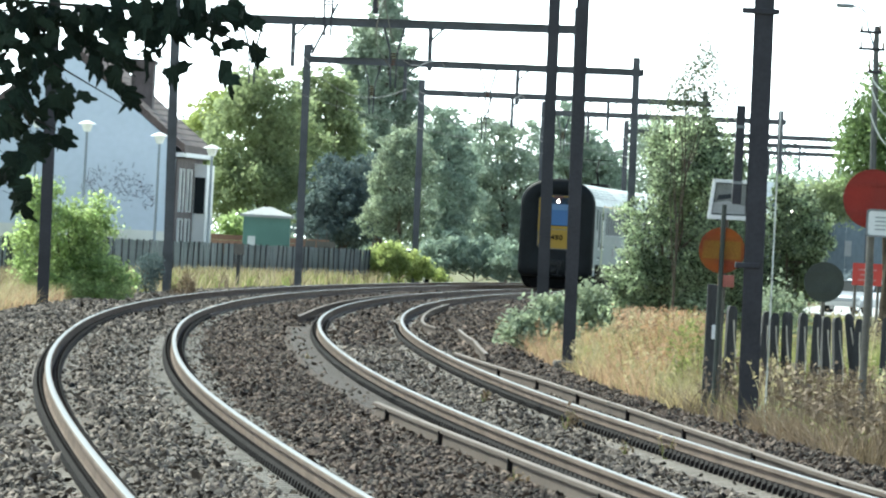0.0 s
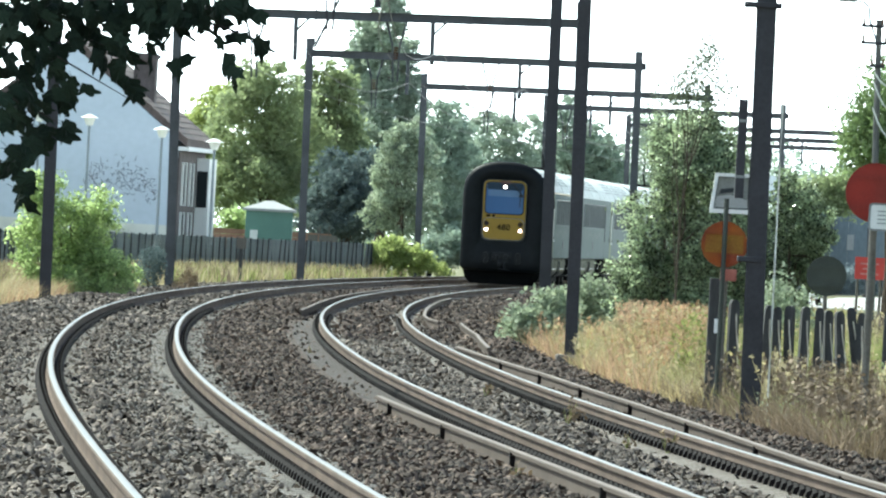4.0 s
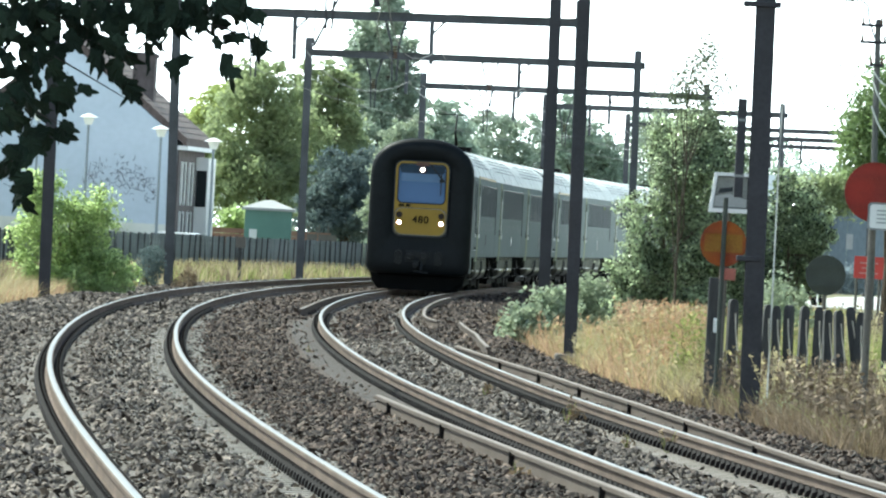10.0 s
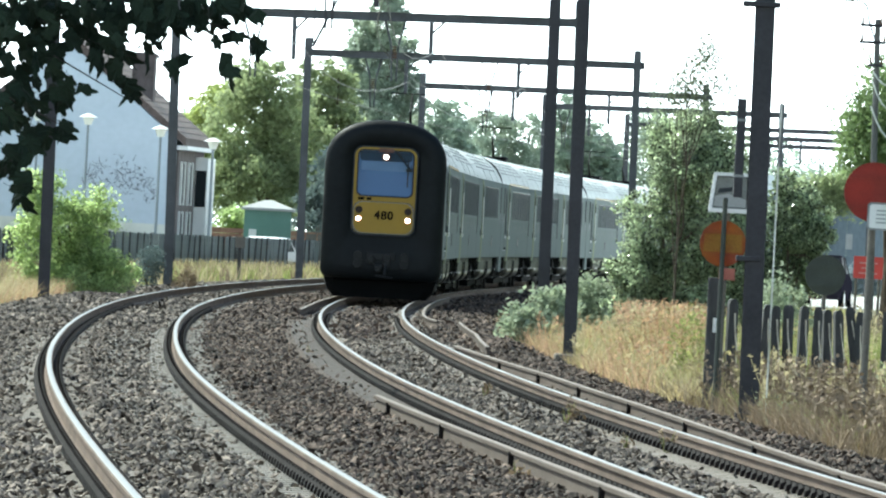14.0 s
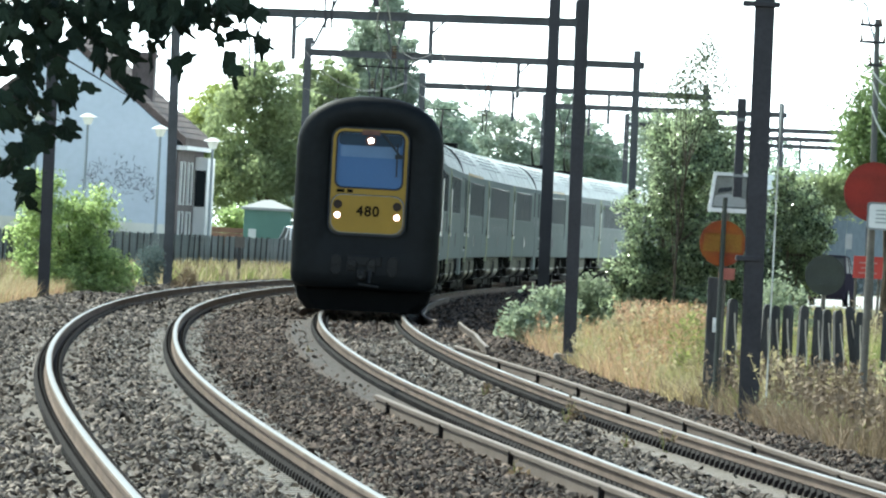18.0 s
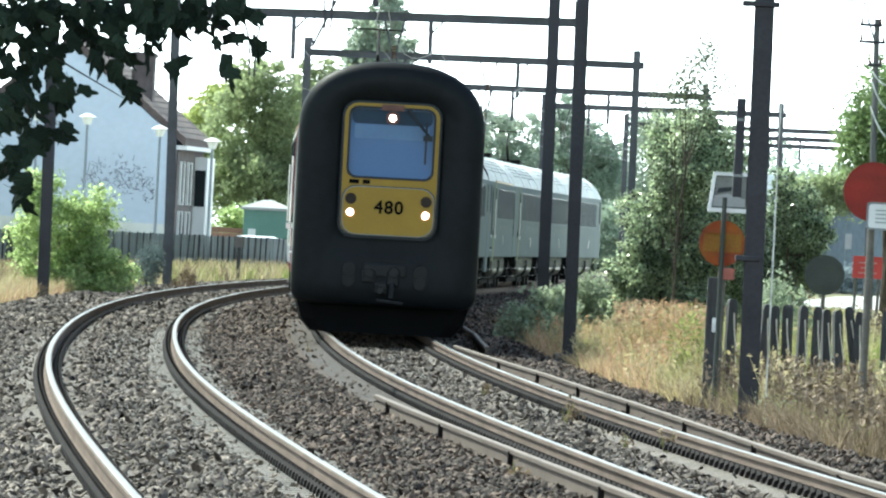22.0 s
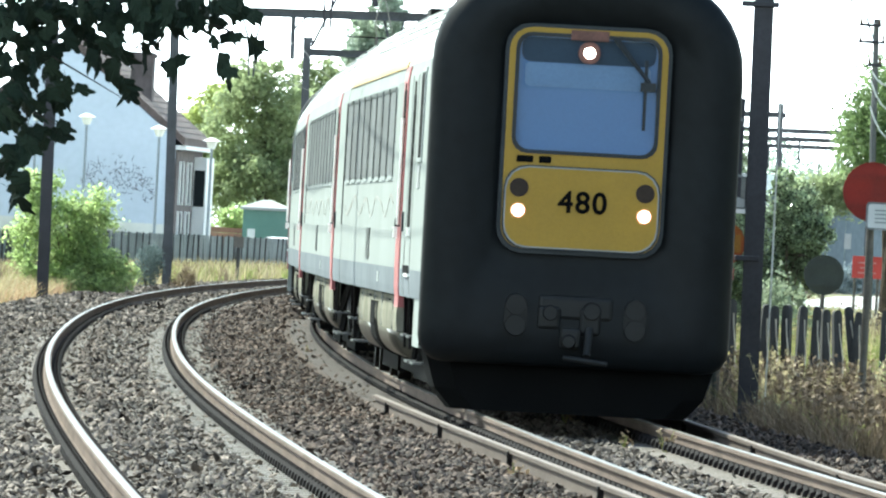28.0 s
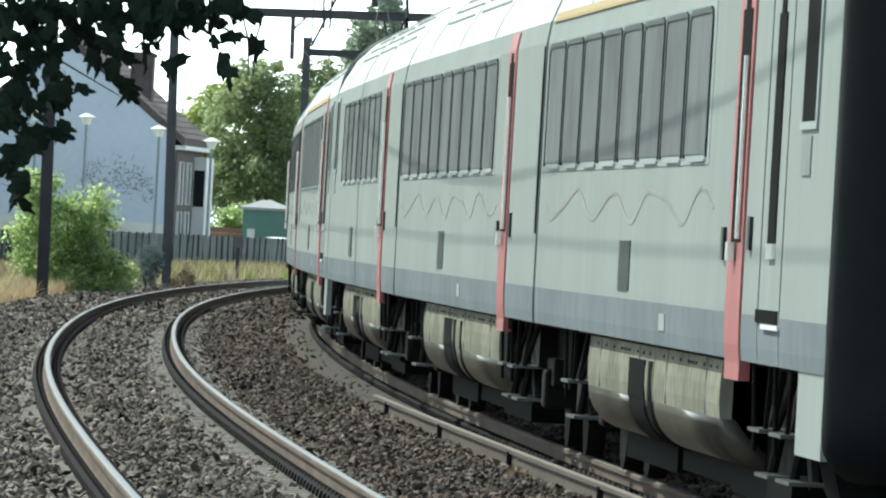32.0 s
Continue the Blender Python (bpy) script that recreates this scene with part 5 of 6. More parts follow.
tagged(pydata("distant_woods", v.tolist(), f.tolist(), M_LEAF_HAZY), "dark woods along the horizon, haze in their leaf colour", "woods", kind="stuff")

# Unseen woods beyond both sides, added so the train mirrors less bright haze.
far = [(x, 880 + 40 * math.sin(x), 5, 4, 4, 5.5) for x in list(range(68, 330, 6)) + list(range(-330, -50, 6))]
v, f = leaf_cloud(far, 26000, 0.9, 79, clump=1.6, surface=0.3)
tagged(pydata("distant_woods", v.tolist(), f.tolist(), M_LEAF_HAZY), "unseen woods added at both horizon ends to darken reflections", "woods", kind="stuff")

# unseen trees added on both sides to cut sky light and darken reflections
side_woods = []
for k in range(36):
    h, y = g.uniform(10, 14), -20 + k * 12
    side_woods.append((g.uniform(22, 30) if y < 240 else 0.040 * y + g.uniform(6.5, 9), y, h * 0.5, g.uniform(2.5, 4), g.uniform(5, 7), h * 0.55))
v, f = leaf_cloud(side_woods, 60000, 0.75, 80, clump=1.0, surface=0.3)
tagged(pydata("side_woods", v.tolist(), f.tolist(), M_LEAF_SHADE), "unseen tree row added to shade the train's inner side", "woods", kind="stuff")
side_woods = []
for k in range(40):
    h = g.uniform(8, 12)
    side_woods.append((g.uniform(-38, -21), 60 + k * 10.5, h * 0.5, g.uniform(2.5, 4), g.uniform(4, 6), h * 0.55))
v, f = leaf_cloud(side_woods, 42000, 0.6, 78, clump=1.0, surface=0.4)
tagged(pydata("side_woods", v.tolist(), f.tolist(), M_LEAF_GREY), "unseen tree row added to darken outer-side reflections", "woods", kind="stuff")


# ---- grass ----
def grass(name, region, count, height, material, label, seed, lean=0.35, width=0.012):
    """Blades strewn over a region given by a function of random numbers to (x, y, ground)."""
    gg = np.random.default_rng(seed)
    x, y, z = region(gg, count)
    n = len(x)
    h = height * gg.uniform(0.45, 1.15, n)
    a = gg.uniform(0, math.tau, n)
    dx, dy = np.cos(a) * width, np.sin(a) * width
    lx, ly = gg.normal(0, lean, n) * h, gg.normal(0, lean, n) * h
    base = np.stack([x, y, z], 1)
    v0 = base + np.stack([-dx, -dy, 0 * dx], 1)
    v1 = base + np.stack([dx, dy, 0 * dx], 1)
    m0 = base + np.stack([lx * 0.35 - dx * 0.8, ly * 0.35 - dy * 0.8, h * 0.6], 1)
    m1 = base + np.stack([lx * 0.35 + dx * 0.8, ly * 0.35 + dy * 0.8, h * 0.6], 1)
    tip = base + np.stack([lx, ly, h], 1)
    v = np.stack([v0, v1, m1, m0, tip], 1).reshape(-1, 3)
    i = np.arange(n)[:, None] * 5
    faces = (i + [[0, 1, 2]]).tolist() + (i + [[0, 2, 3]]).tolist() + (i + [[3, 2, 4]]).tolist()
    return tagged(pydata(name, v.tolist(), faces, material), label, "grass", kind="stuff")


def by_line(s0, s1, o0, o1, near=True, patch=0.0, shift=0.0):
    """A stretch beside the line between two offsets from the first track."""
    def region(gg, n):
        s = 1 / (1 / s0 + gg.random(n) * (1 / s1 - 1 / s0)) if near else gg.uniform(s0, s1, n)
        o = o0 + (o1 - o0) * gg.random(n)
        if patch:
            keep = np.sin(s * 0.31 + o * 2.1 + shift) + np.sin(o * 3.3 - s * 0.17 + shift * 2.3) + gg.normal(0, 0.6, n) > patch
            s, o = s[keep], o[keep]
        h = np.interp(s, S_AXIS, HEAD)
        return np.interp(s, S_AXIS, LINE_X) + o * np.cos(h), np.interp(s, S_AXIS, LINE_Y) - o * np.sin(h), np.full(len(s), G)
    return region


grass("dry_grass", by_line(142, 260, 6.6, 11.5), 52000, 0.34, M_GRASS_DRY, "dry straw-coloured grass beside the line", 51, 0.6, 0.007)
grass("dry_grass", by_line(160, 230, 6.6, 10.5, patch=0.2), 9000, 0.5, M_GRASS_DRY, "tall rust-brown seeding grass", 52, 0.4, 0.005)
grass("green_grass", by_line(130, 300, 7.2, 13), 44000, 0.32, M_GRASS, "green grass among the dry stalks", 53, 0.5, 0.005)
grass("weed_stalks", by_line(112, 158, 7.3, 11, patch=0.2, shift=4.0), 18000, 0.7, M_GRASS_BROWN, "brown dried weed stalks near the fence", 54, 0.45, 0.005)
grass("dry_grass", by_line(215, 460, -7.5, -3.9, patch=-0.2), 22000, 0.68, M_GRASS_PALE, "pale dry grass along the fence", 55, 0.3, 0.02)
grass("green_grass", by_line(225, 480, -7.5, -4.0, patch=-0.4, shift=3.0), 15000, 0.6, M_GRASS, "green grass below the dark fence", 56, 0.3, 0.02)
grass("weed_stalks", by_line(225, 480, -7.5, -4.0, patch=0.1, shift=1.0), 16000, 0.7, M_GRASS_BROWN, "brown withered stalks below the dark fence", 65, 0.3, 0.018)
grass("rust_grass", by_line(146, 225, 6.4, 9.6, patch=0.3), 11000, 0.52, M_GRASS_RUST, "rust-coloured seeding grass by the mast foot", 58, 0.5, 0.007)
grass("green_grass", by_line(118, 210, 7.0, 10.5, patch=0.5, shift=2.0), 24000, 0.46, M_GRASS, "patches of green grass near the fence", 59, 0.5, 0.008)
grass("weed_stalks", by_line(100, 150, 6.6, 11, patch=-0.4), 28000, 0.46, M_GRASS_BROWN, "dense brown weeds at the edge of the ballast", 50, 0.55, 0.006)
grass("pale_grass", by_line(125, 215, 6.8, 10.0, patch=0.5, shift=4.2), 20000, 0.5, M_GRASS_PALE, "pale bleached seed heads among the grass", 60, 0.5, 0.005)
grass("rust_grass", by_line(232, 272, -4.7, -3.1), 3500, 0.5, M_GRASS_RUST, "rust-coloured grass before the trackside bush", 61, 0.45, 0.008)
grass("pale_grass", by_line(228, 280, -5.0, -3.2), 7000, 0.55, M_GRASS_PALE, "pale dry grass before the trackside bush", 62, 0.45, 0.008)
grass("weed_stalks", by_line(129, 141, 7.3, 11, patch=-0.8), 12000, 0.62, M_GRASS_BROWN, "tall brown weeds at the foot of the pales", 63, 0.35, 0.005)
grass("pale_grass", by_line(129, 141, 7.3, 11, patch=-0.2, shift=1.0), 7000, 0.6, M_GRASS_PALE, "tall bleached stalks at the foot of the pales", 64, 0.35, 0.005)
grass("green_grass", by_line(290, 410, 9.0, 15, near=False), 9000, 0.16, M_GRASS, "grass verge inside the curve", 57, 0.3, 0.03)


def seed_stalks(region, count, height, material, label, seed):
    """Thin upright stalks that carry loose tufts of seed at the top."""
    gg = np.random.default_rng(seed)
    x, y, z = region(gg, count)
    n = len(x)
    h = height * gg.uniform(0.55, 1.2, n)
    base = np.stack([x, y, z], 1)
    tip = base + np.stack([gg.normal(0, 0.16, n) * h, gg.normal(0, 0.16, n) * h, h], 1)
    wide = np.array([0.0045, 0, 0])
    v = [base - wide, base + wide, tip + wide * 0.6, tip - wide * 0.6]
    for k in range(7):
        c = base + (tip - base) * (1 - 0.05 * k) + gg.normal(0, 0.022, (n, 3))
        a, b = gg.normal(0, 0.020, (n, 3)), gg.normal(0, 0.012, (n, 3))
        v += [c - a, c + b, c + a, c - b]
    v = np.stack(v, 1)
    m = v.shape[1]
    f = (np.arange(n)[:, None, None] * m + np.arange(m).reshape(1, -1, 4)).reshape(-1, 4)
    return tagged(pydata("seed_stalks", v.reshape(-1, 3).tolist(), f.tolist(), material), label, "grass", kind="stuff")


seed_stalks(by_line(104, 142, 6.9, 11, patch=-0.6), 4200, 0.7, M_STALK, "brown seeding weed stalks near the fence", 71)
seed_stalks(by_line(106, 142, 7.0, 11, patch=0.2, shift=3.0), 2000, 0.74, M_GRASS_PALE, "bleached seeding stalks near the fence", 72)
seed_stalks(by_line(150, 215, 6.7, 10.5, patch=0.4), 1100, 0.62, M_GRASS_RUST, "rusty seeding stalks between the masts", 73)
seed_stalks(by_line(150, 225, 6.6, 10.5, patch=0.4, shift=2.0), 1500, 0.55, M_GRASS_PALE, "pale seeding stalks between the masts", 74)



def mast_foot(gg, n):
    return gg.uniform(2.9, 4.15, n), gg.uniform(176, 192, n), np.full(n, G)


def behind_pales(gg, n):
    return gg.uniform(3.5, 5.7, n), gg.uniform(143, 150, n), np.full(n, G)


seed_stalks(mast_foot, 900, 0.95, M_GRASS_RUST, "tall rusty seeding stalks behind the mast", 77)
seed_stalks(mast_foot, 700, 0.9, M_GRASS_PALE, "tall bleached seeding stalks behind the mast", 78)
grass("dry_grass", mast_foot, 4000, 0.8, M_GRASS_DRY, "tall dry grass behind the mast", 66, 0.3, 0.006)
grass("green_grass", behind_pales, 5000, 1.0, M_GRASS, "tall green grass behind the pales", 67, 0.25, 0.006)
seed_stalks(behind_pales, 250, 1.1, M_GRASS_PALE, "pale seeding stalks behind the pales", 79)


def verge(gg, n):
    return gg.uniform(6.2, 7.7, n), gg.uniform(200, 207, n), np.full(n, G)


seed_stalks(verge, 90, 1.05, M_STALK, "tall brown seeding stalks before the road", 75)
seed_stalks(verge, 90, 0.95, M_GRASS_PALE, "tall bleached seeding stalks before the road", 76)

for k, (s, o, h, n) in enumerate([(125, 8.6, 0.75, 420), (128, 9.4, 0.8, 420), (131, 8.2, 0.6, 300), (122, 8.4, 0.7, 360), (126, 9.0, 0.7, 300), (129, 7.6, 0.5, 260), (133, 8.6, 0.7, 300), (136, 9.8, 0.8, 360), (123, 8.0, 0.6, 260), (146, 7.4, 0.5, 260), (153, 8.4, 0.6, 300), (134, 9.6, 0.9, 420), (132, 10.0, 0.8, 420), (130, 9.0, 0.85, 420), (135, 9.2, 0.8, 360), (137, 8.8, 0.75, 360), (127, 8.2, 0.8, 360), (126.5, 6.55, 0.4, 300), (127, 6.9, 0.5, 320), (126.6, 7.2, 0.45, 300), (127.2, 6.7, 0.35, 260)]):
    p = along(s, o, G)
    tree("tall_weed", (p.x, p.y, G), [(0, 0, h * 0.55, h * 0.3, h * 0.3, h * 0.5), (h * 0.3, 0, h * 0.4, h * 0.25, h * 0.3, h * 0.35)], n, 0.025, (M_LEAF_SILVER, M_LEAF_PALE, M_GRASS_BROWN)[k % 3],
         "tall branching weed among the dry grass", 300 + k, 0.008, 6, clump=0.5, category="weed", group="tall weeds by the fence", surface=0.3)


def weed(x, y, z, seed, h=0.35, n=120, material=None, label="small drying weed growing through the ballast"):
    blobs = [(0, 0, h * 0.5, h * 0.35, h * 0.35, h * 0.5), (h * 0.4, 0, h * 0.35, h * 0.3, h * 0.3, h * 0.3)]
    t = empty("ballast_weed", Matrix.Translation((x, y, z)), label, "weed", "weeds in the ballast")
    bm = bmesh.new()
    g = random.Random(seed)
    for k in range(5):
        rod(bm, (0, 0, 0), (g.uniform(-.4, .4) * h, g.uniform(-.4, .4) * h, h * g.uniform(.6, 1)), 0.006, 0.002, n=5)
    part("stem", bm, M_GRASS, t)
    v, f = leaf_cloud(blobs, n, 0.05, seed, 0.6, 0.3)
    pydata("leaves", v.tolist(), f.tolist(), material or M_LEAF_SILVER, t)


for k, (s, o, h, n) in enumerate([(114.5, 4.15, 0.24, 70), (117, 4.3, 0.20, 50), (101.5, 4.35, 0.22, 60), (103, 4.1, 0.14, 30), (131, 4.0, 0.15, 50), (86.5, 2.35, 0.16, 26), (166, 2.6, 0.12, 30)]):
    p = along(s, o, -0.2)
    weed(p.x, p.y, p.z, 60 + k, h, n // 2, M_GRASS_BROWN)


# ---- overhanging branch in the foreground ----
def leaf_mesh(seed):
    """A lobed leaf, slightly cupped."""
    g = random.Random(seed)
    lobes = [(0, 1.12), (0.2, 0.93), (0.42, 0.72), (0.66, 0.82), (0.85, 0.86), (1.05, 0.74), (1.4, 0.55), (1.75, 0.60), (2.0, 0.60), (2.35, 0.48), (math.pi, 0.25)]
    pts = []
    for a, r in lobes + [(-a, r) for a, r in lobes[-2:0:-1]]:
        rr = r * g.uniform(0.85, 1.12)
        pts.append((math.sin(a) * rr * 0.72, math.cos(a) * rr * 1.2))
    bm = bmesh.new()
    c = bm.verts.new((0, 0.05, 0))
    vs = [bm.verts.new((x, y, -0.18 * (x * x + y * y) + g.uniform(-.06, .06))) for x, y in pts]
    for k in range(len(vs)):
        bm.faces.new((c, vs[k], vs[(k + 1) % len(vs)]))
    rod(bm, (0, -0.2, 0), (0.03, -1.0, 0.08), 0.025, 0.02, n=5)
    me = bpy.data.meshes.new("leaf")
    bm.to_mesh(me)
    bm.free()
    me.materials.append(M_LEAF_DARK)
    return me


LEAVES = [leaf_mesh(k) for k in range(6)]
branch = empty("maple_tree", pose(-1.9, 30, G), "overhanging maple branch with lobed leaves, shade in their dark colour", "tree")
TWIGS = [[(-0.6, 2.35), (0.3, 2.52), (0.75, 2.50), (1.13, 2.37)],
         [(0.75, 2.55), (1.1, 2.52), (1.32, 2.47), (1.46, 2.42)],
         [(-0.4, 2.25), (0.5, 2.45), (0.85, 2.40), (1.10, 2.27)],
         [(-0.4, 2.2), (0.6, 2.35), (0.82, 2.25), (0.93, 2.20)],
         [(-0.6, 2.1), (0.4, 2.25), (0.60, 2.2), (0.70, 2.1)],
         [(-0.6, 1.9), (0.4, 2.12), (0.60, 2.08), (0.68, 2.0)],
         [(0.2, 2.55), (0.7, 2.62), (1.1, 2.6), (1.35, 2.55)],
         [(-0.2, 2.45), (0.5, 2.52), (0.8, 2.50), (1.02, 2.44)]]
bm = bmesh.new()
rod(bm, (-0.6, 0, 0), (-0.62, 0, 3.2), 0.16, 0.1)
for tw in TWIGS:
    tw3 = [Vector((x, (k * 37 % 11) * 0.02, z)) for k, (x, z) in enumerate(tw)]
    tw3[0].x = -0.6
    for k in range(3):
        rod(bm, tw3[k], tw3[k + 1], 0.007 - 0.002 * k, 0.005 - 0.002 * k, n=6)
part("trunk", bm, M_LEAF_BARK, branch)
g = random.Random(8)


def hang_leaf(x, z, size, y=None):
    ob = new("leaf", LEAVES[g.randrange(6)])
    ob.parent = branch
    ob.matrix_local = pose(x, g.uniform(-.25, .25) if y is None else y, z, g.uniform(40, 140), g.uniform(-60, 60), g.uniform(-65, 65)) @ pose(0, 0, 0, 0, 0, 208 + g.gauss(0, 34)) @ Matrix.Scale(size, 4)
    return ob


TUFTS = [(0.780, 2.461, 0.060), (0.850, 2.486, 0.054), (0.922, 2.475, 0.051), (0.807, 2.362, 0.062), (0.881, 2.366, 0.043), (0.799, 2.241, 0.054), (0.857, 2.270, 0.043), (0.927, 2.305, 0.031), (0.916, 2.193, 0.026), (0.863, 2.159, 0.034), (0.807, 2.106, 0.040), (0.853, 2.038, 0.034), (0.979, 2.471, 0.048), (1.031, 2.424, 0.040), (1.005, 2.380, 0.026), (1.076, 2.377, 0.028), (1.092, 2.307, 0.021), (1.062, 2.504, 0.057), (1.148, 2.502, 0.057), (1.128, 2.422, 0.021), (1.218, 2.513, 0.054), (1.208, 2.370, 0.016), (1.290, 2.502, 0.048), (1.322, 2.433, 0.026), (1.340, 2.363, 0.018), (1.422, 2.424, 0.018), (1.360, 2.520, 0.031)]
for x, z, r in TUFTS:
    for k in range(max(4, int(r * r * 7000))):
        hang_leaf(x + g.gauss(0, 0.62) * r, z + g.gauss(0, 0.62) * r, g.uniform(0.030, 0.046))
# Unseen crown overhead, added to keep sky light off the branch.
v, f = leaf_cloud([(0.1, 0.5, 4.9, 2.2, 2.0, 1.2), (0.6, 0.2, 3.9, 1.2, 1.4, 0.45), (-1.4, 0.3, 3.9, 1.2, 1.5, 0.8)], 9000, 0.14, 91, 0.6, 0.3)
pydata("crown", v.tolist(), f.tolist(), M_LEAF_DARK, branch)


# ---- house with a white gable ----
house = empty("house", pose(-14.5, 455, G, 0, 0, -4.2), "white gabled house with dark tiled roof and dry creeper", "house")


def prism(bm, pts, y0, y1):
    loft(bm, [[(x, y, z) for x, z in pts] for y in (y0, y1)])


GABLE = [(-4.2, 0), (4.2, 0), (4.2, 5.02), (0, 8.4), (-4.2, 5.02)]
bm = bmesh.new()
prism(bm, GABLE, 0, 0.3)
part("gable_wall", bm, M_WHITEWALL, house, "white rendered gable wall, blue shade in its colour")
bm = bmesh.new()
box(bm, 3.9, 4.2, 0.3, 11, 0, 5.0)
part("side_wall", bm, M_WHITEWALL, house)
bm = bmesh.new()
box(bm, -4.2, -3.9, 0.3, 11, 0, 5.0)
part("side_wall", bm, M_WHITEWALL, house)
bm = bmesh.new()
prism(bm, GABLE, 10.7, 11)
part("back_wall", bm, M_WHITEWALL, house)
for q in (-1, 1):
    bm = bmesh.new()
    prism(bm, [(0, 8.42), (q * 4.55, 4.76), (q * 4.55, 5.05), (0, 8.75)], 0.12, 11.2)
    roof = part("roof", bm, M_TILE, house, "dark brown tiled roof slope")
    for k in range(16):
        bm = bmesh.new()
        f0, f1 = k / 16, (k + 1.08) / 16
        prism(bm, [(q * 4.55 * f0, 8.76 - 3.70 * f0), (q * 4.55 * f1, 8.79 - 3.70 * f1), (q * 4.55 * f1, 8.75 - 3.70 * f1)], 0.10, 11.2)
        part("tile_course", bm, M_TILE, roof)
bm = bmesh.new()
box(bm, 2.05, 2.9, 3.2, 4.1, 5.5, 8.3, 0.03)
box(bm, 1.98, 2.97, 3.13, 4.17, 8.1, 8.25)
part("chimney", bm, M_BRICK, house, "tall brown brick chimney")
bm = bmesh.new()
box(bm, -4.19, 4.19, -0.03, 0.02, 0.0, 1.75)
part("plinth", bm, M_PLINTH, house, "cream painted plinth")
g = random.Random(21)
bm = bmesh.new()
for k in range(230):
    x = g.uniform(0.7, 3.5)
    z = 3.0 + 0.9 * g.random() * math.sin((x - 0.5) * 1.1) + g.uniform(-.55, .55)
    a, l = g.uniform(0, math.pi), g.uniform(0.06, 0.24)
    rod(bm, (x, -0.006, z), (x + l * math.cos(a), -0.006, z + l * math.sin(a)), 0.011, 0.005, n=4)
tagged(part("dry_creeper", bm, M_CREEPER, house, "dead dark creeper twigs on the wall"), kind="stuff")
# the long side: shade painted as dark brick, with white framed openings and a white porch at the far end
bm = bmesh.new()
box(bm, 4.2, 4.26, 0.5, 11, 0, 4.72)
part("brick_facing", bm, M_BRICK, house, "dark brick facing that holds the long side's shade")
bm = bmesh.new()
box(bm, 4.2, 4.62, 0.2, 11.2, 4.62, 4.78)
part("gutter", bm, M_WHITE, house, "white eaves gutter")
for y0, y1, z0, z1 in ((1.6, 2.9, 2.6, 4.1), (1.6, 2.9, 0.3, 2.2), (4.6, 5.9, 2.6, 4.1), (4.6, 5.9, 0.3, 2.2)):
    bm = bmesh.new()
    box(bm, 4.262, 4.30, y0, y1, z0, z1)
    win = part("window", bm, M_CARGLASS, house, "dark window on the long side")
    for q in (y0, y1):
        bm = bmesh.new()
        box(bm, 4.262, 4.34, q - 0.09, q + 0.09, z0 - 0.08, z1 + 0.08)
        part("window_frame", bm, M_WHITE, win, "white window frame")
bm = bmesh.new()
box(bm, 4.262, 4.75, 7.6, 10.6, 0, 4.4)
porch = part("porch", bm, M_WHITE, house, "white rendered porch bay")
bm = bmesh.new()
box(bm, 4.3, 4.7, 7.56, 7.598, 2.5, 3.9)
part("bay_window", bm, M_CARGLASS, porch, "dark narrow bay window")

# garden wall pieces and neighbours behind the fence
shed = empty("garden_shed", pose(-6.9, 470, G), "green metal shed with a pale hipped roof", "shed")
bm = bmesh.new()
box(bm, -0.92, 0.92, -0.9, 0.9, 0, 2.55, 0.02)
part("wall", bm, M_GREEN_SHED, shed)
bm = bmesh.new()
loft(bm, [[(x * k, y * k, z) for x, y in ((-1.05, -1.05), (1.05, -1.05), (1.05, 1.05), (-1.05, 1.05))] for k, z in ((1, 2.5), (1, 2.6), (0.15, 2.92))])
part("roof", bm, M_PALE_ROOF, shed, "pale grey pitched metal roof")
bm = bmesh.new()
box(bm, -0.72, -0.42, -0.93, -0.9, 1.3, 1.75)
part("notice", bm, M_WHITE, shed, "small white notice")
bm = bmesh.new()
box(bm, -0.1, 0.7, -0.925, -0.9, 0.1, 2.2)
part("shed_door", bm, M_GREEN_SHED, shed)
wallb = empty("garden_wall", pose(-8.4, 478, G), "low reddish brick garden wall", "wall")
for k in range(8):
    bm = bmesh.new()
    box(bm, -1.0, 3.9, 0, 0.2, k * 0.22, k * 0.22 + 0.205)
    part("brick_course", bm, M_BRICK_RED, wallb)
tree("garden_hedge", (-8.1, 484, G), [(0, 0, 2.0, 0.8, 0.6, 0.6), (-0.5, 0, 1.9, 0.5, 0.5, 0.6), (0.6, 0, 1.8, 0.5, 0.5, 0.5)], 2200, 0.16, M_LEAF_PALE, "clipped bright green hedge above the wall", 81, 0.04, 4, category="hedge")
for x, h in ((-5.2, 2.0), (-4.75, 2.05), (-4.4, 1.6)):
    bm = bmesh.new()
    for k in range(4):
        box(bm, -0.16, 0.16, -0.02, 0.02, 0.3 + k * 0.36, 0.6 + k * 0.36)
    box(bm, -0.2, -0.16, -0.03, 0.03, 0, h)
    box(bm, 0.16, 0.2, -0.03, 0.03, 0, h)
    ob = ob_of("garden_trellis", bm, M_CONCRETE)
    ob.location = (x, 474, G)
    tagged(ob, "weathered pale garden trellis panel", "trellis", "garden trellises")


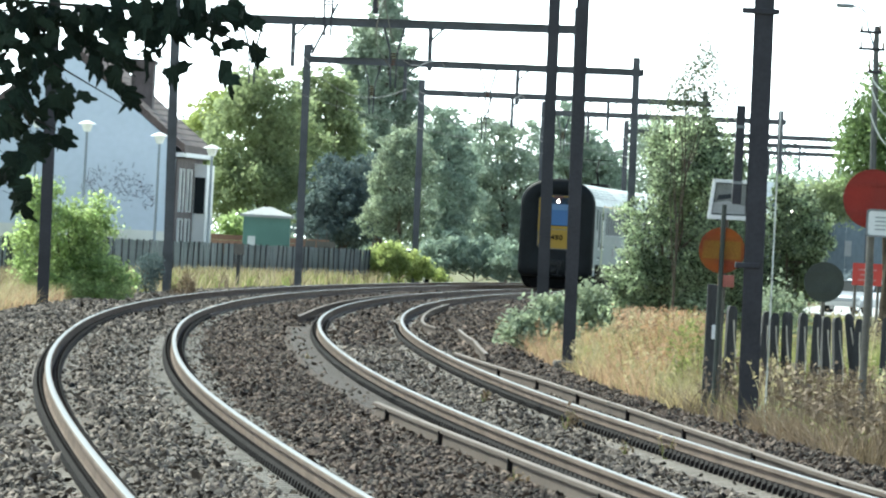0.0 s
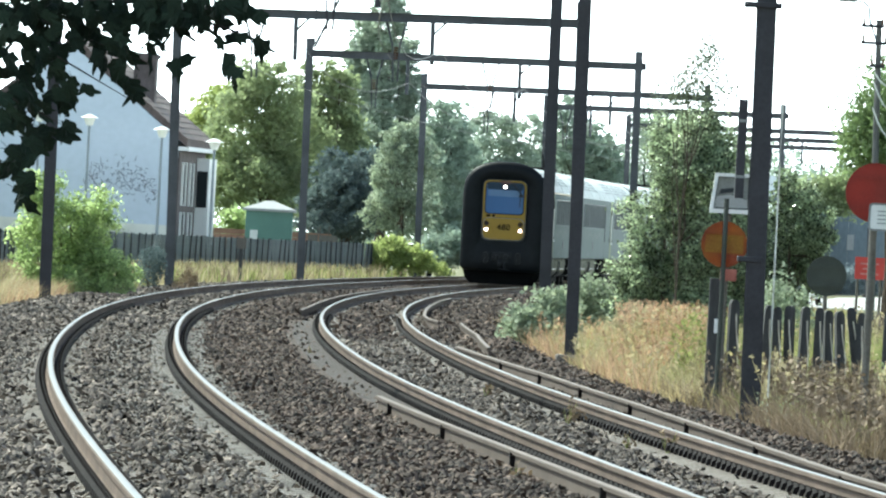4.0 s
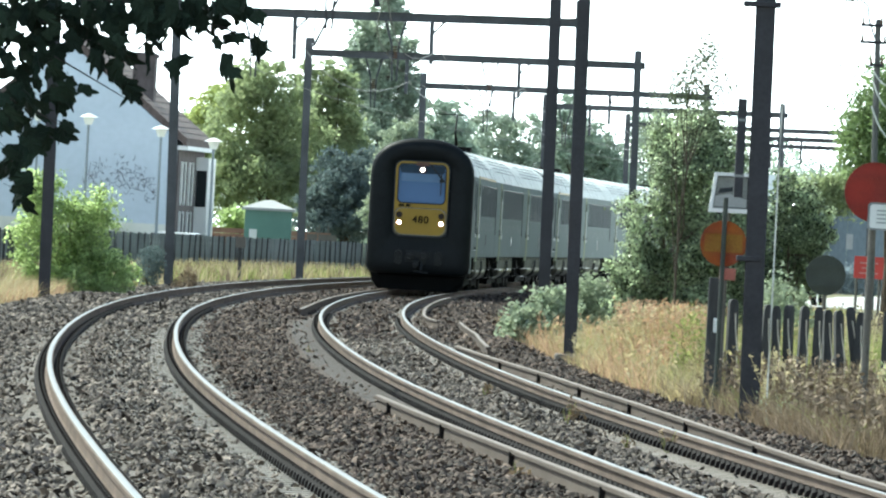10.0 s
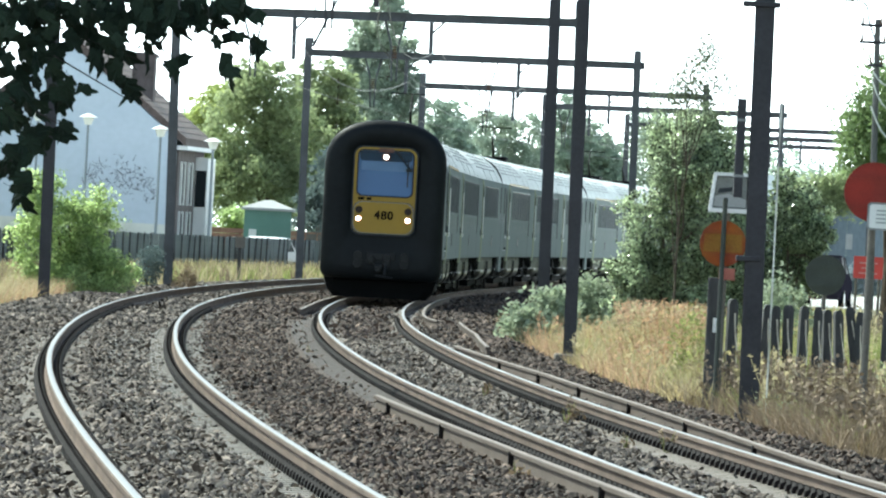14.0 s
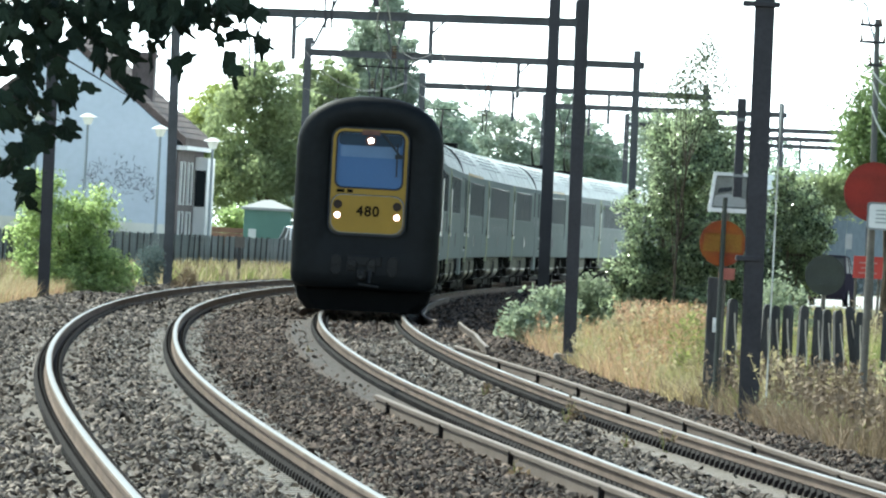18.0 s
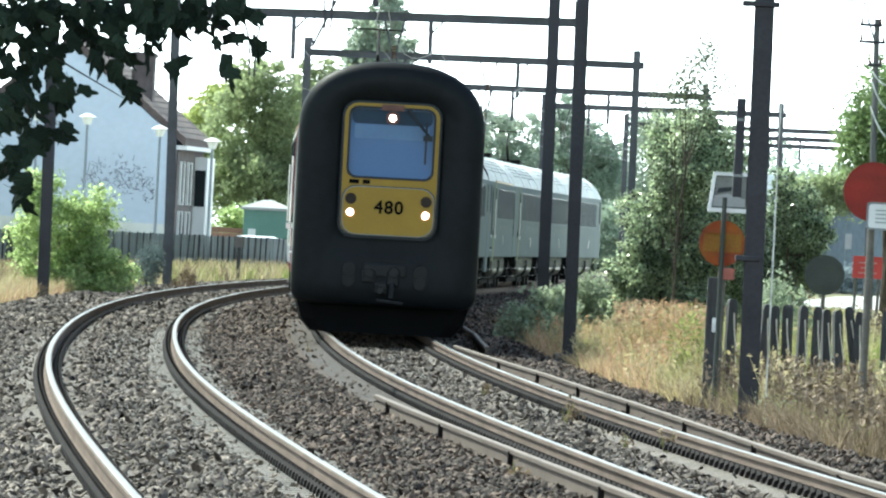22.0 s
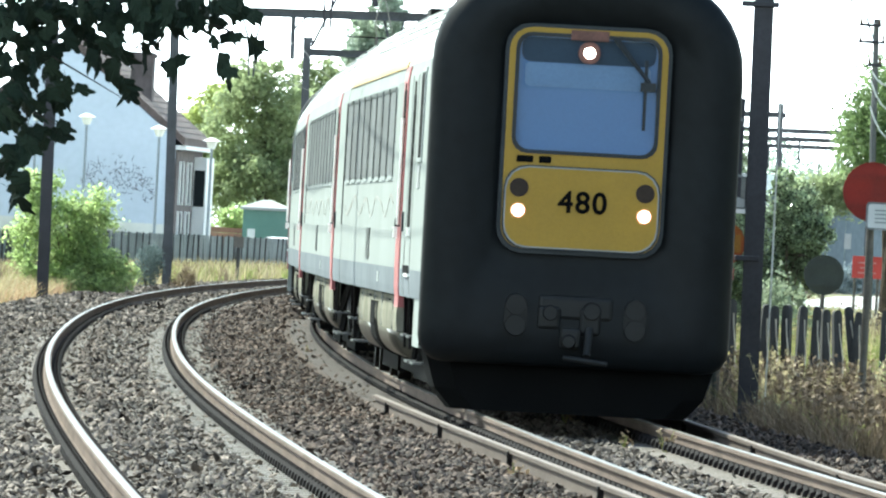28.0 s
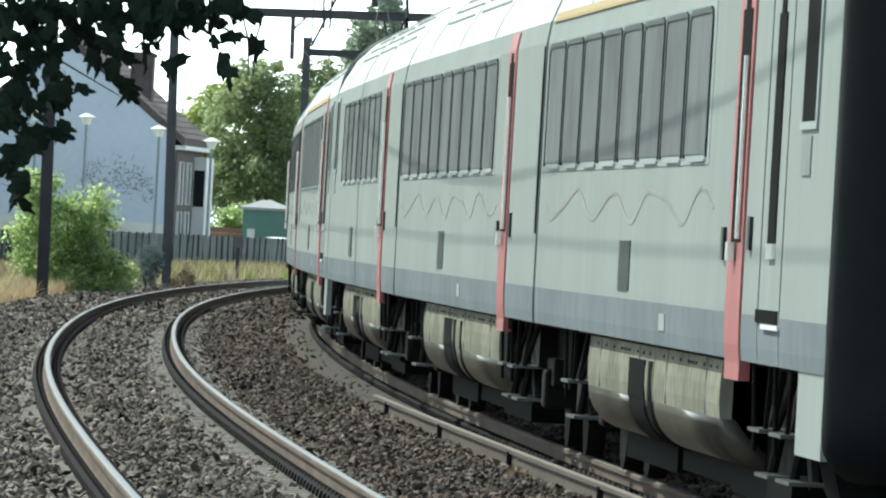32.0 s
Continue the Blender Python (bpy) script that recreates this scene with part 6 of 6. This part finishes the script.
def yard_lamp(x, y, h):
    t = empty("street_lamp", pose(x, y, G), "slim grey street lamp with a white cone head", "street lamp", "street lamps by the house")
    bm = bmesh.new()
    rod(bm, (0, 0, 0), (0, 0, h - 0.35), 0.06, 0.045, n=10)
    part("pole", bm, M_LAMPPOLE, t)
    bm = bmesh.new()
    rod(bm, (0, 0, h - 0.38), (0, 0, h - 0.1), 0.12, 0.22, n=14)
    part("lantern", bm, M_FROST, t, "frosted white lantern")
    bm = bmesh.new()
    rod(bm, (0, 0, h - 0.1), (0, 0, h + 0.04), 0.36, 0.06, n=16)
    part("cap", bm, M_WHITE, t, "white flat lamp cap")
    return t


for x, y, h in ((-13.26, 440, 5.65), (-10.57, 440, 5.35), (-8.62, 440, 5.0), (-15.1, 440, 5.7)):
    yard_lamp(x, y, h)


# ---- dark slatted fence on the outer side ----
def fence_run(points, height, pitch, label):
    run = empty("slat_fence", Matrix.Identity(4), label, "fence", "dark fences")
    bm = bmesh.new()
    box(bm, -0.013, 0.013, -pitch * 0.485, pitch * 0.485, 0, height)
    slat = bpy.data.meshes.new("slat")
    bm.to_mesh(slat)
    bm.free()
    slat.materials.append(M_FENCE)
    bm = bmesh.new()
    box(bm, -0.025, 0.025, -0.03, 0.03, -0.1, height + 0.04)
    postm = bpy.data.meshes.new("post")
    bm.to_mesh(postm)
    bm.free()
    postm.materials.append(M_POST)
    gg = random.Random(4)
    for (ax, ay), (bx, by) in zip(points[:-1], points[1:]):
        L = math.hypot(bx - ax, by - ay)
        a = math.degrees(math.atan2(by - ay, bx - ax)) - 90
        n = int(L / pitch)
        for k in range(n):
            f = (k + 0.5) / n
            ob = new("slat", slat)
            ob.parent = run
            ob.matrix_local = pose(ax + (bx - ax) * f, ay + (by - ay) * f, G + gg.uniform(-.02, .02), gg.gauss(0, 0.7), gg.gauss(0, 0.5), a + gg.gauss(0, 0.6))
            if k % 5 == 0:
                ob = new("post", postm)
                ob.parent = run
                ob.matrix_local = pose(ax + (bx - ax) * f + 0.05, ay + (by - ay) * f - 0.1, G, gg.gauss(0, 1.2), gg.gauss(0, 1.5), a)
    return run


for run in ([(-12.6, 318), (-10.95, 400)], [(-10.95, 400), (-7.4, 430)], [(-7.4, 430), (-2.75, 470)]):
    fence_run(run, 1.44, 0.31, "dark weathered vertical slat fence behind the grass")
post = empty("marker_post", pose(-6.42, 380, G), "dark wooden post with a pale square plate", "post")
bm = bmesh.new()
box(bm, -0.06, 0.06, -0.06, 0.06, 0, 1.35)
part("stake", bm, M_POST, post)
bm = bmesh.new()
box(bm, -0.16, 0.16, -0.09, -0.065, 1.18, 1.52)
part("plate", bm, M_CONCRETE, post, "weathered blank grey plate")

# ---- row of old pales on the inner side ----
pales = empty("pale_fence", Matrix.Identity(4), "row of black tarred wooden pales with rounded tops", "fence", "dark fences")
g = random.Random(15)
x = 3.28
k = 0
while x < 6.4:
    bm = bmesh.new()
    w, h = g.uniform(0.047, 0.057), 1.34 + g.uniform(-.04, .04)
    prof = [(-w, 0), (w, 0), (w, h - 0.06), (w * 0.75, h - 0.015), (w * 0.3, h), (-w * 0.3, h), (-w * 0.75, h - 0.015), (-w, h - 0.06)]
    loft(bm, [[(a, y, z) for a, z in prof] for y in (-0.05, 0.05)])
    p = part("pale", bm, M_POST, pales)
    # Thin bright rods paint the sun catching the pale's edge.
    bm = bmesh.new()
    pts = [(w * 0.25, h * 0.88), (w * 0.42, h * 0.76), (w * 1.0, h * 0.58), (w * 0.9, h * 0.36)]
    for (xa, za), (xb, zb) in zip(pts[:-1], pts[1:]):
        rod(bm, (xa, -0.056, za), (xb, -0.056, zb), 0.0105, n=5)
    part("split_edge", bm, M_SUNLIT_EDGE, p, "thin bright strip standing for a sunlit edge")
    lean = g.gauss(0, 2.2) if k not in (10, 11) else (2 if k == 10 else -8)
    p.matrix_local = pose(x, 140 + 0.6 * (x - 3.3) + g.uniform(-.05, .05), -0.40, g.gauss(0, 2), lean, g.gauss(0, 12))
    x += {2: 0.2, 10: 0.10, 11: 0.26}.get(k, g.choice((0.15, 0.16, 0.17, 0.155)))
    k += 1
bm = bmesh.new()
box(bm, 3.2, 6.5, 140.09, 140.13, -0.18, -0.10)
part("back_rail", bm, M_POST, pales)
bp = empty("gate_post", pose(3.20, 139.5, -0.4), "thick black wooden gate post with a white tag", "post")
bm = bmesh.new()
box(bm, -0.075, 0.075, -0.075, 0.075, 0, 1.62, 0.01)
part("timber", bm, M_POST, bp)
bm = bmesh.new()
box(bm, 0.0, 0.11, -0.1, -0.077, 0.98, 1.15, 0.01)
part("tag", bm, M_WHITE, bp, "small white tag")


# ---- signs ----
def disc_sign(x, y, z, r, zf, face, label, pole_r=0.035, pole_mat=None, rim=None, pole_y=-0.05):
    t = empty("round_sign", pose(x, y, -0.4), label, "road sign", "round signs")
    bm = bmesh.new()
    rod(bm, (0, pole_y, 0), (0, pole_y, zf + 0.4), pole_r, n=12)
    part("pole", bm, pole_mat or M_SIGNPOLE, t, "weathered steel sign pole")
    bm = bmesh.new()
    rod(bm, (0, 0, z + 0.4), (0, 0.012, z + 0.4), r, n=40)
    d = part("disc", bm, face, t)
    bm = bmesh.new()
    circ = [(r * math.cos(k * math.tau / 40), z + 0.4 + r * math.sin(k * math.tau / 40)) for k in range(40)]
    circ2 = [((r - 0.018) * math.cos(k * math.tau / 40), z + 0.4 + (r - 0.018) * math.sin(k * math.tau / 40)) for k in range(40)]
    frame_ring(bm, circ, circ2, -0.012, 0.016)
    part("rim", bm, rim or face, d)
    for q in (-0.5, 0.5):
        bm = bmesh.new()
        box(bm, -r * 0.85, r * 0.85, -0.03, -0.002, z + 0.4 + q * r - 0.02, z + 0.4 + q * r + 0.02)
        part("brace", bm, face, d)
    return t


s1 = disc_sign(4.30, 120, 2.21, 0.30, 2.42, M_SIGN_RED, "round red sign seen from behind on a steel pole", 0.038, pole_y=0.06)
bm = bmesh.new()
plate(bm, rounded(-0.05, 0.20, 2.24, 2.50, 0.03), -0.14, -0.11)
p = part("small_plate", bm, M_WHITE, s1, "small white plate with a grey border")
bm = bmesh.new()
frame_ring(bm, rounded(-0.06, 0.21, 2.23, 2.51, 0.04), rounded(-0.04, 0.19, 2.25, 2.49, 0.03), -0.15, -0.10)
part("border", bm, M_GREY_STEEL, p)
for k in range(4):
    bm = bmesh.new()
    box(bm, 0.03, 0.17, -0.146, -0.141, 2.30 + k * 0.04, 2.315 + k * 0.04)
    part("text_bar", bm, M_MULLION, p)
s2 = disc_sign(3.235, 138, 1.62, 0.268, 2.15, M_SIGN_ORANGE, "round orange sign on a pole beside the gate post", 0.028, M_SIGN_BACK)
bm = bmesh.new()
loft(bm, [[(math.copysign(math.sqrt(0.245 ** 2 - z * z), q), y, 2.02 + z) for q, z in ((-1, -0.1), (1, -0.1), (1, 0.11), (-1, 0.11))] for y in (-0.006, -0.001)])
part("faded_band", bm, M_SIGN_AMBER, s2, "amber band across the disc")
bm = bmesh.new()
box(bm, -0.03, 0.16, -0.02, 0.0, 1.60, 1.74, 0.01)
part("under_plate", bm, M_SIGN_PINK, s2, "faded pink plate under the disc")
disc_sign(5.14, 160, 1.28, 0.27, 1.2, M_SIGN_BACK, "dark grey back of a round sign on a pole", 0.03, pole_y=0.06)
# boxed mirror on the orange sign's neighbour pole
mb = empty("traffic_mirror", pose(3.22, 138.4, -0.4), "white framed box with a grey glass panel on a pole", "mirror")
bm = bmesh.new()
rod(bm, (0.06, 0.08, 0), (0.06, 0.08, 2.5), 0.03, n=10)
part("pole", bm, M_SIGNPOLE, mb)
bm = bmesh.new()
frame_ring(bm, [(-0.17, 2.38), (0.31, 2.38), (0.31, 2.845), (-0.12, 2.845)], [(-0.125, 2.43), (0.275, 2.43), (0.275, 2.805), (-0.085, 2.805)], -0.05, 0.10)
part("frame", bm, M_WHITE, mb, "white moulded frame")
bm = bmesh.new()
loft(bm, [[(-0.125, y, 2.43), (0.275, y, 2.43), (0.275, y, 2.805), (-0.085, y, 2.805)] for y in (0.0, 0.03)])
part("panel", bm, M_MIRRORPANEL, mb, "dull grey glass panel")
bm = bmesh.new()
box(bm, 0.11, 0.20, -0.03, 0.0, 2.63, 2.69, 0.01)
part("bright_fitting", bm, M_WHITE, mb)
# Pale and dark plates paint a reflection onto the mirror glass.
bm = bmesh.new()
loft(bm, [[(-0.115, y, 2.45), (0.265, y, 2.45), (0.265, y, 2.54), (0.06, y, 2.60), (-0.10, y, 2.57)] for y in (-0.008, -0.002)])
part("lower_pane", bm, M_PALE_ROOF, mb)
bm = bmesh.new()
frame_ring(bm, [(-0.128, 2.427), (0.278, 2.427), (0.278, 2.808), (-0.088, 2.808)], [(-0.116, 2.44), (0.265, 2.44), (0.265, 2.795), (-0.078, 2.795)], -0.012, 0.0)
part("inner_seal", bm, M_TRIM, mb, "dark seal round the glass")
bm = bmesh.new()
loft(bm, [[(-0.07, y, 2.60), (0.10, y, 2.63), (0.10, y, 2.68), (-0.05, y, 2.66)] for y in (-0.009, -0.003)])
part("dark_patch", bm, M_TRIM, mb, "dark area of a painted reflection on the glass")
board = empty("red_notice_board", pose(8.98, 260, G), "red notice board with faded white lettering bars", "notice board")
bm = bmesh.new()
box(bm, -0.02, 0.62, -0.01, 0.02, 1.50, 1.98)
part("panel", bm, M_NOTICE, board)
for k in range(3):
    bm = bmesh.new()
    box(bm, 0.10 + 0.05 * (k % 2), 0.50 - 0.06 * (k % 2), -0.016, -0.011, 1.60 + k * 0.11, 1.635 + k * 0.11)
    part("text_bar", bm, M_NOTICE_TEXT, board)
for x in (0.05, 0.55):
    bm = bmesh.new()
    rod(bm, (x, 0.05, 0), (x, 0.05, 1.9), 0.03)
    part("leg", bm, M_SIGNPOLE, board)

# pale cable hanging down beside the near mast, and bolts on it
nm = along(129, 6.67)
cab = empty("hanging_cable", Matrix.Translation((nm.x + 0.24, nm.y - 0.1, -0.42)), "pale cable hanging beside the mast", "cable")
bm = bmesh.new()
pts = [Vector((0.03 + 0.004 * math.sin(k), 0, 8.2 * k / 12)) for k in range(13)]
tube(bm, pts, 0.011)
part("sheath", bm, M_PALE_WIRE, cab)
eb = empty("equipment_box", Matrix.Translation((nm.x - 0.155, nm.y, 0)), "narrow dark equipment box clamped to the mast", "equipment box")
bm = bmesh.new()
box(bm, -0.045, 0.05, -0.09, 0.09, 2.12, 3.18, 0.008)
part("case", bm, M_MAST, eb)
for z in (2.35, 2.95):
    bm = bmesh.new()
    box(bm, -0.05, 0.06, -0.095, 0.095, z - 0.015, z + 0.015)
    part("clamp", bm, M_GREY_STEEL, eb, "worn steel clamp")
mb2 = empty("cable_joint_box", Matrix.Translation((nm.x + 0.02, nm.y - 0.16, -0.42)), "small dark joint box at the mast foot", "joint box")
bm = bmesh.new()
box(bm, -0.08, 0.08, -0.05, 0.05, 0, 0.24, 0.015)
part("case", bm, M_MAST, mb2)
bandring = empty("mast_band", Matrix.Translation((nm.x, nm.y, 0)), "steel bands clamped round the mast", "clamp")
for z, w in ((1.47, 0.13), (4.20, 0.20)):
    bm = bmesh.new()
    box(bm, -w, w, -0.14, 0.14, z - 0.03, z + 0.03, 0.01)
    part("band", bm, M_MAST, bandring)

# ---- cable pole ----
cp = empty("cable_pole", pose(8.66, 240, G), "grey wooden cable pole with cross arms and insulators", "utility pole")
bm = bmesh.new()
rod(bm, (0, 0, 0), (-0.17, 0, 6.75), 0.075, 0.058, n=12)
part("pole", bm, M_POLEWOOD, cp)
for z, a, b in ((6.62, -0.52, -0.06), (6.28, -0.52, 0.02), (5.82, -0.32, -0.02)):
    bm = bmesh.new()
    box(bm, a, b, -0.1, -0.06, z - 0.03, z + 0.03)
    arm = part("cross_arm", bm, M_MAST, cp)
    for x in (a + 0.05, b - 0.04):
        bm = bmesh.new()
        rod(bm, (x, -0.08, z + 0.03), (x, -0.08, z + 0.16), 0.028, 0.02, n=8)
        part("insulator", bm, M_INSULATOR, arm)
for z0, z1, sag in ((5.5, 4.9, 0.7), (5.0, 4.0, 0.6), (5.7, 5.3, 0.5)):
    bm = bmesh.new()
    pts = [Vector((-0.22 + 0.9 * t, -0.12, z0 + (z1 + 0.9 - z0) * t - sag * 4 * t * (1 - t))) for t in np.linspace(0, 1, 9)]
    tube(bm, pts, 0.02)
    part("cable", bm, M_PALE_WIRE, cp, "pale drooping cable")
bm = bmesh.new()
rod(bm, (-0.16, 0, 6.2), (-0.36, 0, 6.75), 0.022, n=8)
for a, b in (((-0.36, 6.75), (-0.39, 7.0)), ((-0.39, 7.0), (-0.51, 7.1)), ((-0.51, 7.1), (-0.66, 7.12))):
    rod(bm, (a[0], 0, a[1]), (b[0], 0, b[1]), 0.02, n=8)
part("lamp_arm", bm, M_LAMPPOLE, cp)
bm = bmesh.new()
box(bm, -1.01, -0.64, -0.08, 0.08, 7.08, 7.17, 0.03)
part("lamp_head", bm, M_GREY_STEEL, cp, "grey street lamp head")

# ---- made-up barn in place of shaded woods beyond the road ----
barn = empty("barn", pose(22.0, 622, G), "made-up blue-grey barn standing for shaded woods", "barn")
for k in range(11):
    bm = bmesh.new()
    box(bm, -5.0 + k * 1.0, -4.02 + k * 1.0, 0, 0.2, 0, 4.9)
    part("cladding_panel", bm, M_BARN, barn)
bm = bmesh.new()
loft(bm, [[(x, y, z) for y, z in ((-0.4, 4.85), (6, 6.0), (12.4, 4.85), (12.4, 4.7), (6, 5.8), (-0.4, 4.7))] for x in (-5.4, 6.4)])
part("roof", bm, M_BARN, barn, "low grey-blue pitched roof")
bm = bmesh.new()
box(bm, -1.05, -0.7, -0.05, 0.0, 2.3, 3.1)
part("window", bm, M_PALE_ROOF, barn, "small pale window")
for x in (-5.0, 5.8):
    bm = bmesh.new()
    box(bm, x, x + 0.2, 0.22, 12, 0, 4.65)
    part("end_wall", bm, M_BARN, barn)

# ---- roads and cars ----
bm = bmesh.new()
loft(bm, [[(x, y, z) for x, y in ((12.6, 446), (70, 446), (70, 640), (26, 640), (18.6, 560))] for z in (-0.5, -0.408)])
tagged(ob_of("road", bm, M_ROAD), "pale sunlit asphalt road at the crossing", "road", kind="structure")
bm = bmesh.new()
box(bm, -60, -2.2, 439, 449, -0.5, -0.408)
tagged(ob_of("road", bm, M_ROAD), "side road behind the slat fence", "road", kind="structure")


def road_car(paint, label, tall=1.45, name="passenger_car"):
    """A small car along its own y axis, its front towards -y."""
    c = empty(name, pose(0, 0, 0), label, "car", "cars on the roads")
    hw = 0.84
    k = tall / 1.45
    low = [(-2.05, 0.45, 0.66), (-1.95, 0.28, 0.74), (-0.9, 0.26, 0.95), (1.5, 0.26, 0.98), (1.95, 0.30, 0.95), (2.05, 0.45, 0.80)]
    bm = bmesh.new()
    loft(bm, [[(-hw * w, y, z0), (hw * w, y, z0), (hw, y, (z0 + z1) / 2), (hw * 0.95, y, z1 * k), (-hw * 0.95, y, z1 * k), (-hw, y, (z0 + z1) / 2)] for (y, z0, z1), w in zip(low, (0.8, 0.92, 0.95, 0.95, 0.92, 0.85))])
    part("body", bm, paint, c)
    bm = bmesh.new()
    cabin = [(-0.85, 0.93, 0.80), (-0.15, 1.42, 0.66), (1.2, 1.45, 0.66), (1.85, 0.96, 0.78)]
    loft(bm, [[(-0.80, y, 0.90 * k), (0.80, y, 0.90 * k), (w, y, z * k), (-w, y, z * k)] for y, z, w in cabin])
    part("glasshouse", bm, M_CARGLASS, c, "dark tinted car windows")
    bm = bmesh.new()
    loft(bm, [[(-0.66, y, z * k), (0.66, y, z * k), (0.62, y, (z + 0.04) * k), (-0.62, y, (z + 0.04) * k)] for y, z in ((-0.18, 1.41), (0.4, 1.45), (1.22, 1.44))])
    part("roof", bm, paint, c)
    for x in (-0.70, 0.70):
        for ya, za, yb, zb in ((-0.85, 0.93, -0.15, 1.43), (1.85, 0.95, 1.2, 1.45), (0.35, 0.93, 0.35, 1.44)):
            bm = bmesh.new()
            rod(bm, (x * 1.13, ya, za * k), (x * 0.94, yb, zb * k), 0.035, n=6)
            part("pillar", bm, paint, c)
    for x in (-0.78, 0.78):
        for y in (-1.28, 1.3):
            bm = bmesh.new()
            rod(bm, (x - 0.1, y, 0.31), (x + 0.1, y, 0.31), 0.31, n=20)
            w = part("wheel", bm, M_RUBBER, c)
            bm = bmesh.new()
            rod(bm, (x - 0.11, y, 0.31), (x + 0.11, y, 0.31), 0.19, n=14)
            part("rim", bm, M_SILVER, w)
        bm = bmesh.new()
        box(bm, *sorted((x * 0.7, x * 1.02)), 1.96, 2.04, 0.62, 0.82)
        part("tail_light", bm, M_SIGN_RED, c, "red tail light")
        bm = bmesh.new()
        box(bm, *sorted((x * 0.6, x * 0.98)), -2.03, -1.93, 0.55, 0.68)
        part("headlight", bm, M_FROST, c, "clear headlight")
    return c


silver_car = road_car(M_CARSILVER, "silver car with teal tinted windows on the road", 1.3)
dark_car = road_car(M_CARDARK, "tall dark car waiting at the crossing", 1.9)
white_car = road_car(M_CARWHITE, "white car creeping along behind the fence")
pale_car = road_car(M_CARSILVER, "pale silver car passing behind the fence")
bm = bmesh.new()
loft(bm, [[(x, y, z) for x, z in ((-10.2, -0.5), (-4.9, -0.5), (-4.9, 0.03), (-8.9, 0.03), (-9.9, -0.41), (-10.2, -0.43))] for y in (449.3, 454.7)])
tagged(ob_of("road", bm, M_ROAD), "sloping ramp up to the level crossing", "road", kind="structure")


def motions():
    ts = [q * 0.5 for q in range(65)]
    for k, car in enumerate(CARS):
        walk(car, [(t, car_pose(float(np.interp(t, [a for a, b in FRONT_AT], [b for a, b in FRONT_AT])) + k * CAR_LEN)) for t in ts])

    # silver car drives off towards the crossing; the dark one comes back and waits
    walk(silver_car, [(t, pose(x, 462, -0.408, 0, 0, rz)) for t, x, rz in ((0, 16.3, -25), (0.5, 15.95, -23), (1, 15.1, -20), (2, 14.45, -14), (3, 14.0, -13), (4, 13.6, -12), (6, 12.6, -12), (9, 11.8, -12), (32, 11.8, -12))])
    walk(dark_car, [(t, pose(x, 456, -0.408, 0, 0, 172)) for t, x in ((0, 11.9), (6, 12.2), (7, 12.6), (9, 13.2), (11, 14.1), (13, 14.62), (17, 14.75), (19, 15.1), (20, 15.5), (20.5, 15.75), (21, 16.3), (21.5, 17.2), (22, 18.4), (24, 25.0), (32, 40.0))])
    walk(white_car, [(t, pose(x, y, -0.408, 0, 0, -12)) for t, x, y in ((0, -14.2, 444), (5, -13.2, 444), (6, -12.5, 444), (8, -11.1, 444), (10, -9.97, 444), (12, -8.33, 444), (14, -6.6, 444), (14.5, -6.3, 445), (17, -4.9, 458),
                                                                    (19, -3.6, 467), (32, -3.5, 468))])
    walk(pale_car, [(t, pose(x, y, z, 0, 0, 10)) for t, x, y, z in ((0, -1.6, 545, -0.42), (14, -1.6, 545, -0.42), (16, -3.0, 500, -0.42), (17.5, -4.3, 460, -0.2), (18, -5.1, 452, 0.03), (19, -5.7, 452, 0.03), (19.5, -6.75, 452, 0.03),
                                                                (20, -8.05, 452, 0.03), (20.3, -8.85, 452, 0.03), (20.6, -10.3, 451, -0.40), (21, -10.6, 446.5, -0.408), (21.5, -7.5, 446.5, -0.408), (22, -6.8, 446.5, -0.408),
                                                                (23, -6.0, 446.5, -0.408), (24, -5.7, 446.5, -0.408), (32, -5.7, 446.5, -0.408))])
    # the overhanging branch stirs in the wind
    walk(branch, [(t, pose(-1.9 + dx, 30, G + dz)) for t, dx, dz in ((0, 0, 0), (4, 0.003, 0.002), (9, 0, 0), (13, -0.002, 0.001), (17, 0.006, 0.004), (19, 0.009, 0.006), (21, 0.002, 0.001), (23, 0.001, -0.004), (26, -0.003, 0), (28, -0.004, 0), (32, -0.003, 0.001))])


motions()
